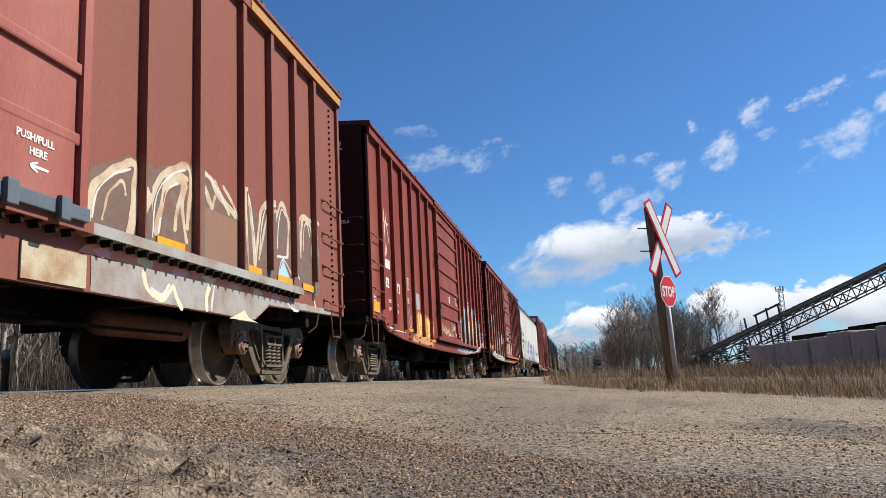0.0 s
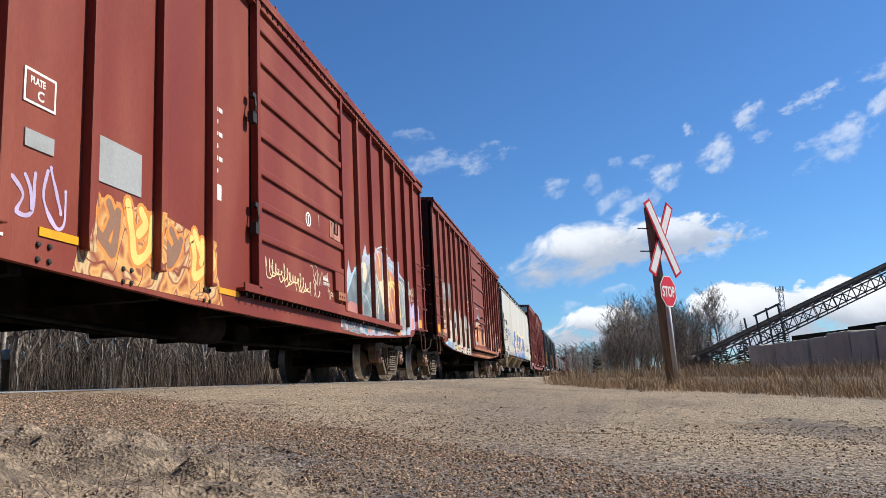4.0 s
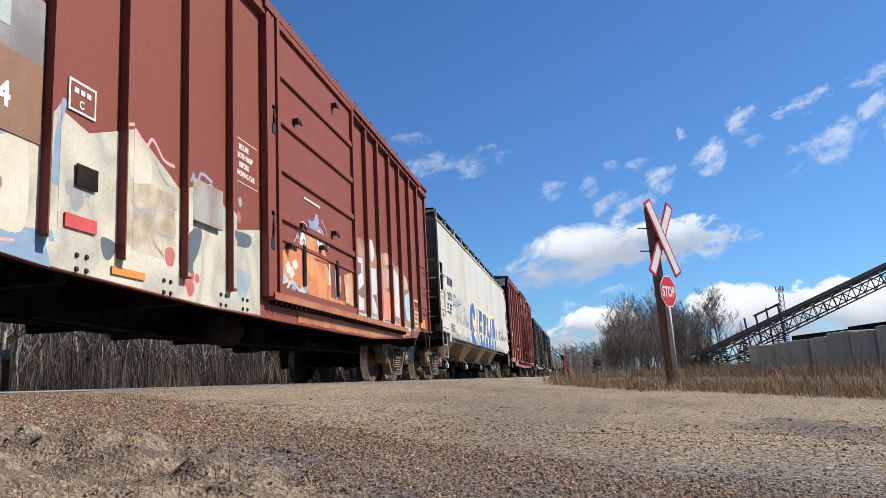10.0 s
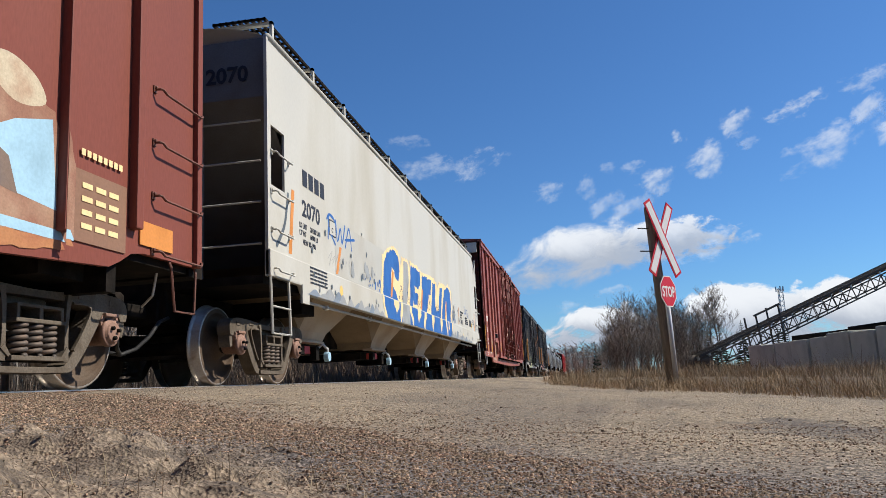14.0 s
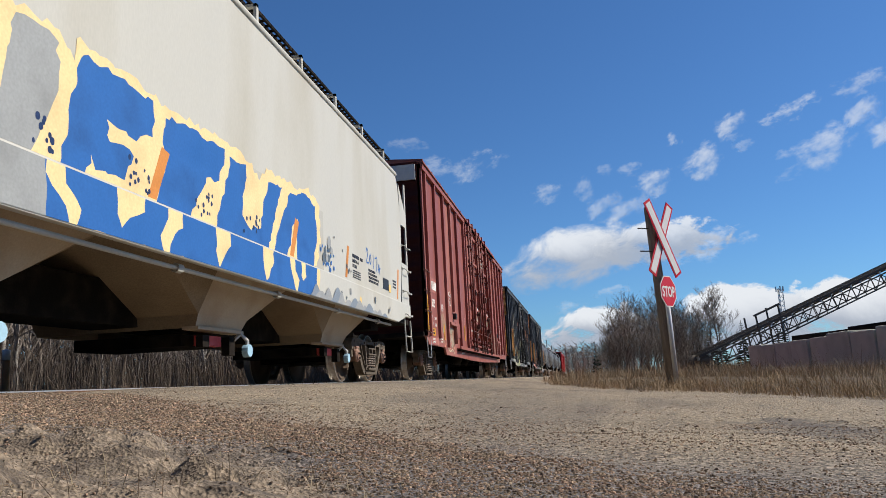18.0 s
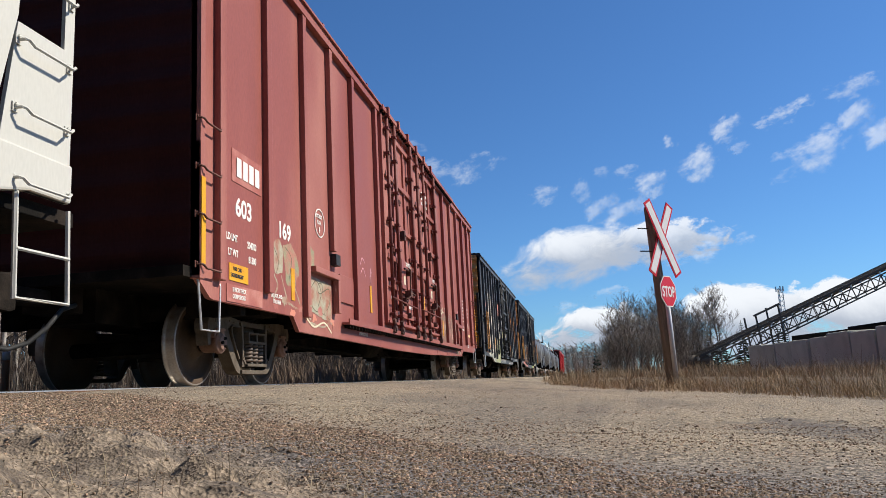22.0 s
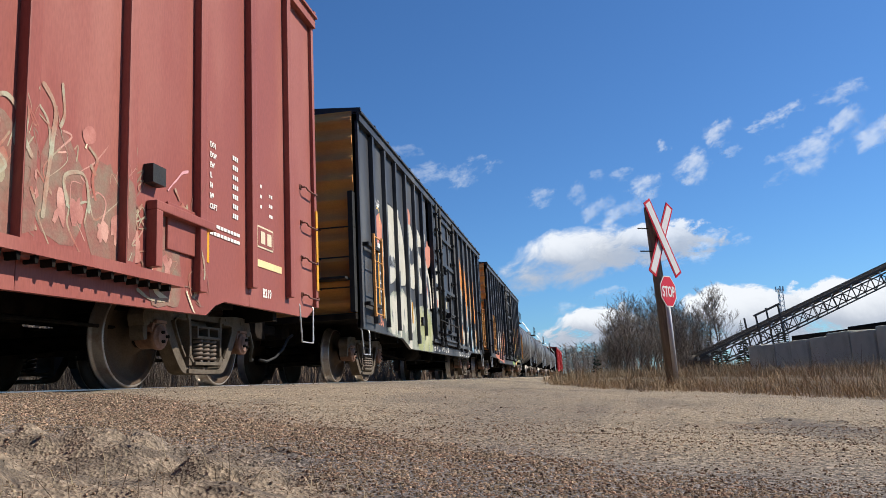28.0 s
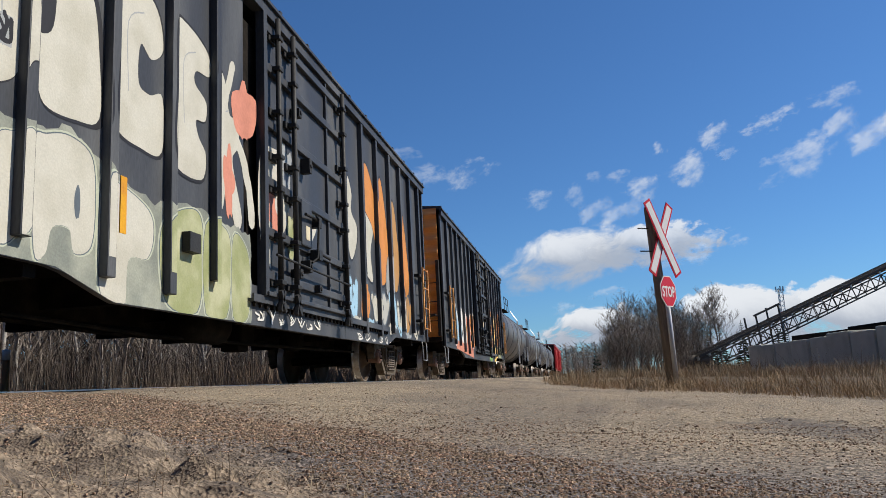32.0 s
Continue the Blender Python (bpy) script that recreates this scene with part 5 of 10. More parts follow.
def swirl(name, stops, scale=2.4, seed=0.0, line=None, line_at=0.5, line_w=0.012, stretch=(1, 1, 1), twist=2.2):
    """Sprayed colours that run into one another, with drawn contour lines."""
    m = bpy.data.materials.new(name)
    m.use_nodes = True
    n, l = m.node_tree.nodes, m.node_tree.links
    b = n["Principled BSDF"]
    b.inputs["Roughness"].default_value, b.inputs["Specular IOR Level"].default_value = 0.5, 0.14
    co, mp, tx, ramp = n.new("ShaderNodeTexCoord"), n.new("ShaderNodeMapping"), n.new("ShaderNodeTexNoise"), n.new("ShaderNodeValToRGB")
    mp.inputs["Scale"].default_value, mp.inputs["Location"].default_value = stretch, (0, seed * 3.7, seed)
    tx.inputs["Scale"].default_value, tx.inputs["Detail"].default_value, tx.inputs["Distortion"].default_value = scale, 1.2, twist
    l.new(co.outputs["Object"], mp.inputs[0])
    l.new(mp.outputs[0], tx.inputs["Vector"])
    k = len(stops)
    e = ramp.color_ramp.elements
    for i, c in enumerate(stops):
        pos = 0.28 + 0.44 * i / (k - 1)
        if i == 0:
            e[0].position, e[0].color = pos, (*c, 1)
        elif i == k - 1:
            e[-1].position, e[-1].color = pos, (*c, 1)
        else:
            e.new(pos).color = (*c, 1)
    l.new(tx.outputs[0], ramp.inputs[0])
    grain = n.new("ShaderNodeTexNoise")
    grain.inputs["Scale"].default_value, grain.inputs["Detail"].default_value = 30, 4
    l.new(co.outputs["Object"], grain.inputs["Vector"])
    dirt, mul = n.new("ShaderNodeMapRange"), n.new("ShaderNodeMix")
    dirt.inputs["From Min"].default_value, dirt.inputs["From Max"].default_value = 0.3, 0.7
    dirt.inputs["To Min"].default_value, dirt.inputs["To Max"].default_value = 0.9, 1.08
    l.new(grain.outputs[0], dirt.inputs[0])
    out = ramp.outputs[0]
    if line:
        tx2 = n.new("ShaderNodeTexNoise")
        tx2.inputs["Scale"].default_value, tx2.inputs["Detail"].default_value, tx2.inputs["Distortion"].default_value = scale * 1.25, 0.3, 0.8
        l.new(mp.outputs[0], tx2.inputs["Vector"])
        sub, ab, lt, mx = n.new("ShaderNodeMath"), n.new("ShaderNodeMath"), n.new("ShaderNodeMapRange"), n.new("ShaderNodeMix")
        sub.operation, ab.operation = "SUBTRACT", "ABSOLUTE"
        sub.inputs[1].default_value = line_at
        l.new(tx2.outputs[0], sub.inputs[0])
        l.new(sub.outputs[0], ab.inputs[0])
        l.new(ab.outputs[0], lt.inputs[0])
        lt.inputs["From Min"].default_value, lt.inputs["From Max"].default_value = line_w, line_w * 1.7
        lt.inputs["To Min"].default_value, lt.inputs["To Max"].default_value = 1.0, 0.0
        mx.data_type = "RGBA"
        mx.inputs[7].default_value = (*line, 1)
        l.new(lt.outputs[0], mx.inputs[0])
        l.new(out, mx.inputs[6])
        out = mx.outputs[2]
    mul.data_type, mul.blend_type = "RGBA", "MULTIPLY"
    mul.inputs[0].default_value = 1
    l.new(out, mul.inputs[6])
    l.new(dirt.outputs[0], mul.inputs[7])
    l.new(mul.outputs[2], b.inputs["Base Color"])
    return m


S_B = swirl("slate_and_white_spray", [(0.073, 0.089, 0.107), (0.125, 0.166, 0.181), (0.25, 0.281, 0.298), (0.104, 0.13, 0.149), (0.312, 0.322, 0.32), (0.166, 0.208, 0.235)], 0.9, 1.0, twist=1.2)
S_BR = swirl("rose_and_orange_spray", [(0.36, 0.15, 0.135), (0.43, 0.2, 0.19), (0.44, 0.2, 0.09), (0.33, 0.12, 0.1)], 1.0, 2.5, twist=1.0)
P_CHALKY = mat("chalky_grey_white_spray_paint", (0.546, 0.546, 0.52), 0.55, second=(0.429, 0.442, 0.429), mix=0.35, scale=3, var=0.12)
S_BT = swirl("lilac_and_sky_spray", [(0.333, 0.274, 0.416), (0.395, 0.426, 0.478), (0.312, 0.385, 0.447), (0.374, 0.304, 0.395), (0.416, 0.436, 0.468)], 1.3, 3.0, twist=1.0)
S_BL = swirl("mixed_sill_spray", [(0.459, 0.445, 0.407), (0.37, 0.088, 0.074), (0.222, 0.311, 0.334), (0.074, 0.088, 0.104), (0.445, 0.251, 0.237), (0.37, 0.386, 0.37)], 3.0, 4.0, (0.0494, 0.0494, 0.0598))
S_A = swirl("brown_grey_spray", [(0.135, 0.085, 0.064), (0.165, 0.112, 0.085), (0.145, 0.1, 0.08), (0.18, 0.085, 0.06), (0.16, 0.125, 0.1)], 1.6, 5.0)
P_CREAMWORN = mat("worn_cream_spray_paint", (0.50, 0.42, 0.30), 0.55, second=(0.33, 0.20, 0.13), mix=0.3, scale=3.5, var=0.2)
P_STEELBLUE = mat("steel_blue_spray_paint", (0.17, 0.27, 0.38), 0.55, second=(0.25, 0.27, 0.36), mix=0.3, scale=3, var=0.15)
P_WHITEWORN = mat("worn_white_spray_paint", (0.55, 0.51, 0.43), 0.55, second=(0.45, 0.40, 0.32), mix=0.35, scale=3, var=0.12)
P_TAN = mat("smudged_tan_spray_paint", (0.33, 0.27, 0.20), 0.55, second=(0.45, 0.40, 0.32), mix=0.4, scale=4, var=0.2)
P_TAUPE = mat("taupe_spray_paint", (0.19, 0.135, 0.105), 0.55, second=(0.15, 0.12, 0.11), mix=0.3, scale=4, var=0.15)
P_PALESKY = mat("pale_sky_spray_paint", (0.40, 0.50, 0.55), 0.55, second=(0.48, 0.50, 0.52), mix=0.4, scale=3, var=0.12)
P_PEACHWORN = mat("worn_peach_spray_paint", (0.52, 0.36, 0.22), 0.55, second=(0.34, 0.16, 0.10), mix=0.4, scale=4, var=0.2)
P_RUSTORANGE = mat("rusty_orange_spray_paint", (0.42, 0.19, 0.085), 0.55, second=(0.28, 0.10, 0.06), mix=0.4, scale=3, var=0.2)
P_GREYGREEN = mat("weathered_grey_green_paint", (0.20, 0.215, 0.185), 0.6, second=(0.27, 0.28, 0.23), mix=0.4, scale=3, var=0.2)
P_MOSSDARK = mat("dark_moss_line", (0.11, 0.095, 0.06), 0.6, var=0.2)
P_PRIMER = mat("grey_primer_patch", (0.176, 0.163, 0.163), 0.55, second=(0.247, 0.247, 0.254), mix=0.35, scale=1.5, var=0.15)
P_DULLRED = mat("dull_red_spray_paint", (0.429, 0.111, 0.104), 0.55, second=(0.338, 0.13, 0.117), mix=0.3, scale=4, var=0.2)
P_HALO = mat("worn_tan_overspray", (0.273, 0.137, 0.091), 0.55, second=(0.364, 0.247, 0.169), mix=0.3, scale=2.5, var=0.2)
P_FADEDPINK = mat("faded_rose_spray_paint", (0.468, 0.312, 0.286), 0.55, second=(0.39, 0.195, 0.143), mix=0.4, scale=3, var=0.15)
P_SILL = mat("worn_grey_spray_paint", (0.321, 0.312, 0.291), 0.6, second=(0.22, 0.169, 0.144), mix=0.4, scale=3, var=0.2)
S_JACK = mat("dirty_cream_plate", (0.442, 0.39, 0.273), 0.6, second=(0.26, 0.143, 0.078), mix=0.4, scale=4, var=0.2)
S_C = swirl("cream_and_grey_spray", [(0.492, 0.458, 0.378), (0.515, 0.48, 0.4), (0.458, 0.429, 0.355), (0.343, 0.326, 0.286), (0.48, 0.446, 0.378), (0.412, 0.384, 0.326)], 1.1, 7.0, twist=1.0)
S_CL = swirl("lilac_letter_spray", [(0.481, 0.468, 0.546), (0.52, 0.507, 0.546), (0.429, 0.481, 0.546), (0.546, 0.533, 0.546), (0.39, 0.494, 0.559)], 1.0, 8.0, twist=0.8)
S_CO = swirl("orange_creature_spray", [(0.509, 0.193, 0.079), (0.439, 0.158, 0.0702), (0.562, 0.246, 0.105), (0.386, 0.132, 0.0702)], 1.2, 9.0, twist=1.0)

S_BW = swirl("worn_orange_spray", [(0.217, 0.0494, 0.0299), (0.445, 0.198, 0.0689), (0.593, 0.335, 0.118), (0.237, 0.0598, 0.039), (0.543, 0.415, 0.217), (0.395, 0.168, 0.0598)], 2.4, 14.0, (0.198, 0.0598, 0.039), 0.5, 0.012)

STROKES = {
    "S": [[(.92, .82), (.6, 1), (.2, .92), (.1, .7), (.4, .54), (.75, .44), (.9, .25), (.65, .02), (.25, .02), (.06, .2)]],
    "I": [[(.5, 1), (.5, 0)]],
    "E": [[(.95, .98), (.15, .98), (.15, .02), (.95, .02)], [(.15, .5), (.75, .5)]],
    "T": [[(0, .96), (1, .96)], [(.5, .96), (.5, 0)]],
    "U": [[(.1, 1), (.1, .25), (.35, .02), (.65, .02), (.9, .25), (.9, 1)]],
    "O": [[(.5, 1), (.18, .86), (.06, .5), (.18, .14), (.5, 0), (.82, .14), (.94, .5), (.82, .86), (.5, 1)]],
    "A": [[(.05, 0), (.3, .75), (.5, 1), (.7, .75), (.95, 0)], [(.22, .36), (.78, .36)]],
    "C": [[(.92, .78), (.62, 1), (.25, .9), (.06, .5), (.25, .1), (.62, 0), (.92, .2)]],
    "K": [[(.12, 1), (.12, 0)], [(.92, 1), (.2, .48), (.95, 0)]],
    "R": [[(.12, 0), (.12, .98), (.6, .98), (.88, .78), (.6, .52), (.2, .5)], [(.45, .5), (.95, 0)]],
    "N": [[(.1, 0), (.1, 1), (.9, 0), (.9, 1)]],
    "P": [[(.12, 0), (.12, .98), (.65, .98), (.92, .75), (.65, .48), (.15, .48)]],
    "B": [[(.12, 0), (.12, 1), (.65, .95), (.8, .75), (.6, .52), (.2, .5)], [(.6, .5), (.9, .26), (.6, .02), (.12, 0)]],
    "D": [[(.12, 0), (.12, 1), (.6, .95), (.92, .55), (.7, .1), (.12, 0)]],
    "V": [[(.05, 1), (.5, 0), (.95, 1)]],
    "Z": [[(.05, .98), (.95, .98), (.1, .02), (.95, .02)]],
    "W": [[(.02, 1), (.25, 0), (.5, .75), (.75, 0), (.98, 1)]],
    "L": [[(.12, 1), (.12, .03), (.9, .03)]],
    "J": [[(.75, 1), (.75, .2), (.4, 0), (.1, .2)]],
    "/": [[(.2, 1), (.8, 0)]],
}


def squiggle(ch, i):
    """Sprayed loops and hooks that spell nothing."""
    r = random.Random(ord(ch) * 31 + i)
    a = [(r.uniform(0, 0.3), r.uniform(0.75, 1)), (r.uniform(0, 0.5), r.uniform(0.4, 0.6)), (r.uniform(0.1, 0.6), r.uniform(0, 0.2)), (r.uniform(0.6, 1), r.uniform(0.1, 0.4)), (r.uniform(0.7, 1), r.uniform(0.6, 1))]
    b = [(r.uniform(0.2, 0.6), r.uniform(0.8, 1.05)), (r.uniform(0.5, 0.9), r.uniform(0.5, 0.8)), (r.uniform(0.2, 0.8), r.uniform(0.2, 0.5))]
    return [a, b]


def smooth_line(pts, per=5):
    out = []
    n = len(pts)
    for i in range(n - 1):
        p0, p1, p2, p3 = (Vector(pts[max(i - 1, 0)]), Vector(pts[i]), Vector(pts[i + 1]), Vector(pts[min(i + 2, n - 1)]))
        for k in range(per):
            u = k / per
            out.append(0.5 * (2 * p1 + (p2 - p0) * u + (2 * p0 - 5 * p1 + 4 * p2 - p3) * u * u + (3 * p1 - p0 - 3 * p2 + p3) * u**3))
    out.append(Vector(pts[-1]))
    return out


def ribbon(pts, w, wob=0.0, seed=0.0, curved=True):
    """Quads of a brush stroke of width w along the points (y, z), with round ends."""
    line = smooth_line(pts) if curved and len(pts) > 2 else [Vector(pts[0]).lerp(Vector(pts[-1]), k / 6) for k in range(7)] if len(pts) == 2 else [Vector(p) for p in pts]
    n = len(line)
    left, right = [], []
    for i, p in enumerate(line):
        d = line[min(i + 1, n - 1)] - line[max(i - 1, 0)]
        if d.length < 1e-6:
            d = Vector((1, 0))
        d.normalize()
        q = Vector((-d.y, d.x))
        a = w / 2 + wob * noise.noise((p.x * 7 + seed, p.y * 7, 0.3))
        b = w / 2 + wob * noise.noise((p.x * 7 + seed, p.y * 7, 5.1))
        left.append(p + q * a)
        right.append(p - q * b)
    polys = [[tuple(right[i]), tuple(right[i + 1]), tuple(left[i + 1]), tuple(left[i])] for i in range(n - 1)]
    for e in (0, n - 1):
        c = line[e]
        polys.append([(c.x + w / 2 * math.cos(k * math.pi / 5), c.y + w / 2 * math.sin(k * math.pi / 5)) for k in range(10)])
    return polys


def blob(y, z, ry, rz, wob=0.15, n=18, seed=0.0):
    out = []
    for k in range(n):
        a = 2 * math.pi * k / n
        r = 1 + wob * 1.6 * noise.noise((math.cos(a) * 1.5 + seed, math.sin(a) * 1.5, seed * 0.7))
        out.append((y + ry * r * math.cos(a), z + rz * r * math.sin(a)))
    return [out]


def cut(poly, lo, hi):
    """The part of a flat outline with lo <= y <= hi."""
    for sign, lim in ((1, lo), (-1, -hi)):
        out = []
        for i, p in enumerate(poly):
            q = poly[(i + 1) % len(poly)]
            a, b = sign * p[0] - lim, sign * q[0] - lim
            if a >= 0:
                out.append(p)
            if a * b < 0:
                u = a / (a - b)
                out.append((p[0] + (q[0] - p[0]) * u, p[1] + (q[1] - p[1]) * u))
        poly = out
        if len(poly) < 3:
            return []
    return poly


def rounded(poly, n=5):
    """A closed outline run smoothly through its corners."""
    out, k = [], len(poly)
    for i in range(k):
        a, b, c, d = (Vector(poly[(i + j) % k]) for j in (-1, 0, 1, 2))
        for q in range(n):
            u = q / n
            v = 0.5 * (2 * b + (c - a) * u + (2 * a - 5 * b + 4 * c - d) * u * u + (3 * b - a - 3 * c + d) * u**3)
            out.append((v.x, v.y))
    return out


def ragged(poly, amp, seed):
    """An outline whose edges waver and fray."""
    rnd = random.Random(seed)
    out = []
    for i, (a, b) in enumerate(poly):
        c, d = poly[(i + 1) % len(poly)]
        n = max(1, int(math.hypot(c - a, d - b) / 0.07))
        for k in range(n):
            out.append((a + (c - a) * k / n + rnd.uniform(-amp, amp), b + (d - b) * k / n + rnd.uniform(-amp, amp)))
    return out


class Spray:
    """Paint on a car's side; it lies on the sheets and, where they stand in the way, on the posts."""

    def __init__(self, car, posts=(), x=PX, rib_x=RX, half=0.05, foot=0.9, name="graffiti_letter", sill=None):
        self.sill = sill
        self.car, self.posts, self.x, self.rib_x, self.half, self.foot, self.name, self.count = car, posts, x, rib_x, half, foot, name, 0

    def put(self, layers, label=""):
        """layers: (outlines, material), each on top of the one before. One part."""
        s = Shape()
        for slot, (polys, _) in enumerate(layers):
            self.count += 1
            for k, poly in enumerate(polys):
                if self.sill:
                    poly = [(a, max(b, sill_z(self.sill, a) + 0.008)) for a, b in poly]
                area = sum(poly[i][0] * poly[(i + 1) % len(poly)][1] - poly[(i + 1) % len(poly)][0] * poly[i][1] for i in range(len(poly)))
                if area < 0:
                    poly = poly[::-1]
                d = 0.0008 + self.count * 0.00003 + (k % 19) * 0.000001
                s.add([(self.x + d + 0.002, a, b) for a, b in poly], [tuple(range(len(poly)))], slot)
                for y in self.posts:
                    q = cut(poly, y - self.half + 0.012, y + self.half - 0.012)
                    q = [(a, max(b, self.foot)) for a, b in q]
                    if len(q) >= 3 and max(b for a, b in q) > self.foot + 0.01:
                        s.add([(self.rib_x + d, a, b) for a, b in q], [tuple(range(len(q)))], slot)
        return part(self.name, s, [m for _, m in layers], self.car, label)

    def word(self, text, y0, y1, z0, z1, fills, outline=None, w=0.2, border=0.05, shine=None, rise=0.0, wob=0.015, slant=0.0, glow=None):
        n = len(text)
        cell = (y1 - y0) / n
        for i, ch in enumerate(text):
            a, b = y0 + cell * (i + 0.07), y0 + cell * (i + 0.93)
            base = z0 + rise * i / max(n - 1, 1)
            h = z1 - z0 + 0.06 * math.sin(i * 2.3)

            def at(p):
                return (a + (b - a) * p[0] + slant * p[1] * h, base + h * p[1])
            lines = [[at(p) for p in st] for st in (STROKES[ch] if ch in STROKES else squiggle(ch, i))]
            layers = []
            if glow:
                layers.append(([q for ln in lines for q in ribbon(ln, w + border * 3.6, wob * 1.5, i)], glow))
            if outline:
                layers.append(([q for ln in lines for q in ribbon(ln, w + border * 2, wob, i)], outline))
            layers.append(([q for ln in lines for q in ribbon(ln, w, wob, i + 3)], fills[i % len(fills)]))
            if shine:
                layers.append(([q for ln in lines for q in ribbon([(p[0] - 0.02, p[1] + w * 0.2) for p in ln], w * 0.16)], shine))
            self.put(layers)

    def spot(self, y, z, ry, rz, material, wob=0.15, seed=0.0, border=None, edge=0.03):
        layers = [(blob(y, z, ry + edge, rz + edge, wob, seed=seed), border)] if border else []
        layers.append((blob(y, z, ry, rz, wob, seed=seed), material))
        return self.put(layers)

    def stroke(self, pts, w, material, wob=0.004, curved=True):
        return self.put([(ribbon(pts, w, wob, pts[0][0], curved), material)])

    def area(self, pts, material):
        return self.put([([list(pts)], material)])


# ---- the train ----
SILL50 = [(0.0, 1.06), (0.95, 1.06), (1.15, 0.90), (2.6, 0.79), (4.9, 0.72), (10.8, 0.70), (12.9, 0.80), (14.4, 0.89), (14.7, 1.06), (15.7, 1.06)]
SILL_A = [(0.0, 1.06), (0.95, 1.06), (1.15, 0.90), (2.6, 0.79), (4.9, 0.67), (12.6, 0.67), (13.0, 0.86), (15.7, 0.94)]
FRONT50, REAR50 = (0.8, 1.68, 2.55, 3.42, 4.37, 5.28), (10.35, 11.2, 12.07, 12.93, 13.8, 14.65)
POSTS50 = FRONT50 + REAR50
CARS = []     # each car with its leading end's place at the start


def end_irons(car, L, z_top, material=None):
    """Grab irons at both ends of the near side, and the steps below them."""
    for z in (1.1, 1.58, 2.05, 2.53):
        grab_iron(car, PX, 0.03, 0.77, z, material=material)
        grab_iron(car, PX, L - 0.77, L - 0.03, z, material=material)
    sill_step(car, PX - 0.02, 0.03, 0.47, 0.63, 1.06, M_GRIP)
    sill_step(car, PX - 0.02, L - 0.47, L - 0.03, 0.63, 1.06, M_GRIP)
    for y, way in ((0.0, -1), (L, 1)):
        for k in range(4):
            s = Shape()
            z = 1.35 + k * 0.48
            s.tube([(1.45, y + way * 0.05, z), (1.45, y + way * 0.13, z), (1.0, y + way * 0.13, z), (1.0, y + way * 0.05, z)], 0.011, 6)
            # rungs take the shade-darkened colour of the ends
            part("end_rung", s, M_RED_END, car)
    for y in (L - 0.3, 0.55):
        s = Shape()
        s.tube([(1.3, y, 1.0), (1.25, y + 0.02, 0.8), (1.1, y + 0.1, 0.72)], 0.012, 6)
        part("release_lever", s, M_GALV, car)


def rivets(car, y, z, n=2):
    s = Shape()
    for i in range(n):
        for j in range(2):
            s.lathe([(0.0, 0.02), (0.017, 0.016), (0.022, 0.0)], 8, centre=(PX, y + i * 0.11, z + j * 0.1))
    return part("bolts", s, M_BLACKIRON, car)


def hasp(car, y, z, h=0.4, material=None):
    s = Shape()
    s.box(PX + 0.04, PX + 0.11, y - 0.045, y + 0.045, z, z + 0.12)
    s.tube([(PX + 0.1, y, z + 0.1), (PX + 0.12, y, z + h * 0.6), (PX + 0.1, y + 0.02, z + h)], 0.014, 6)
    s.box(PX + 0.05, PX + 0.10, y - 0.03, y + 0.06, z + h, z + h + 0.05)
    return part("door_hasp", s, material or M_BLACKIRON, car)


M_RUSTED = mat("rusted_orange_ledge_paint", (0.36, 0.155, 0.08), 0.6, second=(0.24, 0.08, 0.05), mix=0.4, scale=2.5, var=0.2, bump=0.05)

# A: faded orange-red car
car_a = boxcar("boxcar", "faded orange-red ribbed steel boxcar with cream graffiti", -4.85, 15.65, 4.36, SILL_A, FRONT50, (10.37, 11.27, 12.23, 13.0, 13.75, 14.5), (6.0, 9.5), M_RED_A, rib_foot=0.42)
CARS.append((car_a, -4.85))
d = corrugated_door(car_a, 6.0, 9.5, 1.12, 4.2, M_RED_E, (1.7, 2.22, 2.9, 3.55), x=PX + 0.07)
plate("door_panel", car_a, PX + 0.115, 8.2, 9.36, 1.2, 1.66, M_RED_E, "flat maroon sheet")
s = Shape()
s.box(PX + 0.12, PX + 0.16, 6.02, 9.5, 1.12, 1.22)
part("door_bar", bevel_mesh(s, "door_bar", [P_DARKGREY], 0.008), None, car_a, "dark grey steel bar along the door's foot")
for y in (6.6, 7.7, 8.72, 9.2):
    s = Shape()
    s.box(PX + 0.155, PX + 0.2, y - 0.05, y + 0.05, 1.08, 1.24)
    part("door_catch", bevel_mesh(s, "door_catch", [P_DARKGREY], 0.01), None, car_a)
sign_text("PUSH/PULL", PX + 0.125, 8.80, 1.55, 0.052, car_a)
sign_text("HERE", PX + 0.125, 8.92, 1.46, 0.052, car_a)
sa = Spray(car_a, (), x=PX + 0.122, foot=1.15)
sa.stroke([(9.1, 1.39), (8.94, 1.39)], 0.016, M_LETTER)
sa.stroke([(9.0, 1.42), (8.94, 1.39), (9.0, 1.36)], 0.014, M_LETTER)
sa.x = PX
door_track(car_a, 5.0, 9.6, 1.10, M_RED_A, depth=0.12)
door_track(car_a, 9.6, 13.8, 1.10, P_SILL, depth=0.12)
sa.area(ragged([(9.75, 0.68), (12.58, 0.68), (12.98, 0.875), (15.2, 0.935), (15.2, 1.0), (9.75, 0.94)], 0.006, 3), P_SILL)
plate("jack_pad", car_a, PX + 0.009, 9.03, 9.68, 0.69, 0.93, S_JACK, "dirty cream plate with rust stains")
sa.stroke([(10.43, 0.91), (10.49, 0.78), (10.69, 0.72), (10.83, 0.79), (10.89, 0.84), (10.94, 0.76), (11.04, 0.67)], 0.05, P_CREAM, 0.015)
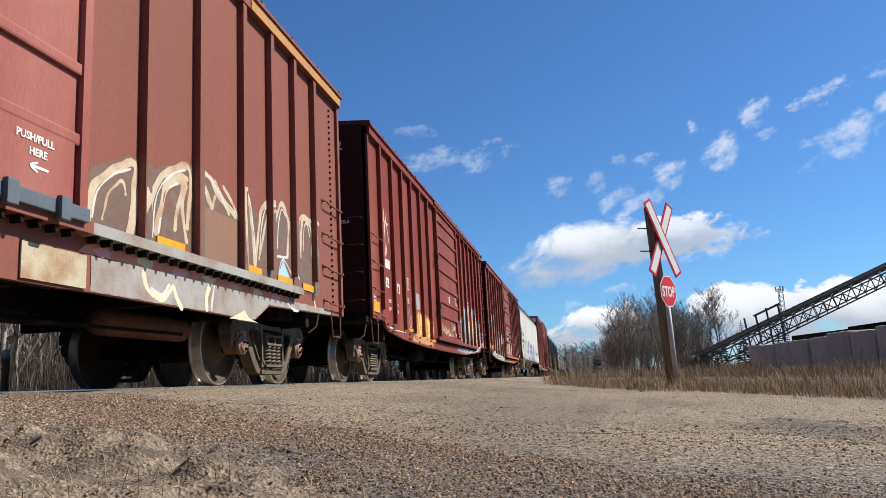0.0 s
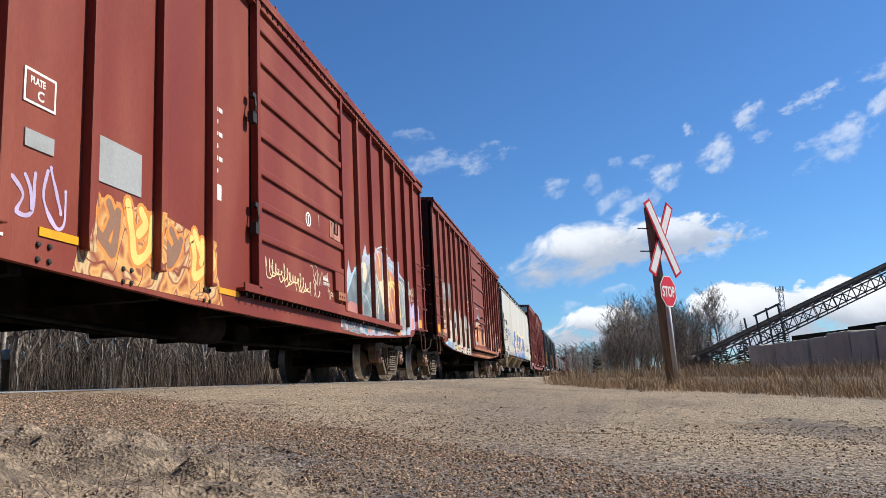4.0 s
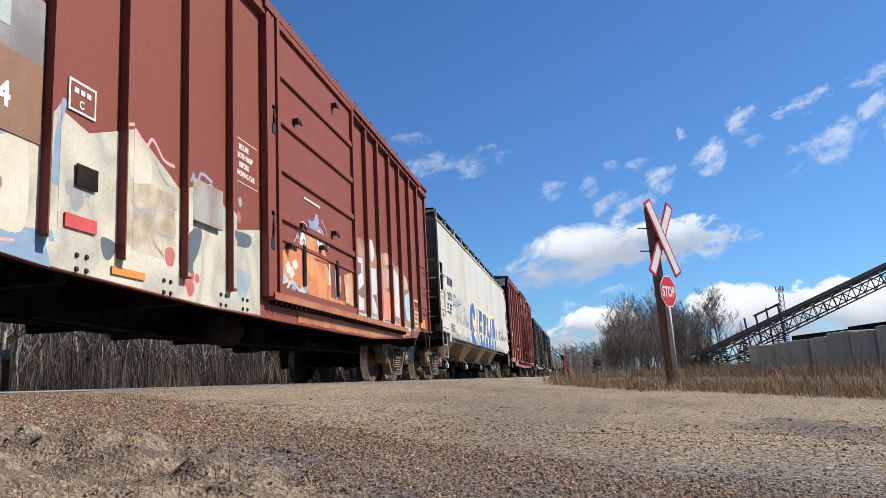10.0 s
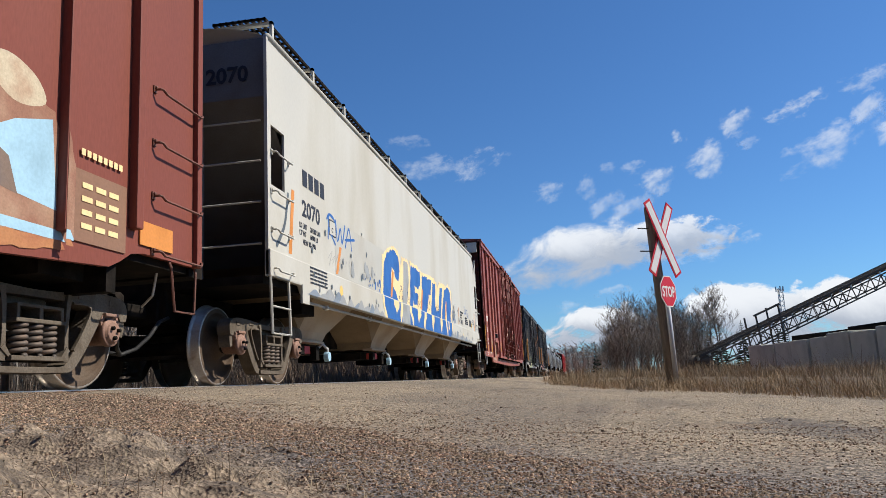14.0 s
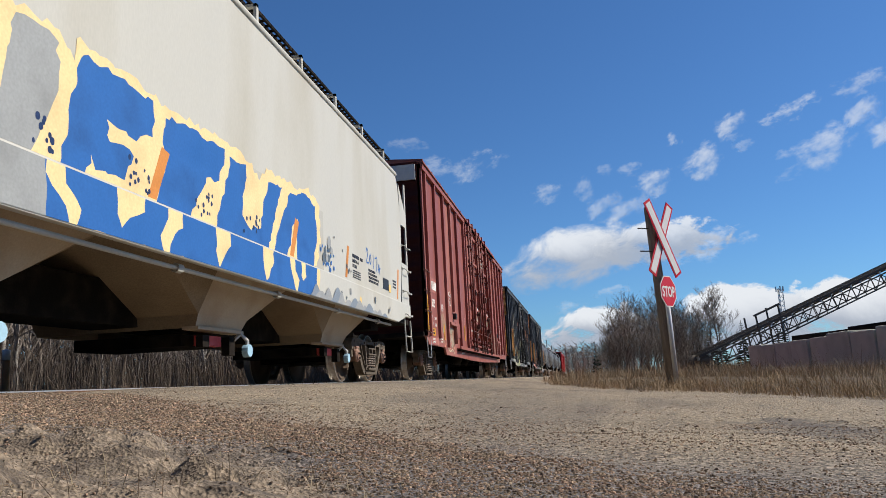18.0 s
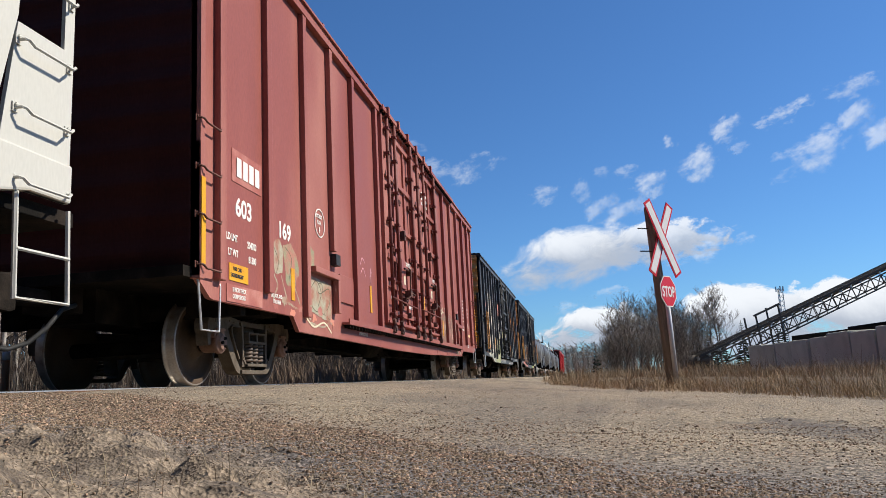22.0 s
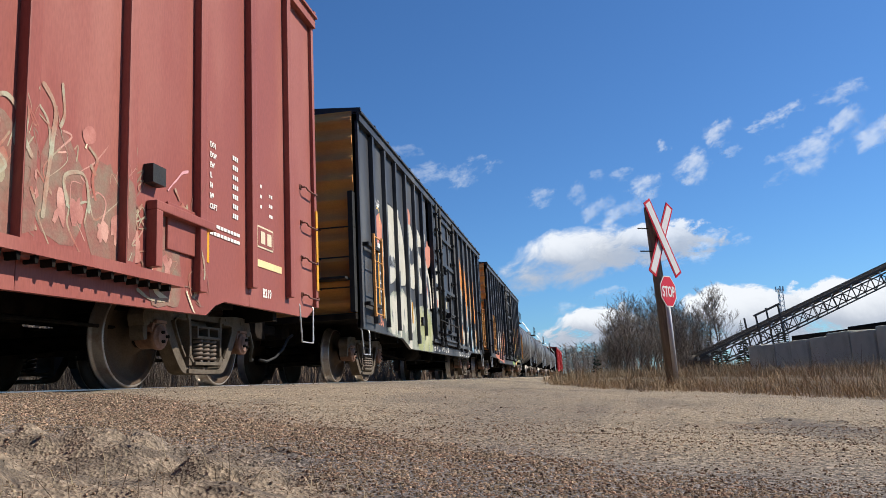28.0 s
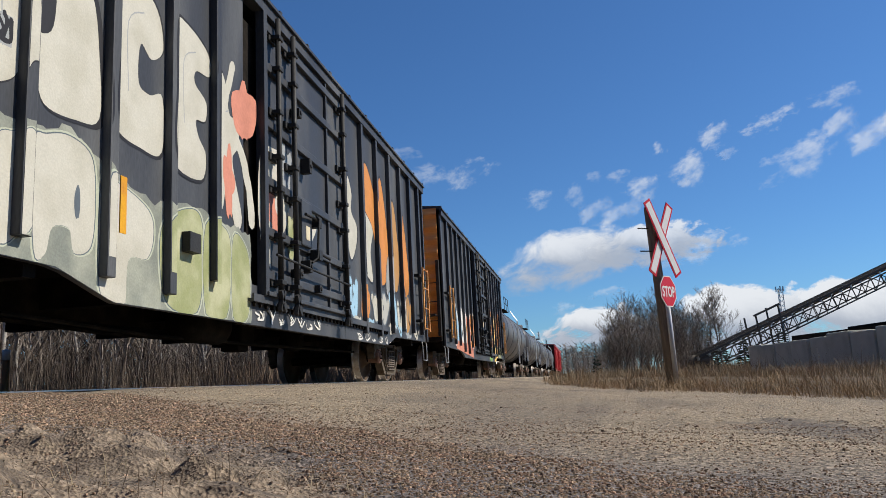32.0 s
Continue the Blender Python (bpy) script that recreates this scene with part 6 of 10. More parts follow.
sa.stroke([(10.55, 0.79), (10.71, 0.76), (10.82, 0.85)], 0.035, P_CHALKY, 0.015)
sa.stroke([(11.59, 0.99), (11.5, 0.83), (11.5, 0.7)], 0.055, P_CREAM, 0.015)
sa.stroke([(11.66, 0.99), (11.61, 0.8), (11.6, 0.7)], 0.03, P_CHALKY, 0.015)
sa.stroke([(13.55, 0.95), (13.71, 0.89), (13.89, 0.88)], 0.03, P_CHALKY, 0.015)
sa.stroke([(14.47, 1.12), (14.53, 0.99)], 0.04, P_CREAM, 0.015)
sa.area([(11.97, 0.65), (12.18, 0.71), (12.33, 0.76), (12.43, 0.69), (12.66, 0.65), (12.31, 0.65)], P_CREAM)
sa.area([(9.6, 0.95), (13.6, 0.95), (13.6, 1.03), (9.7, 1.04)], P_SALMON)
for i in range(7):
    sa.spot(9.9 + i * 0.55, 0.985, 0.12, 0.035, P_CREAM if i % 2 else P_PINK, 0.4, seed=i)
sa.posts = (10.37, 11.27, 12.23, 13.0, 13.75, 14.5)
sa.area([(9.55, 1.14), (9.7, 1.6), (10.2, 1.84), (10.5, 1.8), (11.1, 2.05), (11.5, 1.95), (12.1, 1.75), (12.3, 2.0), (12.8, 1.85), (13.1, 2.05), (13.7, 2.0), (14.3, 2.08), (14.65, 1.6), (14.7, 1.14)], S_A)
sa.stroke([(10.34, 1.57), (10.28, 1.36), (10.23, 1.18)], 0.062, P_CREAMWORN, 0.03)
sa.stroke([(10.6, 1.27), (10.66, 1.5), (10.74, 1.71), (10.95, 1.82), (11.08, 1.82)], 0.062, P_CREAMWORN, 0.03)
sa.stroke([(11.09, 1.8), (11.03, 1.61), (11.11, 1.29)], 0.062, P_CREAMWORN, 0.03)
sa.stroke([(11.39, 1.95), (11.49, 1.83), (11.59, 1.7)], 0.062, P_CREAMWORN, 0.03)
sa.stroke([(11.56, 2), (11.75, 1.86), (12.1, 1.73)], 0.062, P_CREAMWORN, 0.03)
sa.stroke([(12.21, 2.04), (12.4, 2.05), (12.51, 1.73), (12.6, 1.29)], 0.062, P_CREAMWORN, 0.03)
sa.stroke([(12.61, 1.29), (12.72, 1.75), (12.83, 1.99), (13.04, 2.08), (13.16, 2.04)], 0.062, P_CREAMWORN, 0.03)
sa.stroke([(13.14, 1.44), (13.19, 1.86), (13.34, 2.13), (13.5, 2.11), (13.61, 1.9), (13.55, 1.52)], 0.062, P_CREAMWORN, 0.03)
sa.stroke([(14.01, 1.6), (14.07, 2.06), (14.23, 2.13), (14.43, 2), (14.45, 1.68)], 0.062, P_CREAMWORN, 0.03)
sa.stroke([(10.36, 1.57), (10.31, 1.39), (10.27, 1.21)], 0.022, P_CHALKY, 0.012)
sa.stroke([(10.64, 1.28), (10.7, 1.51), (10.78, 1.7), (10.95, 1.79)], 0.022, P_CHALKY, 0.012)
sa.stroke([(12.28, 2.04), (12.44, 2.04), (12.56, 1.71), (12.63, 1.35)], 0.022, P_CHALKY, 0.012)
sa.stroke([(12.73, 1.48), (12.79, 1.77), (12.9, 1.98), (13.07, 2.05)], 0.022, P_CHALKY, 0.012)
sa.stroke([(13.24, 1.58), (13.29, 1.89), (13.39, 2.08), (13.51, 2.03)], 0.022, P_CHALKY, 0.012)
sa.stroke([(14.11, 1.69), (14.15, 1.99), (14.26, 2.08), (14.36, 1.93)], 0.022, P_CHALKY, 0.012)
sa.stroke([(11.66, 2), (11.85, 1.86), (12.1, 1.77)], 0.022, P_CHALKY, 0.012)
sa.stroke([(13.23, 1.48), (13.55, 1.52), (13.56, 1.64)], 0.03, P_CHALKY, 0.004)
sa.area([(13.26, 1.26), (13.42, 1.46), (13.62, 1.27)], P_SKY)
sa.stroke([(13.26, 1.25), (13.42, 1.47), (13.77, 1.26)], 0.02, P_CHALKY, 0.004)
sa.stroke([(10.23, 1.16), (10.31, 1.37), (10.4, 1.54)], 0.05, P_CREAMWORN, 0.02)
sa.stroke([(10.77, 1.74), (10.95, 1.86), (11.11, 1.87)], 0.05, P_CREAMWORN, 0.02)
sa.stroke([(10.9, 1.36), (10.96, 1.59), (11.05, 1.81)], 0.05, P_CREAMWORN, 0.02)
sa.stroke([(12.3, 1.19), (12.23, 1.59), (12.21, 1.99)], 0.045, P_CREAMWORN, 0.02)
sa.stroke([(11.84, 1.98), (12.05, 1.85), (12.16, 1.72)], 0.045, P_CREAMWORN, 0.02)
sa.stroke([(12.71, 1.37), (12.95, 1.92), (13.09, 1.98)], 0.04, P_CREAMWORN, 0.02)
sa.stroke([(13.11, 1.9), (13.14, 1.44)], 0.04, P_CREAMWORN, 0.02)
sa.stroke([(13.83, 2.01), (14.01, 2.09)], 0.04, P_CREAMWORN, 0.02)
sa.stroke([(14.01, 1.73), (13.98, 2.05), (14.17, 2.17), (14.53, 2.11)], 0.04, P_CREAMWORN, 0.02)
sa.stroke([(9.7, 1.19), (9.75, 1.47), (9.98, 1.65), (10.26, 1.77), (10.26, 1.5), (10.2, 1.17)], 0.065, P_CREAMWORN, 0.025)
sa.stroke([(9.86, 1.24), (9.92, 1.44), (10.09, 1.59), (10.15, 1.5)], 0.03, P_CREAMWORN, 0.025)
sa.stroke([(10.49, 1.17), (10.54, 1.61), (10.81, 1.87), (11.12, 1.99), (11.17, 1.77), (11.12, 1.42)], 0.065, P_CREAMWORN, 0.025)
sa.stroke([(10.67, 1.43), (10.79, 1.74), (10.98, 1.86), (11.03, 1.68)], 0.03, P_CREAMWORN, 0.025)
sa.stroke([(11.34, 2.03), (11.61, 1.98), (11.96, 1.73)], 0.055, P_CREAMWORN, 0.025)
sa.stroke([(11.34, 1.63), (11.44, 2)], 0.045, P_CREAMWORN, 0.025)
sa.stroke([(11.57, 1.63), (11.66, 1.83)], 0.045, P_CREAMWORN, 0.025)
sa.stroke([(9.74, 1.23), (9.8, 1.45), (10.01, 1.63), (10.21, 1.72)], 0.018, P_CHALKY, 0.01)
sa.stroke([(10.55, 1.23), (10.6, 1.6), (10.85, 1.85), (11.08, 1.95)], 0.018, P_CHALKY, 0.01)
sa.stroke([(11.45, 2.03), (11.68, 1.94), (11.91, 1.78)], 0.018, P_CHALKY, 0.01)
for y, z in ((10.6, 1.16), (12.3, 1.17), (13.22, 1.17), (14.05, 1.17)):
    plate("reflector", car_a, PX + 0.012, y, y + 0.46, z, z + 0.09, M_PLACARD, "orange-yellow reflective strip")
plate("patch_plate", car_a, PX + 0.014, 11.40, 12.12, 1.10, 1.68, P_BROWN, "brown welded repair plate")
for k in range(7):
    sa.spot(11.5 + 0.55 * ((k * 0.618) % 1), 1.2 + 0.4 * ((k * 0.37) % 1), 0.05, 0.05, M_RED_A if k % 2 else P_CREAM, 0.5, seed=k + 40)
end_irons(car_a, 15.65, 4.3)
s = Shape()
for k in range(34):
    s.lathe([(0.0, 0.028), (0.016, 0.024), (0.02, 0.0)], 7, centre=(PX, 15.27, 1.12 + k * 0.088))
tagged(part("bolt_row", s, M_UNDER, car_a, "row of dark bolts"), kind="stuff")
plate("header_strip", car_a, RX + 0.014, 12.35, 15.6, 4.19, 4.325, P_OCHRE, "ochre painted strip under the roof")
s = Shape()
s.lathe([(0.0, 11.1), (0.1, 11.12), (0.13, 11.2), (0.13, 12.65), (0.1, 12.73), (0.0, 12.75)], 18, centre=(0.62, 0, 0.62), axis="y")
part("reservoir", s, M_GRIP, car_a, "dull red-brown air reservoir", smooth=True)

# B: oxide-red car
car_b = boxcar("boxcar", "oxide-red ribbed steel boxcar with multicoloured graffiti", 12.45, 15.65, 4.5, SILL50, FRONT50, REAR50, (6.25, 9.45), M_RED_B, rib_foot=0.2)
CARS.append((car_b, 12.45))
d = corrugated_door(car_b, 6.25, 9.45, 1.0, 4.42, M_RED_B, (1.6, 1.97, 2.36, 2.8, 3.25, 3.7, 4.1))
plate("patch", car_b, PX + 0.052, 8.82, 9.28, 2.04, 2.29, M_FADED_B, "rubbed pale patch round the door handle")
s = Shape()
s.tube([(PX + 0.05, 8.94, 2.30), (PX + 0.11, 8.90, 2.27), (PX + 0.11, 8.89, 2.09), (PX + 0.11, 9.0, 2.09), (PX + 0.11, 9.01, 2.26), (PX + 0.05, 8.96, 2.30)], 0.011, 6)
part("door_handle", s, M_BLACKIRON, car_b, "black iron hanging door handle")
s = Shape()
s.box(PX + 0.04, PX + 0.095, 8.92, 9.32, 1.28, 1.55)
part("lock_box", bevel_mesh(s, "lock_box", [M_RED_B], 0.012), None, car_b)
s = Shape()
s.box(PX + 0.04, PX + 0.115, 8.99, 9.33, 1.15, 1.27)
for q in (9.05, 9.15, 9.26):
    s.box(PX + 0.115, PX + 0.125, q - 0.012, q + 0.012, 1.19, 1.215)
part("lock_bracket", s, M_RUSTED, car_b, "rusty lock bracket with bolts")
hasp(car_b, 6.2, 1.6, 0.3)
hasp(car_b, 6.15, 2.85, 0.3)
door_track(car_b, 5.9, 13.0, 0.98, M_RED_B)
door_track(car_b, 6.0, 14.9, 4.44, M_RED_B, depth=0.12)
end_irons(car_b, 15.65, 4.5)
plate("placard", car_b, PX + 0.004, 0.12, 0.61, 1.18, 1.37, M_PLACARD, "worn orange-yellow placard")
sign_text("SAFETY", PX + 0.005, 0.2, 1.43, 0.055, car_b)
sign_text("FIRST", PX + 0.005, 0.25, 1.35, 0.05, car_b)
sign_text("62", PX + 0.005, 1.11, 1.72, 0.19, car_b)
sign_text("212", PX + 0.005, 1.86, 1.70, 0.19, car_b)
sign_text("LD LMT", PX + 0.005, 1.28, 1.44, 0.06, car_b, squeeze=0.8)
sign_text("LT WT", PX + 0.005, 1.29, 1.29, 0.06, car_b, squeeze=0.8)
sign_text("203200", PX + 0.005, 1.88, 1.42, 0.055, car_b, squeeze=0.8)
sign_text("64800", PX + 0.005, 1.93, 1.29, 0.055, car_b, squeeze=0.8)
bars(car_b, PX + 0.004, 0.88, 2.08, 0.17, 4, 0.12, 0.035)
for k in range(6):
    bars(car_b, PX + 0.004, 5.32, 2.75 - k * 0.13, 0.045, 3 - k % 2, 0.07, 0.02)
bars(car_b, PX + 0.004, 5.38, 1.82, 0.16, 1, 0.17, 0.0)
plate("data_frame", car_b, PX + 0.003, 2.75, 3.06, 1.86, 2.1, M_LETTER)
plate("data_panel", car_b, PX + 0.006, 2.77, 3.04, 1.88, 2.08, M_RED_B)
sign_text("PLATE", PX + 0.013, 2.8, 2.0, 0.05, car_b, squeeze=0.75)
sign_text("C", PX + 0.013, 2.87, 1.9, 0.07, car_b)
plate("patch", car_b, PX + 0.004, 3.5, 4.12, 1.52, 1.88, P_GREY, "light grey paint patch")
plate("patch", car_b, PX + 0.004, 2.78, 3.06, 1.56, 1.68, P_GREY)
sb = Spray(car_b, POSTS50, foot=0.95, sill=SILL50)
for p in ([(0.95, 3.1), (1.1, 2.75), (1.35, 3.15)], [(1.15, 3.2), (1.2, 2.35)], [(1.05, 2.5), (1.2, 2.3), (1.35, 2.6)], [(0.9, 3.0), (1.45, 2.95)], [(1.3, 3.0), (1.5, 2.6)]):
    sb.stroke(p, 0.025, M_LETTER)
sb.area([(3.3, 0.8), (5.6, 0.76), (5.5, 1.0), (5.3, 1.35), (4.5, 1.45), (3.5, 1.4)], S_BW)
sb.word("dbre", 3.45, 5.3, 0.98, 1.4, [P_BROWN, P_YELLOW], P_ORANGE, w=0.08, border=0.03)
sb.word("vl", 2.66, 3.25, 1.05, 1.42, [P_LILAC], None, w=0.03)
plate("reflector", car_b, PX + 0.004, 2.95, 3.35, 0.99, 1.05, M_PLACARD)
plate("reflector", car_b, PX + 0.004, 5.5, 5.95, 0.88, 0.94, M_PLACARD)
for y, z in ((1.1, 0.92), (1.5, 0.9), (2.95, 0.83), (3.9, 0.8), (5.2, 0.78)):
    rivets(car_b, y, z)
bars(car_b, PX + 0.004, 1.28, 0.95, 0.03, 3, 0.07, 0.02)
bars(car_b, PX + 0.004, 1.75, 0.93, 0.02, 12, 0.06, 0.015)
sb.x = PX + 0.051
sb.posts = ()
for y0, n, h, m in ((6.5, 36, 0.17, P_CREAM), (6.6, 24, 0.12, P_PEACH)):
    loops = [(y0 + k * 0.054 + 0.06 * math.cos(k * 1.9), 1.30 - 0.004 * k + h * math.sin(k * 1.9) * (0.6 + 0.4 * math.sin(k * 0.7))) for k in range(n)]
    sb.stroke([(a, min(b, 1.4)) for a, b in loops], 0.016, m)
for pts, w in (([(8.0, 1.5), (8.06, 1.51), (8.11, 1.44), (8.14, 1.34), (8.21, 1.29), (8.25, 1.37), (8.27, 1.46), (8.22, 1.52), (8.17, 1.53)], 0.016), ([(8.08, 1.28), (8.14, 1.37), (8.21, 1.45)], 0.018), ([(8.1, 1.4), (8.17, 1.33), (8.27, 1.27)], 0.018),
               ([(8.25, 1.29), (8.28, 1.41), (8.31, 1.43), (8.34, 1.28), (8.37, 1.41), (8.4, 1.29)], 0.016), ([(8.4, 1.41), (8.44, 1.48), (8.5, 1.43), (8.64, 1.45)], 0.022), ([(8.67, 1.49), (8.7, 1.27)], 0.022), ([(8.72, 1.4), (8.74, 1.33)], 0.018),
               ([(8.68, 1.24), (8.76, 1.25), (8.77, 1.14)], 0.022), ([(8.72, 1.25), (8.73, 1.13)], 0.018), ([(8.8, 1.13), (8.81, 1.23), (8.88, 1.22)], 0.02), ([(8.8, 1.2), (8.9, 1.19)], 0.016)):
    sb.stroke(pts, w, P_CREAMWORN, 0.005)
sb.stroke([(8.35, 2.26), (8.37, 2.1)], 0.014, P_CREAM)
sign_text("CLOSE DOOR", PX + 0.0525, 8.49, 1.315, 0.042, car_b, squeeze=0.75)
bars(car_b, PX + 0.0525, 8.5, 1.375, 0.05, 4, 0.035, 0.012)
s = Shape()
s.lathe([(0.075, PX + 0.051), (0.075, PX + 0.054), (0.10, PX + 0.054), (0.10, PX + 0.051)], 28, centre=(0, 7.95, 2.12))
s.box(PX + 0.051, PX + 0.054, 7.93, 7.97, 2.06, 2.18)
part("round_mark", s, M_LETTER, car_b, "white ring mark with a bar")
sb.x, sb.posts = PX, POSTS50
# the big piece behind the door
peaks = [(9.4, 0.8), (9.42, 1.3), (9.52, 1.45), (9.7, 1.5), (9.86, 1.86), (9.98, 1.66), (10.2, 1.79), (10.45, 1.95), (10.62, 2.0), (10.85, 2.3), (10.95, 2.1), (11.2, 2.18), (11.44, 2.52), (11.56, 2.3), (11.85, 2.38), (12.1, 2.3), (12.28, 2.55), (12.42, 2.3), (12.7, 2.27),
         (13.08, 2.3), (13.2, 2.12), (13.7, 2.02), (13.94, 1.98), (14.1, 1.6), (14.12, 0.92), (12.9, 0.84), (10.8, 0.74)]
sb.area(ragged(peaks, 0.012, 4), S_BT)
mural = [
    (S_B, [(9.5, 0.98), (9.75, 1.35), (10.15, 1.7), (10.5, 1.85), (11.0, 1.95), (11.3, 2.05), (11.55, 1.7), (11.6, 1.1), (10.9, 0.95)]),
    (S_BR, [(9.72, 1.0), (9.86, 1.22), (10.25, 1.2), (10.5, 1.12), (10.42, 0.98)]),
    (P_CREAM, [(10.5, 1.75), (10.56, 1.9), (10.82, 1.97), (10.9, 1.8), (10.8, 1.62), (10.64, 1.66)]),
    (S_B, [(11.2, 1.1), (11.3, 1.6), (11.24, 2.1), (11.5, 2.05), (11.9, 1.6), (12.1, 1.3), (12.0, 1.02)]),
    (S_BR, [(11.45, 2.1), (11.7, 2.32), (11.92, 2.32), (11.9, 1.8), (11.68, 1.66)]),
    (P_CREAM, [(11.7, 1.66), (11.95, 1.72), (12.0, 1.2), (11.9, 1.3)]),
    (S_BR, [(12.05, 1.1), (12.08, 1.9), (12.5, 2.05), (12.95, 1.85), (13.0, 1.0), (12.6, 0.95)]),
    (S_B, [(13.0, 1.0), (13.05, 1.95), (13.4, 2.02), (13.85, 1.9), (14.02, 1.3), (13.95, 1.05)]),
]
for m, poly in mural:
    sb.put([([rounded(poly)], m)])
for pts, w, m in (([(9.42, 1.0), (9.75, 1.35), (10.2, 1.78)], 0.05, P_SKY), ([(11.26, 2.1), (11.5, 1.65), (11.48, 1.3), (11.36, 1.12)], 0.1, P_CHALKY), ([(10.4, 1.5), (10.75, 1.45), (11.0, 1.15)], 0.04, P_TEAL), ([(10.5, 1.45), (10.9, 1.35), (11.15, 1.1)], 0.02, P_CHALKY),
                  ([(12.1, 2.0), (12.35, 1.5), (12.68, 0.98)], 0.09, P_ORANGE), ([(12.3, 1.75), (12.5, 1.8), (12.8, 1.72), (12.95, 1.4), (13.02, 1.0)], 0.08, P_YELLOW), ([(12.6, 1.98), (12.5, 1.7), (12.4, 1.55)], 0.06, P_YELLOW), ([(11.62, 2.15), (11.78, 2.0), (11.8, 1.85)], 0.05, P_ORANGE),
                  ([(13.1, 1.9), (13.5, 1.95), (13.8, 1.7), (13.95, 1.2)], 0.035, P_CHALKY), ([(13.15, 1.6), (13.4, 1.75), (13.6, 1.5), (13.7, 1.1)], 0.02, P_CHALKY), ([(13.3, 1.3), (13.5, 1.5), (13.55, 1.1)], 0.03, P_DARKGREY), ([(9.6, 1.55), (9.75, 1.62), (9.7, 1.45), (9.62, 1.35)], 0.035, P_CHALKY),
                  ([(10.5, 1.98), (10.85, 2.1), (11.2, 2.1), (11.44, 2.25), (11.8, 2.3)], 0.03, P_SKY), ([(12.3, 2.35), (12.4, 2.2), (13.05, 2.15)], 0.03, P_SKY)):
    sb.stroke(pts, w, m)
sb.area(rounded([(13.06, 1.9), (13.35, 1.99), (13.61, 1.86), (13.69, 1.58), (13.68, 1.28), (13.2, 1.2), (13.11, 1.57)]), S_B)
sb.stroke([(11.25, 2.09), (11.42, 1.94), (11.7, 1.65), (11.95, 1.21)], 0.022, P_DARKGREY, 0.008)
sb.stroke([(11.26, 2.23), (11.33, 2.05), (11.56, 1.81), (11.75, 1.6)], 0.05, P_CHALKY, 0.008)
sb.stroke([(11.28, 1.72), (11.5, 1.72), (11.65, 1.51), (11.58, 1.18)], 0.045, P_CREAM, 0.008)
sb.stroke([(11.24, 1.67), (11.35, 1.46), (11.29, 1.2)], 0.02, P_DARKGREY, 0.008)
sb.stroke([(11.11, 1.69), (11.25, 1.54), (11.3, 1.34), (11.27, 1.14)], 0.03, P_SLATE, 0.008)
sb.stroke([(10.97, 1.64), (11.12, 1.51), (11.19, 1.26), (11.15, 1.06)], 0.03, P_CHALKY, 0.008)
sb.stroke([(12.15, 1.97), (12.39, 1.71), (12.7, 1.27)], 0.075, P_ORANGE, 0.008)
sb.stroke([(12.18, 1.95), (12.44, 1.66), (12.65, 1.3)], 0.05, P_YELLOW, 0.008)
sb.stroke([(12.39, 2.05), (12.73, 1.88), (12.82, 1.4)], 0.05, P_ORANGE, 0.008)
sb.stroke([(12.39, 1.75), (12.62, 1.85), (12.92, 1.81), (13, 1.51), (12.91, 1.17)], 0.05, P_YELLOW, 0.008)
sb.stroke([(12.32, 1.86), (12.5, 1.57), (12.62, 1.36)], 0.02, P_RED, 0.008)
sb.stroke([(11.64, 2.25), (11.76, 2.16), (11.8, 2.05)], 0.06, P_YELLOW, 0.008)
sb.stroke([(11.54, 2.13), (11.61, 1.98), (11.69, 1.83)], 0.03, P_PINK, 0.008)
sb.stroke([(12.08, 2.02), (12.15, 1.8), (12.45, 1.48)], 0.02, P_DARKGREY, 0.008)
sb.stroke([(12.56, 2.32), (12.72, 2.16), (12.81, 2.01)], 0.02, P_DARKGREY, 0.008)
sb.stroke([(13.1, 1.92), (13.43, 1.92), (13.63, 1.65), (13.66, 1.3)], 0.035, P_CHALKY, 0.008)
sb.stroke([(13.17, 1.81), (13.37, 1.71), (13.48, 1.42), (13.44, 1.24)], 0.02, P_CHALKY, 0.008)
sb.stroke([(13.05, 1.97), (13.07, 1.56), (13.22, 1.22)], 0.02, P_DARKGREY, 0.008)
sb.stroke([(12.14, 2.19), (12.36, 2.28), (12.59, 2.3), (12.72, 2.16)], 0.03, P_PALESKY, 0.008)
sb.stroke([(12.99, 2.12), (13.2, 2.2), (13.35, 2.05)], 0.03, P_PALESKY, 0.008)
sb.stroke([(11.25, 2.21), (11.43, 2.24), (11.64, 2.34), (11.97, 2.42), (12.08, 2.38)], 0.03, P_PALESKY, 0.008)
sb.stroke([(13.88, 1.95), (14.02, 1.81), (13.93, 1.5)], 0.03, P_STEELBLUE, 0.008)
sb.stroke([(14.15, 1.5), (14.29, 1.32), (14.54, 1.62)], 0.03, P_LILAC, 0.008)
sb.stroke([(14.25, 1.87), (14.39, 1.72), (14.3, 1.68), (14.58, 1.94), (14.51, 1.7)], 0.012, P_CREAM, 0.008)
sb.stroke([(14.15, 1.63), (14.7, 1.69)], 0.012, P_CREAM, 0.008)
sb.area(rounded([(11.71, 1.71), (11.88, 1.78), (12.11, 1.78), (12.13, 1.26), (11.98, 1.32)]), P_CREAM)
for k in range(12):
    sb.spot(10.45 + 0.16 * k, 0.87 + 0.03 * math.sin(k * 1.9) - (0.02 if k < 4 else 0), 0.09, 0.05, (P_CHALKY, P_DARKGREY, P_TEAL, P_SALMON, P_CHALKY)[k % 5], 0.45, seed=k)
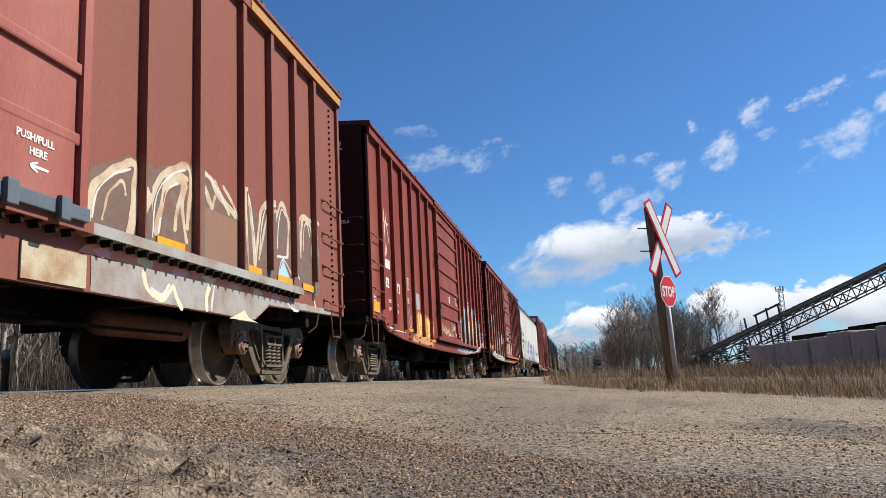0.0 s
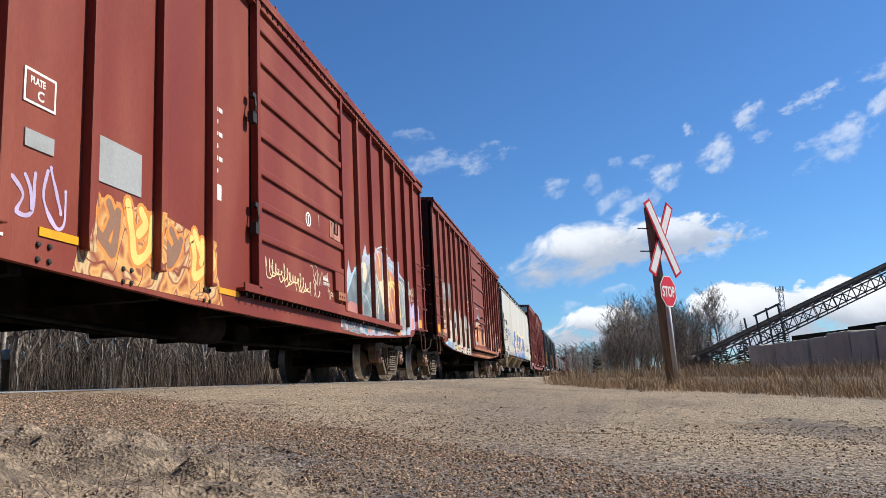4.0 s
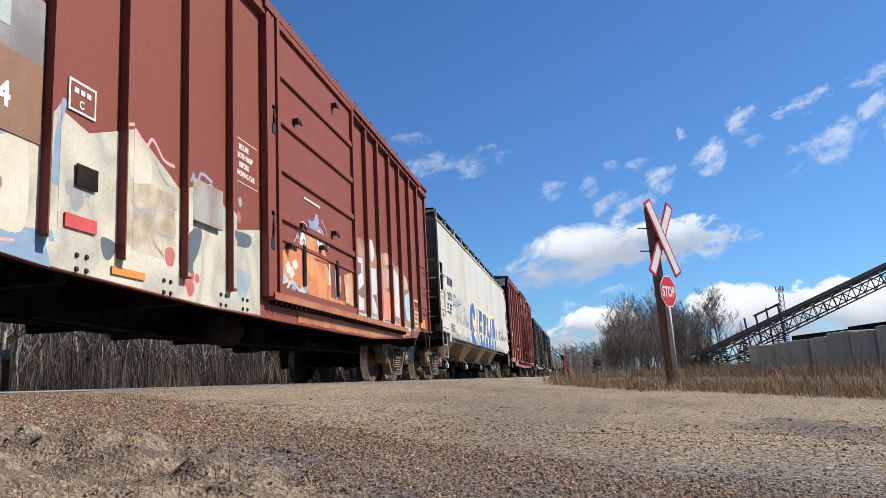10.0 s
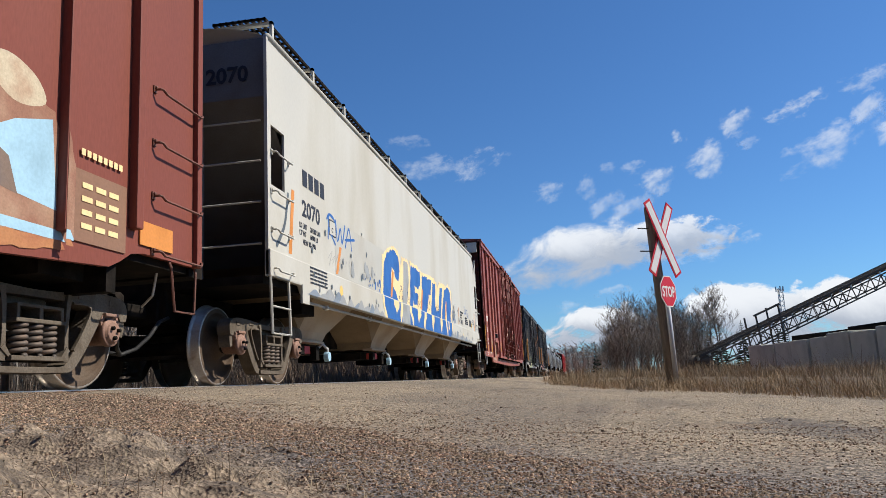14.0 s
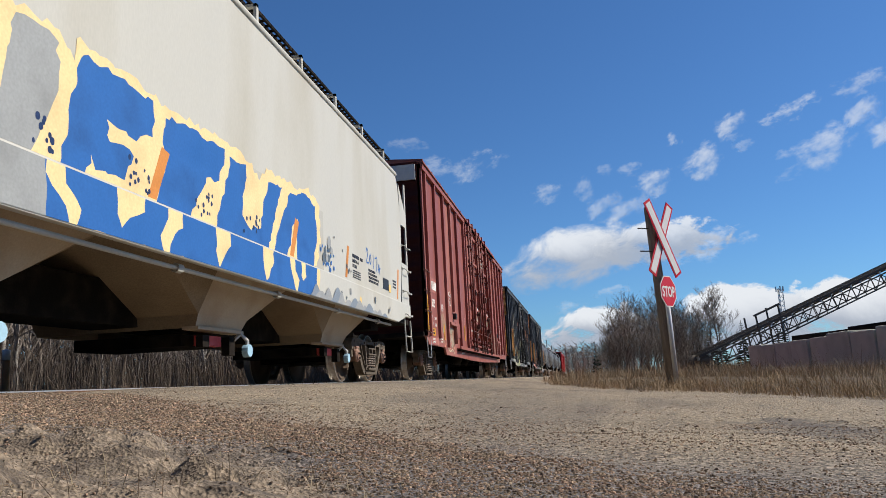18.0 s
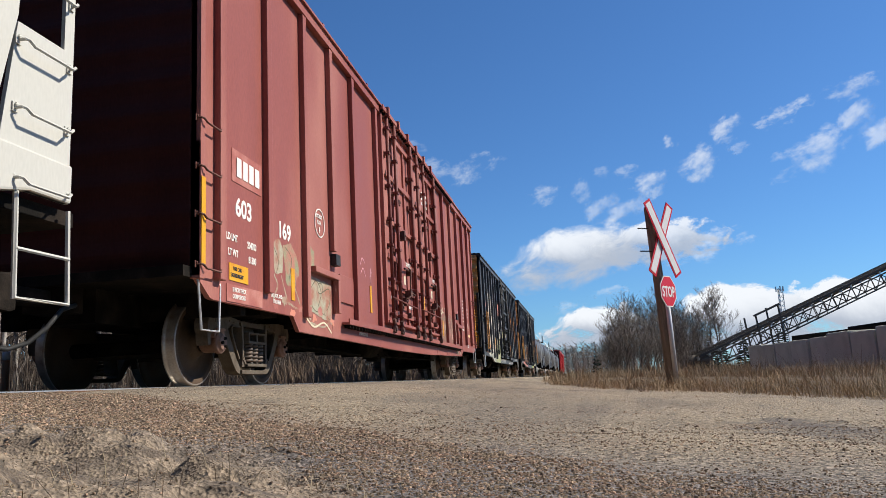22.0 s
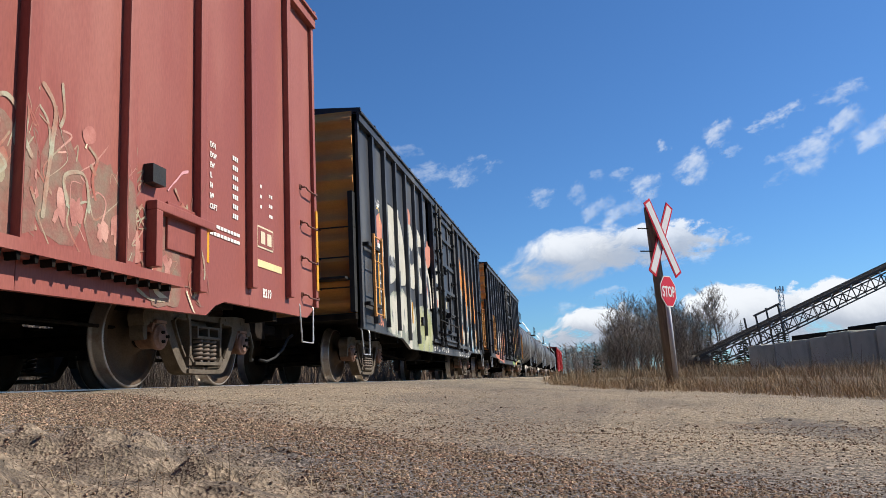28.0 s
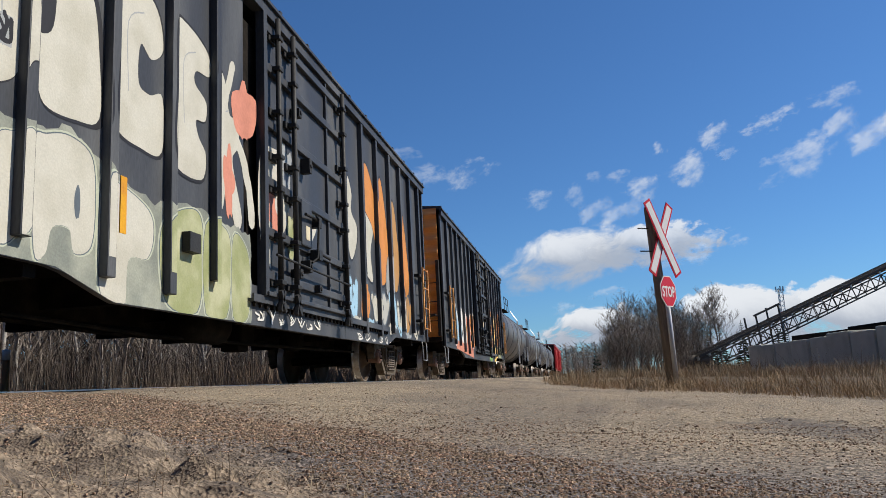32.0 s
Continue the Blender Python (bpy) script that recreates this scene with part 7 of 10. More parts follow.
sb.area([(12.5, 0.84), (12.52, 0.95), (13.2, 0.98), (13.25, 0.87)], P_ORANGE)
sb.area([(13.97, 1.0), (14.0, 1.5), (14.1, 1.75), (14.3, 1.5), (14.5, 1.62), (14.75, 1.55), (14.7, 1.0)], P_LILAC)
sb.area([(14.25, 1.05), (14.3, 1.3), (14.5, 1.28), (14.5, 1.05)], P_SALMON)
sb.area([(9.5, 0.76), (10.4, 0.73), (10.4, 0.9), (9.52, 0.94)], S_BL)
sb.word("baf", 14.15, 14.6, 1.75, 1.88, [P_CREAM], None, w=0.016)
plate("placard", car_b, PX + 0.009, 14.95, 15.3, 1.12, 1.3, M_PLACARD)
# end marking
e = sign_text("62212", 0, 0, 0, 0.17, car_b)
e.matrix_basis = Matrix.Translation((0.55, -0.08, 4.05)) @ Matrix.Rotation(radians(-90), 4, "Z")

# C: brown-red car
POSTS_C = (0.8, 1.68, 2.55, 3.42, 4.37, 5.28, 10.43, 11.2, 12.07, 12.9, 13.8, 14.65)
car_c = boxcar("boxcar", "brown-red ribbed steel boxcar with white and lilac graffiti", 29.5, 15.72, 4.5, SILL50, POSTS_C[:6], POSTS_C[6:], (6.35, 9.6), M_RED_C, rib_foot=0.2)
CARS.append((car_c, 29.5))
d = corrugated_door(car_c, 6.35, 9.55, 1.0, 4.42, M_RED_C, (1.95, 2.55, 3.15, 3.75), x=PX + 0.05)
for y, z in ((7.1, 1.95), (8.45, 2.1), (7.9, 1.8), (6.7, 1.62), (7.0, 3.3), (8.6, 4.1)):
    s = Shape()
    s.box(PX + 0.07, PX + 0.15, y - 0.05, y + 0.05, z - 0.025, z + 0.025)
    s.tube([(PX + 0.14, y, z), (PX + 0.16, y + 0.05, z - 0.05)], 0.014, 6)
    part("door_handle", s, M_BLACKIRON, car_c)
s = Shape()
s.box(PX, PX + 0.1, 6.08, 6.32, 0.95, 4.4)
part("door_post", bevel_mesh(s, "door_post", [M_RED_C], 0.015), None, car_c)
hasp(car_c, 6.2, 1.5, 0.4)
hasp(car_c, 6.25, 2.9, 0.3)
door_track(car_c, 6.2, 13.0, 0.96, M_RUSTED, depth=0.12)
door_track(car_c, 6.0, 14.9, 4.44, M_RED_C, depth=0.12)
end_irons(car_c, 15.72, 4.5)
plate("placard", car_c, PX + 0.004, 0.1, 0.6, 1.16, 1.36, M_PLACARD, "orange-yellow placard")
plate("patch", car_c, PX + 0.003, 0.87, 1.62, 1.63, 2.55, P_PRIMER, "grey-blue paint patch over old lettering")
plate("patch", car_c, PX + 0.003, 1.74, 2.48, 1.6, 2.62, P_PRIMER)
plate("patch", car_c, PX + 0.0045, 0.87, 1.62, 1.63, 2.05, P_BROWN)
plate("patch", car_c, PX + 0.0045, 1.74, 2.48, 1.6, 2.15, P_BROWN)
plate("patch", car_c, PX + 0.006, 0.88, 1.62, 1.1, 1.62, P_BROWN, "dark brown stencil panel")
bars(car_c, PX + 0.008, 1.0, 2.25, 0.2, 3, 0.13, 0.05, P_GHOST)
bars(car_c, PX + 0.008, 1.85, 2.3, 0.2, 2, 0.13, 0.05, P_GHOST)
sign_text("61", PX + 0.012, 1.14, 1.78, 0.17, car_c)
sign_text("014", PX + 0.012, 1.84, 1.76, 0.17, car_c)
sign_text("LD LMT", PX + 0.013, 1.2, 1.47, 0.06, car_c, squeeze=0.8)
sign_text("LT WT", PX + 0.013, 1.2, 1.33, 0.06, car_c, squeeze=0.8)
plate("reflector", car_c, PX + 0.008, 1.06, 1.5, 1.2, 1.29, P_PINK)
plate("reflector", car_c, PX + 0.010, 1.06, 1.18, 1.2, 1.29, M_PLACARD)
sc = Spray(car_c, POSTS_C, foot=0.95, sill=SILL50)
sc.area([(1.72, 0.9), (1.75, 1.6), (2.05, 1.45), (2.35, 1.62), (2.6, 1.95), (3.0, 1.85), (3.6, 2.08), (4.3, 1.75), (4.9, 1.95), (5.5, 1.6), (6.05, 1.7), (6.05, 0.74), (4.9, 0.735), (2.7, 0.8)], S_C)
sc.area([(1.2, 0.92), (1.9, 0.86), (2.6, 0.82), (2.6, 1.0), (2.0, 1.05)], P_SKY)
sc.area(ragged([(1.67, 0.86), (1.77, 1.02), (1.92, 1.07), (2.09, 1), (2.54, 1.03), (2.64, 0.79), (2.15, 0.81), (1.83, 0.83)], 0.008, 0), P_STEELBLUE)
sc.area(rounded([(1.77, 1.63), (1.88, 1.56), (2.08, 1.57), (2.34, 1.68), (2.39, 1.04), (2.11, 0.98), (1.93, 1.05), (1.83, 1.29)]), P_WHITEWORN)
sc.stroke([(1.78, 1.64), (1.9, 1.57), (2.08, 1.57), (2.36, 1.71)], 0.05, P_STEELBLUE, 0.004)
sc.stroke([(1.89, 1.69), (2.05, 1.66), (2.25, 1.7)], 0.015, P_PINK, 0.004)
sc.stroke([(1.98, 0.94), (2.12, 0.91), (2.29, 0.92)], 0.02, P_PINK, 0.004)
sc.area(rounded([(2.5, 1.37), (2.52, 1.55), (2.55, 1.77), (2.65, 1.98), (2.74, 2), (2.68, 1.77), (2.63, 1.54), (2.6, 1.35)]), P_STEELBLUE)
sc.area(ragged([(3.37, 1.54), (3.8, 1.67), (4.22, 1.66), (4.25, 1.06), (3.38, 1.07)], 0.01, 6), P_TAN)
sc.area(rounded([(3.41, 1.89), (3.57, 1.98), (3.79, 1.92), (3.84, 1.71), (3.58, 1.62), (3.42, 1.64)]), P_WHITEWORN)
sc.stroke([(3.59, 1.4), (3.83, 1.42), (3.93, 1.28), (4.2, 1.28)], 0.03, P_SILL, 0.004)
sc.stroke([(3.42, 1.44), (3.59, 1.37), (3.88, 1.46), (3.86, 1.22), (4.04, 1.09)], 0.025, P_SILL, 0.004)
sc.stroke([(3.87, 1.91), (4.03, 1.76), (4.22, 1.72)], 0.02, P_SILL, 0.004)
sc.stroke([(3.98, 1.61), (4.11, 1.51), (4.24, 1.55)], 0.03, P_SILL, 0.004)
sc.area(rounded([(4.34, 1.34), (4.7, 1.45), (4.65, 1.22), (4.43, 1), (4.32, 1.02)]), P_DARKGREY)
sc.area(rounded([(5.29, 1.55), (5.8, 1.59), (5.75, 1.45), (5.36, 1.43)]), P_DARKGREY)
sc.area(rounded([(5.33, 1.13), (5.79, 1.17), (5.69, 0.92), (5.53, 0.88)]), P_SLATE)
sc.area(rounded([(3.18, 1.1), (3.38, 1.07), (3.28, 0.94), (3.2, 0.97)]), P_DARKGREY)
sc.spot(2.8, 1.39, 0.05, 0.0575, P_GREY, 0.12, seed=16)
sc.spot(2.93, 1.43, 0.05, 0.0575, P_GREY, 0.12, seed=17)
sc.spot(3.01, 1.41, 0.045, 0.05175, P_GREY, 0.12, seed=18)
sc.spot(2.88, 1.33, 0.08, 0.092, P_GREY, 0.12, seed=19)
sc.spot(5.37, 1.85, 0.045, 0.05175, P_GREY, 0.12, seed=20)
sc.spot(5.55, 1.91, 0.045, 0.05175, P_GREY, 0.12, seed=21)
sc.spot(5.4, 1.74, 0.05, 0.0575, P_DULLRED, 0.12, seed=22)
sc.spot(5.52, 1.74, 0.05, 0.0575, P_DULLRED, 0.12, seed=23)
sc.spot(5.41, 1.64, 0.06, 0.069, P_DULLRED, 0.12, seed=24)
sc.spot(4.41, 0.93, 0.05, 0.0575, P_DULLRED, 0.12, seed=25)
sc.spot(4.53, 0.99, 0.05, 0.0575, P_DULLRED, 0.12, seed=26)
sc.spot(4.63, 0.97, 0.04, 0.046, P_DULLRED, 0.12, seed=27)
sc.spot(4.5, 0.87, 0.07, 0.0805, P_DULLRED, 0.12, seed=28)
sc.spot(4.15, 1.1, 0.08, 0.092, P_DULLRED, 0.12, seed=29)
sc.stroke([(3.37, 2.04), (3.57, 2.08), (3.75, 1.99), (3.85, 2.07), (4.03, 1.94), (4.2, 1.93)], 0.03, P_PINK, 0.004)
sc.stroke([(4.37, 1.84), (4.49, 2.01), (4.61, 1.87), (4.7, 2), (4.91, 1.97)], 0.035, P_STEELBLUE, 0.004)
sc.area([(4.43, 1.82), (4.97, 1.88), (4.99, 1.53), (4.48, 1.52)], P_DARKGREY)
sc.stroke([(4.49, 1.78), (4.68, 1.8), (4.8, 1.61)], 0.02, P_GREY, 0.004)
sc.stroke([(4.68, 1.83), (4.61, 1.61), (4.94, 1.58)], 0.02, P_GREY, 0.004)
sc.stroke([(4.8, 1.84), (4.91, 1.73), (4.74, 1.54)], 0.02, P_GREY, 0.004)
sign_text("203200", PX + 0.014, 1.86, 1.4, 0.075, car_c, P_SILL, squeeze=0.85)
sign_text("64800", PX + 0.014, 1.94, 1.22, 0.075, car_c, P_SILL, squeeze=0.85)
for p in ((2.85, 1.42), (4.5, 1.55)):
    plate("step_plate", car_c, PX + 0.02, p[0], p[0] + 0.24, p[1], p[1] + 0.16, M_UNDER)
plate("placard", car_c, PX + 0.012, 2.75, 3.1, 1.1, 1.2, P_RED)
plate("repair_plate", car_c, PX + 0.03, 4.42, 5.06, 1.5, 1.9, P_SILL, "grey sprayed repair plate", thick=0.02)
plate("data_frame", car_c, PX + 0.004, 2.75, 3.06, 1.96, 2.2, M_LETTER)
plate("data_panel", car_c, PX + 0.007, 2.77, 3.04, 1.98, 2.18, M_RED_C)
bars(car_c, PX + 0.014, 2.8, 2.1, 0.04, 3, 0.05, 0.02)
sign_text("C", PX + 0.014, 2.86, 2.0, 0.06, car_c)
plate("data_panel", car_c, PX + 0.004, 5.42, 5.98, 2.13, 2.62, M_LETTER)
plate("data_panel", car_c, PX + 0.007, 5.43, 5.97, 2.14, 2.61, M_RED_C)
for k, w in enumerate(("SECURE", "BOTH HASP", "BEFORE", "MOVING CAR")):
    sign_text(w, PX + 0.014, 5.47 + (0.03, 0.0, 0.04, -0.01)[k], 2.5 - k * 0.1, 0.06, car_c, squeeze=0.85)
for y, z in ((1.1, 0.92), (2.9, 0.82), (4.05, 0.78), (5.1, 0.77), (5.6, 0.77)):
    rivets(car_c, y, z)
plate("reflector", car_c, PX + 0.012, 3.3, 3.75, 0.84, 0.9, P_ORANGE)
# creature on the door
sc.posts, sc.x = (), PX + 0.072
sc.area(ragged([(6.47, 1.49), (6.6, 1.57), (7.02, 1.6), (7.26, 1.6), (8.16, 1.6), (8.32, 1.43), (8.32, 1.16), (8.96, 1.16), (8.91, 1.06), (7.49, 1.1), (7.04, 1.17), (6.74, 1.15), (6.55, 1.3)], 0.012, 0), S_CO)
sc.area(rounded([(7.06, 1.6), (7.08, 1.76), (7.18, 1.91), (7.34, 1.98), (7.46, 1.89), (7.72, 1.93), (7.86, 2.04), (8.03, 2.02), (8.11, 1.75), (8.24, 1.65), (7.69, 1.62)]), S_CO)
sc.stroke([(6.9, 1.7), (6.99, 1.77), (7.08, 1.93), (7.23, 2.03), (7.39, 2.01)], 0.02, P_PINK, 0.004)
sc.stroke([(7.97, 2.2), (8.15, 2.08), (8.26, 1.85)], 0.02, P_PINK, 0.004)
sc.stroke([(7.05, 1.79), (7.13, 1.91), (7.25, 1.96), (7.39, 1.89)], 0.05, P_STEELBLUE, 0.004)
sc.stroke([(7.7, 1.96), (7.84, 2.05), (8.01, 2.03), (8.09, 1.85)], 0.05, P_STEELBLUE, 0.004)
sc.area(rounded([(7.39, 1.91), (7.47, 2.02), (7.44, 2.1), (7.63, 2.12), (7.76, 2.25), (7.86, 2.15), (7.71, 1.96), (7.53, 1.91)]), P_STEELBLUE)
sc.spot(7.24, 1.76, 0.125, 0.15, P_DARKGREY, 0.03, seed=7)
sc.spot(7.24, 1.76, 0.105, 0.13, P_CHALKY, 0.03, seed=8)
sc.spot(7.26, 1.75, 0.05, 0.065, P_DARKGREY, 0.03, seed=9)
sc.spot(7.26, 1.76, 0.018, 0.022, P_CHALKY, 0.03, seed=10)
sc.spot(7.86, 1.92, 0.125, 0.15, P_DARKGREY, 0.03, seed=11)
sc.spot(7.86, 1.92, 0.105, 0.13, P_CHALKY, 0.03, seed=12)
sc.spot(7.88, 1.92, 0.05, 0.065, P_DARKGREY, 0.03, seed=13)
sc.spot(7.88, 1.93, 0.018, 0.022, P_CHALKY, 0.03, seed=14)
sc.area(ragged([(6.41, 1.32), (6.6, 1.29), (6.72, 1.17), (6.52, 1.15)], 0.02, 15), P_SLATE)
sc.area(ragged([(6.28, 1.41), (6.43, 1.37), (6.47, 1.18), (6.3, 1.18)], 0.02, 16), P_TAN)
sc.spot(6.72, 1.36, 0.09, 0.06, P_CHALKY, 0.4, seed=17)
sc.spot(6.95, 1.43, 0.09, 0.06, P_CHALKY, 0.4, seed=18)
sc.spot(6.83, 1.32, 0.09, 0.06, P_CHALKY, 0.4, seed=19)
sc.spot(6.89, 1.15, 0.09, 0.06, P_STEELBLUE, 0.4, seed=20)
sc.spot(7.3, 1.18, 0.09, 0.06, P_STEELBLUE, 0.4, seed=21)
sc.spot(7.15, 1.11, 0.09, 0.06, P_SLATE, 0.4, seed=22)
sc.stroke([(6.68, 1.11), (6.81, 1.2), (6.94, 1.18), (7.08, 1.12), (7.26, 1.11)], 0.05, P_SLATE, 0.004)
sc.stroke([(8.32, 1.09), (8.53, 1.05), (8.88, 1.04)], 0.05, P_STEELBLUE, 0.004)
sc.area(ragged([(8.94, 1.56), (9.36, 1.65), (9.38, 1.14), (8.99, 1.14)], 0.01, 25), P_PEACHWORN)
sc.area(ragged([(8.49, 1.57), (8.61, 1.63), (8.65, 1.21), (8.52, 1.14)], 0.01, 26), P_STEELBLUE)
sc.spot(8.72, 1.44, 0.08, 0.09, P_SALMON, 0.3, seed=27)
sc.spot(8.68, 1.34, 0.08, 0.09, P_SALMON, 0.3, seed=28)
sc.spot(9.17, 1.48, 0.08, 0.09, P_SALMON, 0.3, seed=29)
sc.area(ragged([(8.23, 1.62), (8.31, 1.63), (8.29, 1.32), (8.22, 1.33)], 0.01, 30), P_CREAM)
s = Shape()
s.box(PX + 0.06, PX + 0.09, 6.5, 9.45, 1.66, 1.71)
part("door_batten", bevel_mesh(s, "door_batten", [M_RED_C], 0.008), None, car_c)
for y in (7.2, 8.55):
    plate("door_bracket", car_c, PX + 0.09, y, y + 0.1, 1.2, 1.72, M_UNDER)
bars(car_c, PX + 0.078, 7.3, 2.35, 0.03, 9, 0.05, 0.02)
sc.posts, sc.x = POSTS_C, PX
# lilac letters behind the door
sc.area(ragged([(9.55, 1.0), (9.56, 2.28), (9.9, 2.34), (10.4, 2.36), (10.6, 2.3), (10.9, 2.45), (11.1, 2.2), (11.4, 2.32), (11.8, 2.25), (12.9, 2.22), (13.2, 1.95), (13.7, 1.9), (13.9, 1.4), (13.9, 0.98)], 0.02, 6), P_HALO)
sc.area([(9.39, 1.73), (9.46, 1.12), (10.23, 1.14), (10.25, 1.9), (10.2, 2.01), (9.85, 1.99), (9.41, 1.87)], S_CL)
sc.area([(9.49, 1.59), (9.87, 1.67), (10.14, 1.76), (10.13, 1.92), (9.86, 1.91), (9.9, 1.78)], P_TAUPE)
sc.area([(9.82, 1.4), (10.26, 1.58), (10.28, 1.35), (10.08, 1.34)], P_TAUPE)
sc.area(rounded([(9.46, 1.47), (9.61, 1.57), (9.84, 1.27), (9.51, 1.24)]), P_PALESKY)
sc.stroke([(9.63, 1.56), (9.73, 1.32), (9.84, 1.14)], 0.012, P_TAUPE, 0.004)
sc.spot(9.62, 1.48, 0.05, 0.055, P_RED, 0.15, seed=5)
sc.spot(9.73, 1.48, 0.05, 0.055, P_RED, 0.15, seed=6)
sc.spot(9.66, 1.53, 0.05, 0.055, P_STEELBLUE, 0.15, seed=7)
sc.spot(9.66, 1.42, 0.05, 0.055, P_STEELBLUE, 0.15, seed=8)
sc.spot(10.73, 1.58, 0.05, 0.055, P_RED, 0.15, seed=9)
sc.spot(10.84, 1.64, 0.05, 0.055, P_RED, 0.15, seed=10)
sc.spot(10.79, 1.54, 0.05, 0.055, P_STEELBLUE, 0.15, seed=11)
sc.spot(10.9, 1.59, 0.05, 0.055, P_STEELBLUE, 0.15, seed=12)
sc.spot(10.82, 1.59, 0.05, 0.055, P_RED, 0.15, seed=13)
sc.area([(10.44, 1.96), (10.51, 1.14), (11.07, 1.14), (11.08, 1.95), (10.76, 1.93)], S_CL)
sc.area([(10.5, 1.27), (10.96, 1.26), (11.05, 1.14), (10.52, 1.14)], P_PALESKY)
sc.spot(10.77, 2.24, 0.2, 0.2, S_CL, 0.04, seed=16)
sc.area([(10.76, 1.46), (11.05, 1.49), (11.07, 1.23), (10.94, 1.35)], P_TAUPE)
sc.area([(11.27, 2.06), (11.54, 2.07), (11.58, 1.18), (11.28, 1.16)], P_FADEDPINK)
sc.area([(11.63, 2.05), (12.11, 2.07), (12.13, 1.71), (11.68, 1.69)], P_FADEDPINK)
sc.stroke([(11.56, 2.09), (11.61, 1.82), (11.57, 1.48)], 0.025, P_CHALKY, 0.004)
sc.area(ragged([(11.38, 1.62), (12.08, 1.64), (12.16, 1.17), (11.37, 1.16)], 0.01, 21), P_SALMON)
sc.area([(12.29, 2.22), (12.77, 2.03), (12.77, 1.2), (12.45, 1.22), (12.34, 1.75)], S_CL)
sc.stroke([(12.24, 2.21), (12.29, 1.74), (12.45, 1.22)], 0.03, P_CHALKY, 0.004)
sc.stroke([(12.2, 1.66), (12.29, 1.56), (12.19, 1.42), (12.29, 1.29)], 0.02, P_CHALKY, 0.004)
sc.area([(13.07, 1.56), (13.33, 1.71), (13.68, 1.82), (13.75, 1.19), (13.15, 1.25)], P_SKY)
sc.area([(13.13, 1.52), (13.29, 1.45), (13.38, 1.22), (13.09, 1.26)], P_TAUPE)
sc.area(rounded([(13.03, 2.02), (13.24, 2.13), (13.51, 2.06), (13.6, 1.9), (13.3, 1.83)]), P_CREAMWORN)
sc.area(ragged([(11.24, 2.28), (12.03, 2.37), (12.08, 2.17), (11.49, 2.09)], 0.02, 28), P_PEACHWORN)
sc.area([(9.6, 1.0), (13.85, 0.99), (13.8, 1.06), (9.6, 1.09)], P_SKY)
sc.area(ragged([(7.2, 0.74), (10.8, 0.73), (13.0, 0.84), (13.85, 0.94), (13.8, 0.99), (9.75, 0.96), (7.2, 0.9)], 0.01, 4), P_RUSTORANGE)
plate("repair_plate", car_c, PX + 0.013, 11.32, 11.98, 1.08, 1.62, P_SALMON, "rusty orange repair plate")
plate("stencil_panel", car_c, PX + 0.008, 13.92, 14.55, 1.02, 1.55, P_BROWN, "dark stencil panel")
for k in range(4):
    bars(car_c, PX + 0.016, 14.0, 1.42 - k * 0.1, 0.04, 3, 0.12, 0.04, P_PEACH)
bars(car_c, PX + 0.016, 13.98, 1.66, 0.05, 8, 0.045, 0.02, P_PEACH)
plate("placard", car_c, PX + 0.009, 14.75, 15.25, 1.13, 1.33, P_ORANGE)
e = sign_text("61014", 0, 0, 0, 0.17, car_c)
e.matrix_basis = Matrix.Translation((0.45, -0.08, 4.05)) @ Matrix.Rotation(radians(-90), 4, "Z")


for car, lines in ((car_b, (("SPEC D-5", 3.42), ("2K OUTER", 3.31), ("2K INNER", 3.20), ("36 IN STL WHEELS", 2.72))), (car_c, (("SPRINGS D-5", 3.30), ("36 IN. STL. WHLS.", 2.78)))):
    for line, z in lines:
        e = sign_text(line, 0, 0, 0, 0.06, car)
        e.matrix_basis = Matrix.Translation((0.55, -0.05, z)) @ Matrix.Rotation(radians(-90), 4, "Z")


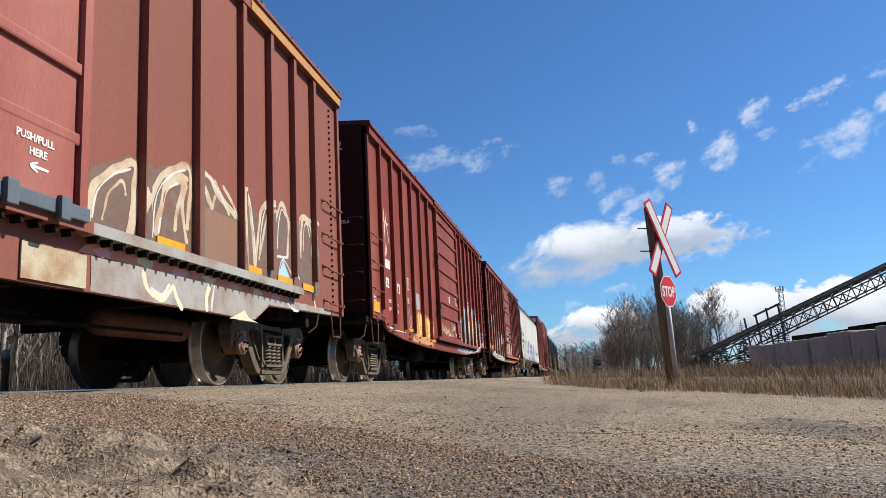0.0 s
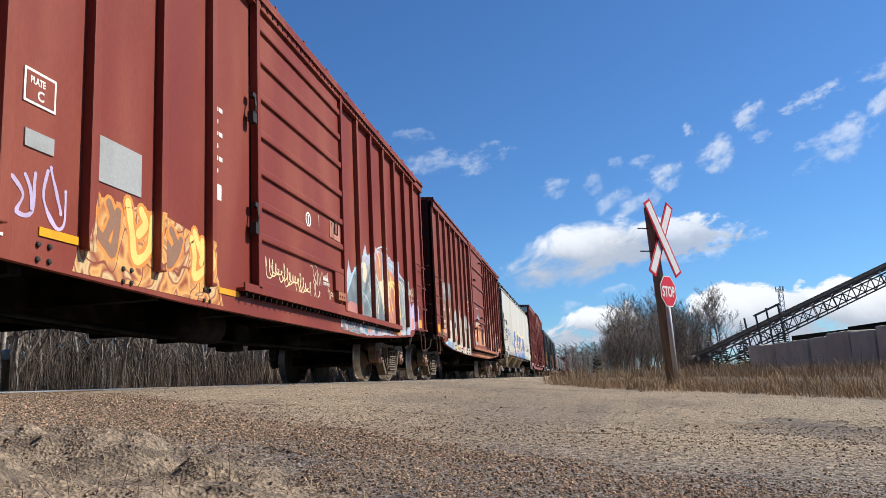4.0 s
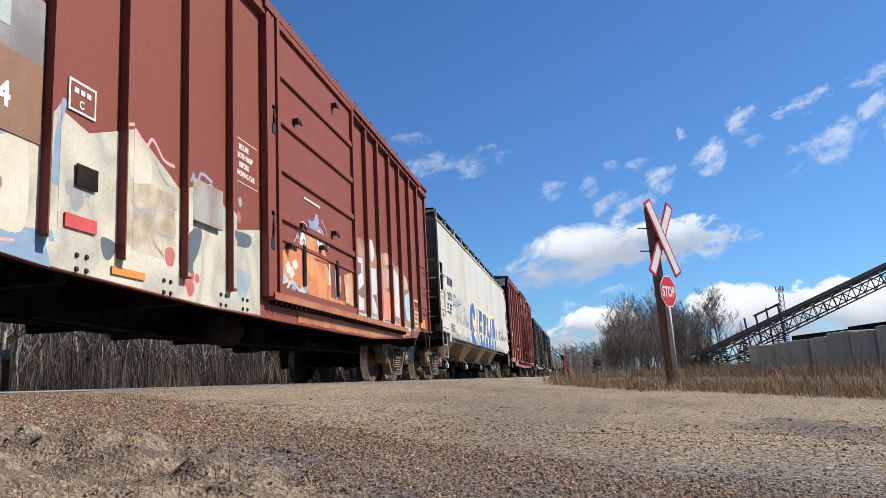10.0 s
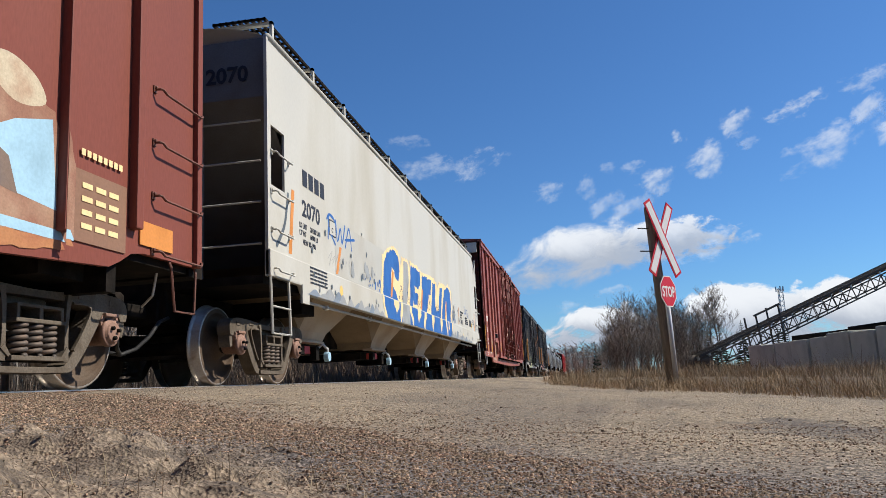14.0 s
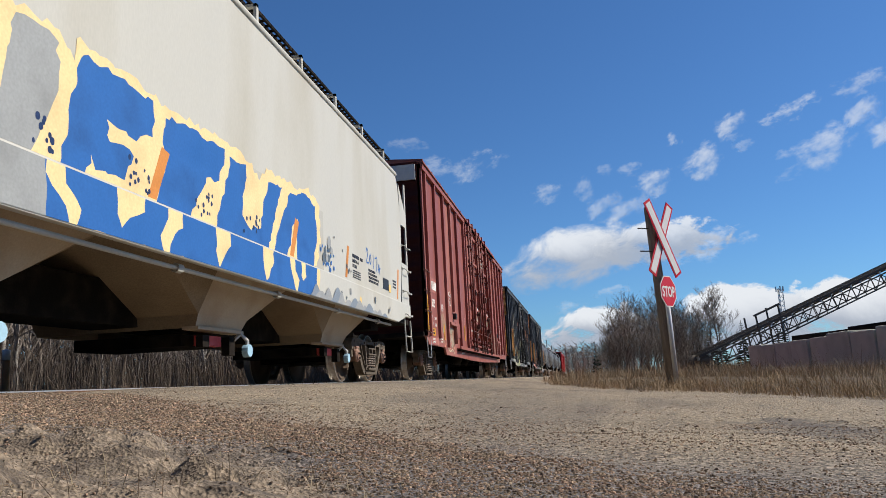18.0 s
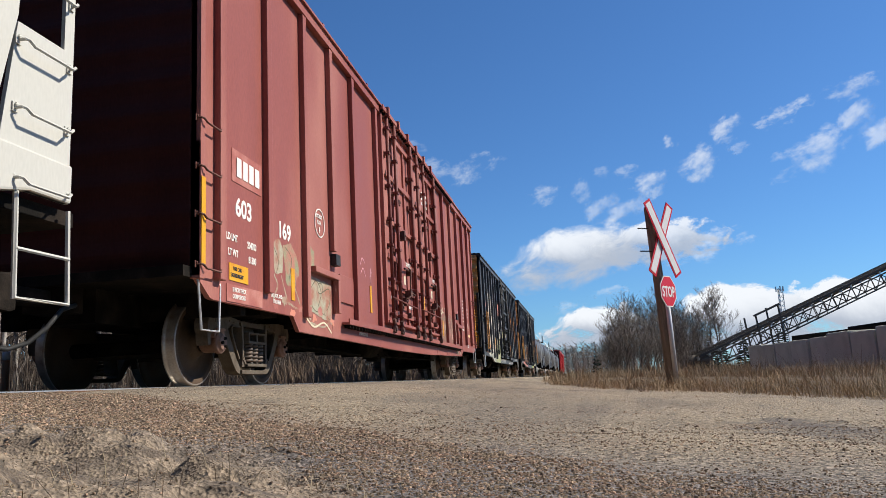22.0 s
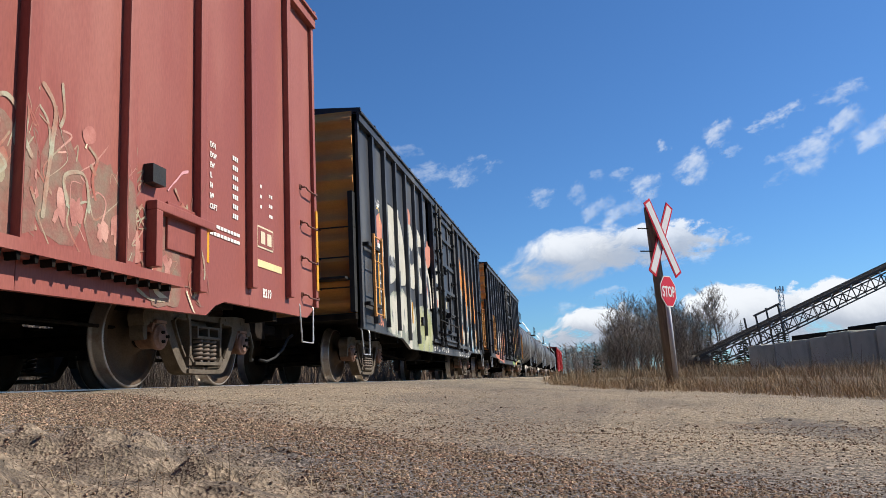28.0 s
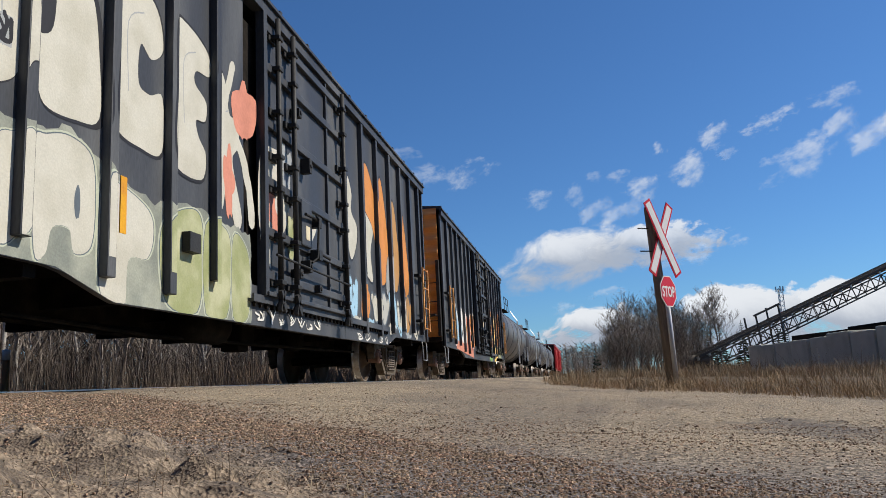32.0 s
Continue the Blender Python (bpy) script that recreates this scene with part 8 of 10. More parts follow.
# D: white covered hopper
def covered_hopper(start):
    car = thing("hopper_car", "off-white covered hopper wagon with blue and yellow graffiti", "hopper wagon")
    CARS.append((car, start))
    L, W = 18.45, 1.57
    # near side sheet, with the ladder cut-outs at both ends
    hole1 = [(0.16, 2.36), (0.16, 2.98), (0.36, 2.98), (0.52, 2.82), (0.52, 2.46), (0.42, 2.36)]
    for side in (1, -1):
        s = Shape()
        top = 4.12
        rear = [(17.55, 1.52), (17.75, 2.4), (17.78, 3.2), (17.62, 3.9), (17.45, top)]
        s.prism([(0.62, 1.52)] + rear + [(0.62, top)], side * (W - 0.03), side * W)
        part("side_sheet", s, M_WHITE_D, car)
        s = Shape()
        s.prism([(0.0, 1.2), (0.10, 1.2), (0.10, top), (0.0, top)], side * (W - 0.04), side * W)
        s.prism([(0.10, 1.2), (0.62, 1.2), (0.62, 2.30), (0.10, 2.30)], side * (W - 0.03), side * W)
        s.prism([(0.10, 3.04), (0.62, 3.04), (0.62, top), (0.10, top)], side * (W - 0.03), side * W)
        s.prism([(0.52, 2.30), (0.62, 2.30), (0.62, 3.04), (0.52, 3.04)], side * (W - 0.03), side * W)
        part("end_panel", s, M_WHITE_D, car)
        s = Shape()
        s.prism([(17.6, 1.25), (18.3, 1.25), (18.3, 2.35), (17.75, 2.35)], side * (W - 0.03), side * W)
        s.prism([(18.2, 2.35), (18.3, 2.35), (18.3, 4.1), (18.2, 4.1)], side * (W - 0.03), side * W)
        s.prism([(17.75, 3.15), (18.2, 3.15), (18.2, 3.5), (17.7, 4.0)], side * (W - 0.03), side * W)
        part("end_panel", s, M_WHITE_D, car)
        s = Shape()
        v = [(1.1, 1.10), (17.2, 1.10), (17.9, 1.25), (18.3, 1.25), (18.3, 1.52), (0.0, 1.52), (0.0, 1.2), (1.0, 1.2)]
        s.prism(v, side * (W - 0.05), side * (W + 0.025))
        part("side_sill", bevel_mesh(s, "side_sill", [M_WHITE_D], 0.018), None, car)
        s = Shape()
        s.tube([(side * (W - 0.02), 0.05, top + 0.02), (side * (W - 0.02), 17.5, top + 0.02)], 0.05, 8)
        part("top_chord", s, M_WHITE_D, car, smooth=True)
    # curved roof
    s = Shape()
    n = 12
    ring = [(W * math.cos(math.pi * i / n), 4.08 + 0.34 * math.sin(math.pi * i / n)) for i in range(n + 1)]
    s.add([(x, 0.1, z) for x, z in ring] + [(x, 17.6, z) for x, z in ring],
          [(i, i + n + 1, i + n + 2, i + 1) for i in range(n)] + [tuple(range(n, -1, -1)), tuple(range(n + 1, 2 * n + 2))])
    part("roof", s, M_WHITE_D, car, smooth=True)
    for k in range(12):
        y = 0.35 + k * 1.5
        s = Shape()
        s.box(1.46, 1.5, y, y + 0.06, 4.1, 4.50)
        s.box(0.75, 1.5, y, y + 0.06, 4.46, 4.50)
        part("walkway_post", s, M_WHITE_D, car)
    for k in range(10):
        s = Shape()
        y = 0.3 + k * 1.74
        for j in range(9):
            s.box(0.72 + j * 0.085, 0.75 + j * 0.085, y, y + 1.7, 4.50, 4.54)
        for j in range(12):
            s.box(0.72, 1.43, y + j * 0.145, y + j * 0.145 + 0.02, 4.505, 4.535)
        part("walkway_grating", s, M_UNDER, car, "dark open steel grating")
    for k in range(4):
        s = Shape()
        s.lathe([(0.0, 4.56), (0.36, 4.56), (0.4, 4.46), (0.4, 4.3)], 16, axis="z", centre=(0, 2.2 + k * 4.4, 0))
        part("hatch", s, M_WHITE_D, car, smooth=True)
    # ends
    for y0, way in ((0.08, 1), (17.75, -1)):
        s = Shape()
        s.box(-1.5, 1.5, y0, y0 + way * 0.03, 3.4, 4.15)
        s.add([(-1.5, y0, 3.4), (1.5, y0, 3.4), (1.5, y0 + way * 2.2, 1.3), (-1.5, y0 + way * 2.2, 1.3)], [(0, 1, 2, 3)])
        s.add([(-1.5, y0 + way * 0.02, 3.38), (1.5, y0 + way * 0.02, 3.38), (1.5, y0 + way * 2.18, 1.28), (-1.5, y0 + way * 2.18, 1.28)], [(3, 2, 1, 0)])
        part("end_sheet", s, M_GREYEND, car, "grey sloping end sheet")
        for x in (-0.6, 0.6):
            s = Shape()
            s.beam((x, y0 + way * 0.1, 1.25), (x, y0 + way * 0.1, 3.4), 0.1, 0.1)
            part("end_post", s, M_GREYEND, car)
        for z in (1.6, 2.1, 2.6, 3.1):
            s = Shape()
            s.tube([(1.45, y0, z), (0.65, y0, z)], 0.012, 6)
            part("end_rung", s, M_WHITE_D, car)
        ye = 0.0 if way > 0 else L
        s = Shape()
        s.box(-1.5, 1.5, ye, ye + way * 1.3, 1.12, 1.22)
        s.box(-0.3, 0.3, ye, ye + way * 2.4, 0.75, 1.12)
        part("platform", s, M_UNDER, car)
    e = sign_text("2070", 0, 0, 0, 0.2, car, M_DARKLETTER)
    e.matrix_basis = Matrix.Translation((0.75, 0.07, 3.62)) @ Matrix.Rotation(radians(-90), 4, "Z")
    # the four hoppers with their gates
    for c in (3.0, 6.95, 11.0, 15.0):
        s = Shape()
        s.add([(0.95, c - 0.55, 0.62), (0.95, c + 0.55, 0.62), (1.0, c + 0.62, 0.76), (1.42, c + 1.75, 1.5), (1.42, c - 0.68, 1.5), (1.0, c - 0.58, 0.76)], [(0, 1, 2, 5), (5, 2, 3, 4)])
        h = part("hopper", s, M_TANHOP, car, "tan-white discharge hopper with darker slope sheets")
        s = Shape()
        s.add([(-0.95, c - 0.55, 0.62), (-0.95, c + 0.55, 0.62), (-1.0, c + 0.62, 0.76), (-1.42, c + 1.75, 1.5), (-1.42, c - 0.68, 1.5), (-1.0, c - 0.58, 0.76)], [(5, 2, 1, 0), (4, 3, 2, 5)])
        part("far_chute", s, M_TANHOP, h)
        for way in (1, -1):
            s = Shape()
            top_y = c + way * 1.97
            side_y = c + (1.75 if way > 0 else -0.68)
            s.add([(0.95, c + way * 0.55, 0.62), (1.0, c + (0.62 if way > 0 else -0.58), 0.76), (1.42, side_y, 1.5), (1.2, top_y, 1.5), (-1.2, top_y, 1.5), (-1.42, side_y, 1.5), (-1.0, c + (0.62 if way > 0 else -0.58), 0.76), (-0.95, c + way * 0.55, 0.62)],
                  [(0, 1, 6, 7), (1, 2, 3), (1, 3, 4, 6), (6, 4, 5)])
            part("slope_sheet", s, M_HOPDARK, h, "slope sheet in shade-darkened brown")
        s = Shape()
        s.box(0.80, 0.99, c - 0.56, c + 0.56, 0.60, 0.635)
        part("flange", s, M_TANHOP, h)
        s = Shape()
        s.box(-0.6, 0.7, c - 0.4, c + 0.4, 0.44, 0.57)
        s.box(0.88, 0.98, c + 0.2, c + 0.34, 0.34, 0.55).box(0.88, 0.96, c - 0.4, c - 0.25, 0.42, 0.55)
        part("outlet_gate", s, M_UNDER, h, "dark outlet gate")
        s = Shape()
        s.box(0.80, 0.9, c - 0.3, c + 0.15, 0.44, 0.555)
        part("gate_handle_box", s, P_RED, h, "dark red gate box")
        s = Shape()
        s.tube([(0.9, c + 0.45, 0.52), (0.98, c + 0.5, 0.60), (1.04, c + 0.55, 0.52), (1.04, c + 0.56, 0.36)], 0.025, 8)
        part("outlet_pipe", s, M_GALV, h)
        s = Shape()
        s.lathe([(0.0, 1.075), (0.075, 1.075), (0.08, 1.05), (0.08, 1.0)], 14, centre=(0, c + 0.56, 0.40))
        part("outlet_cap", s, P_SKY, h, "light blue round cap")
    s = Shape()
    s.tube([(1.47, 1.4, 1.04), (1.47, 17.0, 1.04)], 0.022, 8)
    for k in range(7):
        s.lathe([(0.045, 2.2 + k * 2.3), (0.045, 2.3 + k * 2.3)], 8, axis="y", centre=(1.47, 0, 1.04))
    part("vibrator_rail", s, M_WHITE_D, car, "white pipe along the sill")
    # ladders, steps
    for y0, y1 in ((0.10, 0.64), (17.75, 18.25)):
        for z in (1.3, 1.76, 2.22, 2.7):
            grab_iron(car, W, y0, y1, z, material=M_WHITE_D)
    for y0, y1 in ((0.05, 0.6), (17.8, 18.3)):
        s = Shape()
        s.tube([(W, y0, 1.25), (W + 0.02, y0, 0.55), (W + 0.02, y1, 0.55), (W, y1, 1.2)], 0.018, 6)
        s.tube([(W + 0.02, y0, 0.86), (W + 0.02, y1, 0.86)], 0.014, 6)
        part("sill_step", s, M_WHITE_D, car)
    s = Shape()
    s.box(W, W + 0.03, 1.0, 1.25, 0.98, 1.22)
    part("jack_pad", s, M_WHITE_D, car)
    underframe(car, L, 1.12, hangers=False)
    truck(car, 1.15)
    truck(car, L - 1.63)
    coupler(car, 0, -1)
    coupler(car, L, 1)
    # lettering
    bars(car, W + 0.002, 1.14, 2.55, 0.22, 4, 0.17, 0.06, M_DARKLETTER)
    sign_text("2070", W + 0.002, 1.1, 2.14, 0.22, car, M_DARKLETTER, 1.15)
    sign_text("LD LMT", W + 0.002, 1.0, 1.97, 0.07, car, M_DARKLETTER, 0.85)
    sign_text("LT WT", W + 0.002, 1.0, 1.87, 0.07, car, M_DARKLETTER, 0.85)
    sign_text("NEW 03-1996", W + 0.002, 1.12, 1.76, 0.07, car, M_DARKLETTER, 0.85)
    sign_text("201100 LB", W + 0.002, 1.4, 1.97, 0.07, car, M_DARKLETTER, 0.8)
    sign_text("66900 LB", W + 0.002, 1.4, 1.87, 0.07, car, M_DARKLETTER, 0.8)
    plate("data_frame", car, W + 0.001, 2.2, 2.5, 2.08, 2.32, M_DARKLETTER, thick=0.001)
    plate("data_panel", car, W + 0.002, 2.22, 2.48, 2.1, 2.3, M_WHITE_D, thick=0.0015)
    sign_text("C", W + 0.005, 2.3, 2.14, 0.07, car, M_DARKLETTER)
    for k in range(5):
        bars(car, W + 0.028, 1.3, 1.47 - k * 0.05, 0.022, 5, 0.12, 0.02, M_DARKLETTER)
    bars(car, W + 0.002, 14.28, 1.93, 0.055, 6, 0.05, 0.014, M_DARKLETTER)
    sign_text("35480", W + 0.002, 14.7, 1.93, 0.055, car, M_DARKLETTER, 0.85)
    sign_text("LINED 04-16", W + 0.002, 14.28, 1.85, 0.055, car, M_DARKLETTER, 0.85)
    sign_text("BY ERSR", W + 0.002, 14.28, 1.77, 0.055, car, M_DARKLETTER, 0.85)
    for k in range(4):
        bars(car, W + 0.002, 14.28, 1.71 - k * 0.035, 0.018, 5, 0.07, 0.02, M_DARKLETTER)
    for k, line in enumerate(("LIFTING PROVISIONS", "PER AAR STANDARD S-234", "VERTICALLY LIFT UPRIGHT CAR", "ONLY INSPECT PRIOR TO USE")):
        sign_text(line, W + 0.002, 15.2, 1.83 - k * 0.06, 0.042, car, M_DARKLETTER, 0.8)
    plate("label_plate", car, W + 0.002, 16.16, 16.56, 1.64, 1.84, P_BLACK)
    plate("label_plate", car, W + 0.002, 16.58, 16.72, 1.62, 1.76, P_YELLOW)
    for k in range(3):
        bars(car, W + 0.002, 16.9, 1.86 - k * 0.06, 0.03, 3, 0.07, 0.02, M_DARKLETTER)
        bars(car, W + 0.002, 16.2, 1.77 - k * 0.05, 0.02, 2, 0.12, 0.06, M_WHITE_D)
    sp = Spray(car, (), x=W + 0.025)
    sp.spot(2.62, 1.3, 0.08, 0.09, P_YELLOW, 0.03)
    sp.spot(14.6, 1.27, 0.05, 0.06, P_YELLOW, 0.03)
    sp.spot(6.86, 1.32, 0.06, 0.07, P_YELLOW, 0.03)
    for y, z0, z1, d in ((0.62, 1.56, 2.4, 0.12), (2.46, 1.55, 1.98, 0.2), (13.88, 1.56, 2.07, 0.14), (17.2, 1.55, 2.15, 0.14)):
        sp = Spray(car, (), x=W)
        sp.area([(y, z0), (y + 0.1, z0), (y + 0.1 + d, z1), (y + d, z1)], P_ORANGE)
    sp = Spray(car, (), x=W)
    sp.stroke([(0.25, 1.6), (0.5, 1.9), (0.62, 2.3)], 0.06, P_DARKGREY)
    # light blue and yellow letters, above and below the crease
    plate("patch", car, W + 0.0005, 2.45, 12.9, 1.53, 2.36, P_PALE, "faded grey cleaned band", thick=0.001)
    # blue tags: RWA and 2017
    for ch, y0, y1 in (("R", 2.1, 2.5), ("W", 2.5, 2.95), ("A", 2.95, 3.42)):
        sp.put([([q for st in TAG[ch] for q in ribbon([(y0 + (y1 - y0) * u, 2.02 + 0.33 * v) for u, v in st], 0.04, 0.01, y0)], P_BLUE)])
    for k, ch in enumerate("2017A"):
        y0 = 15.08 + k * 0.19
        sp.put([([q for st in TAG[ch] for q in ribbon([(y0 + 0.15 * u, 1.96 - 0.02 * k + (0.25 if k < 4 else 0.16) * v) for u, v in st], 0.028, 0.006, k)], P_BLUE)])
    for k in range(7):
        sp.stroke([(2.15 + 0.16 * k, 1.62 + 0.05 * (k % 3)), (2.3 + 0.14 * k, 1.85 - 0.04 * (k % 2)), (2.1 + 0.17 * k, 1.72)], 0.008, P_GREY)
    top = [(5.06, 1.5), (5.02, 1.62), (5.1, 1.85), (5.2, 2.27), (5.7, 2.5), (6.1, 2.57), (6.55, 2.5), (6.66, 2.2), (6.78, 2.46), (7.35, 2.47), (7.48, 2.3), (7.52, 2.5), (8.6, 2.46), (8.68, 2.42), (9.95, 2.45),
           (10.45, 2.42), (10.7, 2.25), (10.95, 2.45), (11.45, 2.46), (11.9, 2.46), (12.3, 2.55), (12.74, 2.42), (12.76, 1.9), (12.6, 1.5)]
    forms = (
        (P_BLUE, [(5.18, 1.5), (5.2, 1.75), (5.3, 2.15), (5.6, 2.38), (5.9, 2.47), (6.15, 2.48), (6.45, 2.42), (6.55, 2.2), (6.42, 1.92), (6.1, 1.96), (6.08, 2.1), (5.9, 2.12), (5.82, 2.0), (5.8, 1.85), (6.2, 1.65), (6.38, 1.5)]),
        (P_GREY, [(6.7, 1.5), (6.85, 2.05), (6.9, 2.4), (7.32, 2.4), (7.36, 2.02), (7.08, 1.5)]),
        (P_BLUE, [(7.4, 1.5), (7.48, 1.95), (7.58, 2.42), (8.55, 2.39), (8.53, 2.08), (8.28, 1.98), (7.93, 2.0), (7.9, 1.86), (8.28, 1.84), (8.16, 1.62), (7.8, 1.6), (7.75, 1.7), (7.68, 1.5)]),
        (P_BLUE, [(8.6, 1.5), (8.72, 1.85), (8.72, 2.33), (9.88, 2.37), (9.76, 2.0), (9.5, 1.95), (9.35, 1.75), (9.2, 1.5)]),
        (P_BLUE, [(9.68, 1.5), (9.85, 1.9), (10.0, 2.31), (10.4, 2.34), (10.26, 1.76), (10.5, 1.66), (10.75, 1.74), (10.95, 2.28), (11.4, 2.36), (11.15, 1.9), (10.95, 1.5)]),
        (P_BLUE, [(11.1, 1.5), (11.4, 1.97), (11.6, 2.3), (12.15, 2.46), (12.58, 2.36), (12.62, 1.9), (12.45, 1.5)]),
        (P_PEACH, [(11.55, 1.5), (11.75, 1.95), (11.92, 2.04), (11.85, 1.5)]),
    )
    sp.put([([split_z(ragged(top, 0.035, 1), 1.52, True)[0]], P_PEACH)])
    for k, (m, poly) in enumerate(forms):
        sp.put([([split_z(ragged(poly, 0.028, k + 2), 1.52, True)[0]], m)])
    # the same letters run on over the sill
    sp.x = W + 0.025
    low = [(5.0, 1.52), (5.1, 1.3), (5.25, 1.1), (12.35, 1.1), (12.62, 1.2), (12.66, 1.52)]
    sp.put([(split_z(ragged(low, 0.02, 11), 1.52, False), P_PEACH)])
    low = [(5.15, 1.52), (5.2, 1.3), (5.38, 1.1), (12.25, 1.1), (12.5, 1.22), (12.55, 1.52)]
    sp.put([(split_z(ragged(low, 0.02, 12), 1.52, False), P_BLUE)])
    sp.put([(split_z(ragged([(6.62, 1.52), (6.55, 1.1), (7.25, 1.1), (7.22, 1.52)], 0.01, 13), 1.52, False), P_GREY)])
    for k, (y0, y1, y2, z) in enumerate(((5.85, 6.3, 6.08, 1.24), (6.42, 6.62, 6.42, 1.06), (7.22, 7.42, 7.5, 1.06), (8.0, 8.4, 8.1, 1.2), (8.75, 9.0, 8.72, 1.06), (9.62, 9.95, 9.72, 1.12), (10.75, 11.05, 10.85, 1.12), (11.55, 11.72, 11.75, 1.08), (11.95, 12.1, 12.02, 1.26))):
        drip = [(y0, 1.52), (y0 + 0.02, 1.4), (y2 - 0.07, (1.4 + z) / 2), (y2 - 0.015, z + 0.02), (y2, z), (y2 + 0.05, z + 0.05), (y2 + 0.11, (1.42 + z) / 2), (y1, 1.38), (y1, 1.52)]
        sp.put([(split_z(ragged(drip, 0.014, 20 + k), 1.52, False), P_PEACH)])
    sp.x = W
    for y, z0, z1 in ((5.72, 1.54, 2.05), (8.48, 1.54, 2.0), (11.62, 1.54, 2.02)):
        sp.area([(y, z0), (y + 0.13, z0), (y + 0.33, z1), (y + 0.2, z1 + 0.03)], P_ORANGE)
    # dots of overspray
    rnd = random.Random(5)
    for y0, y1, z0, z1, n, r0, r1, m in ((6.42, 6.72, 1.56, 1.85, 16, 0.014, 0.022, P_DARKBLUE), (7.12, 7.32, 1.56, 1.85, 10, 0.014, 0.024, P_DARKBLUE), (8.2, 8.5, 1.55, 1.8, 14, 0.012, 0.02, P_DARKBLUE), (9.28, 9.6, 1.55, 1.85, 14, 0.012, 0.02, P_DARKBLUE), (10.3, 10.8, 1.56, 1.8, 12, 0.012, 0.022, P_DARKBLUE),
                                         (4.0, 5.0, 1.55, 1.85, 22, 0.014, 0.034, P_BLUE), (12.72, 13.5, 1.54, 1.85, 20, 0.014, 0.03, P_BLUE), (1.2, 4.9, 1.6, 2.4, 12, 0.02, 0.04, P_DARKGREY), (3.2, 4.9, 1.6, 1.8, 8, 0.04, 0.1, P_GREY), (13.1, 14.9, 1.6, 2.1, 9, 0.015, 0.035, P_DARKGREY), (12.78, 13.3, 1.62, 1.9, 4, 0.04, 0.075, P_DARKGREY), (12.85, 13.3, 1.65, 2.0, 4, 0.04, 0.07, P_GREY)):
        for k in range(n):
            r = rnd.uniform(r0, r1)
            sp.spot(rnd.uniform(y0, y1), z0 + (z1 - z0) * rnd.random() ** 1.4 + r, r, r * 1.25, m, 0.06, seed=k)
    sp.x = W + 0.025
    for k in range(16):
        r = rnd.uniform(0.02, 0.05)
        sp.spot(rnd.uniform(1.3, 5.0) if k < 10 else rnd.uniform(13.0, 16.6), rnd.uniform(1.22, 1.42), r, r * 1.3, P_DARKGREY if k % 3 else P_GREY, 0.06, seed=k)
    for y0, y1, n in ((1.5, 5.3, 12), (12.4, 16.4, 13)):
        for k in range(n):
            y = y0 + (y1 - y0) * (k + rnd.uniform(-0.3, 0.3)) / n
            w, h = rnd.uniform(0.22, 0.42), rnd.uniform(0.06, 0.17) * (1.5 if abs(y - 5) < 1 or abs(y - 12.9) < 1 else 1)
            hill = [(y + w * (u - 0.0), 1.112 + h * (0.5 - 0.5 * math.cos(2 * math.pi * (u + 1) / 2)) ** 1.0) for u in (-1, -0.8, -0.6, -0.4, -0.2, 0, 0.2, 0.4, 0.6, 0.8, 1)]
            sp.area([(max(a, 1.12), b) for a, b in hill], P_PALEHILL if k % 3 else P_HILL)
    sp.x = W
    return car


TAG = {"R": [[(0.1, 0), (0.2, 1)], [(0, 0.85), (0.3, 1.1), (0.9, 0.95), (0.8, 0.6), (0.25, 0.45), (0.9, -0.1)]], "W": [[(0.0, 1), (0.15, 0.1), (0.5, 0.75), (0.65, 0.1), (1.0, 1.0)]],
       "A": [[(0.0, 0.0), (0.45, 1.0), (0.7, 0.0)], [(0.0, 0.35), (1.05, 0.6)]], "2": [[(0.1, 0.75), (0.4, 1.0), (0.8, 0.8), (0.5, 0.4), (0.1, 0.05), (1.0, 0.05)]], "0": [[(0.5, 0.8), (0.15, 0.5), (0.4, 0.1), (0.8, 0.4), (0.5, 0.8)]],
       "1": [[(0.4, 0.0), (0.5, 0.9)]], "7": [[(0.0, 0.85), (0.9, 0.9), (0.5, 0.0)]]}


def split_z(poly, z, above):
    """The part of an outline above, or below, a height."""
    flip = [(b, a) for a, b in poly]
    out = cut(flip, z + 0.006, 9) if above else cut(flip, 1.115, z - 0.022)
    return [[(a, b) for b, a in out]] if len(out) > 2 else []


# the wagon's end sheets greyed down: shade is put into the paint colour
M_GREYEND = mat("shaded_end_paint", (0.169, 0.169, 0.173), 0.5, second=(0.138, 0.129, 0.118), mix=0.3, scale=2, var=0.15)
# browner copy of the hopper tan: the sloping sheets' shade is in its colour
M_HOPDARK = mat("shaded_brown_sheet", (0.30, 0.23, 0.155), 0.85, second=(0.20, 0.145, 0.095), mix=0.4, scale=1.2, var=0.3)
M_TANHOP = mat("tan_white_paint", (0.468, 0.377, 0.273), 0.6, second=(0.351, 0.26, 0.176), mix=0.3, scale=1.5, var=0.14)
P_DARKBLUE = mat("navy_spray_paint", (0.0195, 0.039, 0.104), 0.5, var=0.2)
P_PALEHILL = mat("pale_slate_spray_paint", (0.286, 0.293, 0.293), 0.5, var=0.15)
P_HILL = mat("slate_spray_paint", (0.195, 0.227, 0.267), 0.5, var=0.15)
P_PALE = mat("pale_grey_wash", (0.423, 0.411, 0.364), 0.45, second=(0.377, 0.358, 0.312), mix=0.3, scale=1.2, var=0.06, bump=0.01)
covered_hopper(46.8)

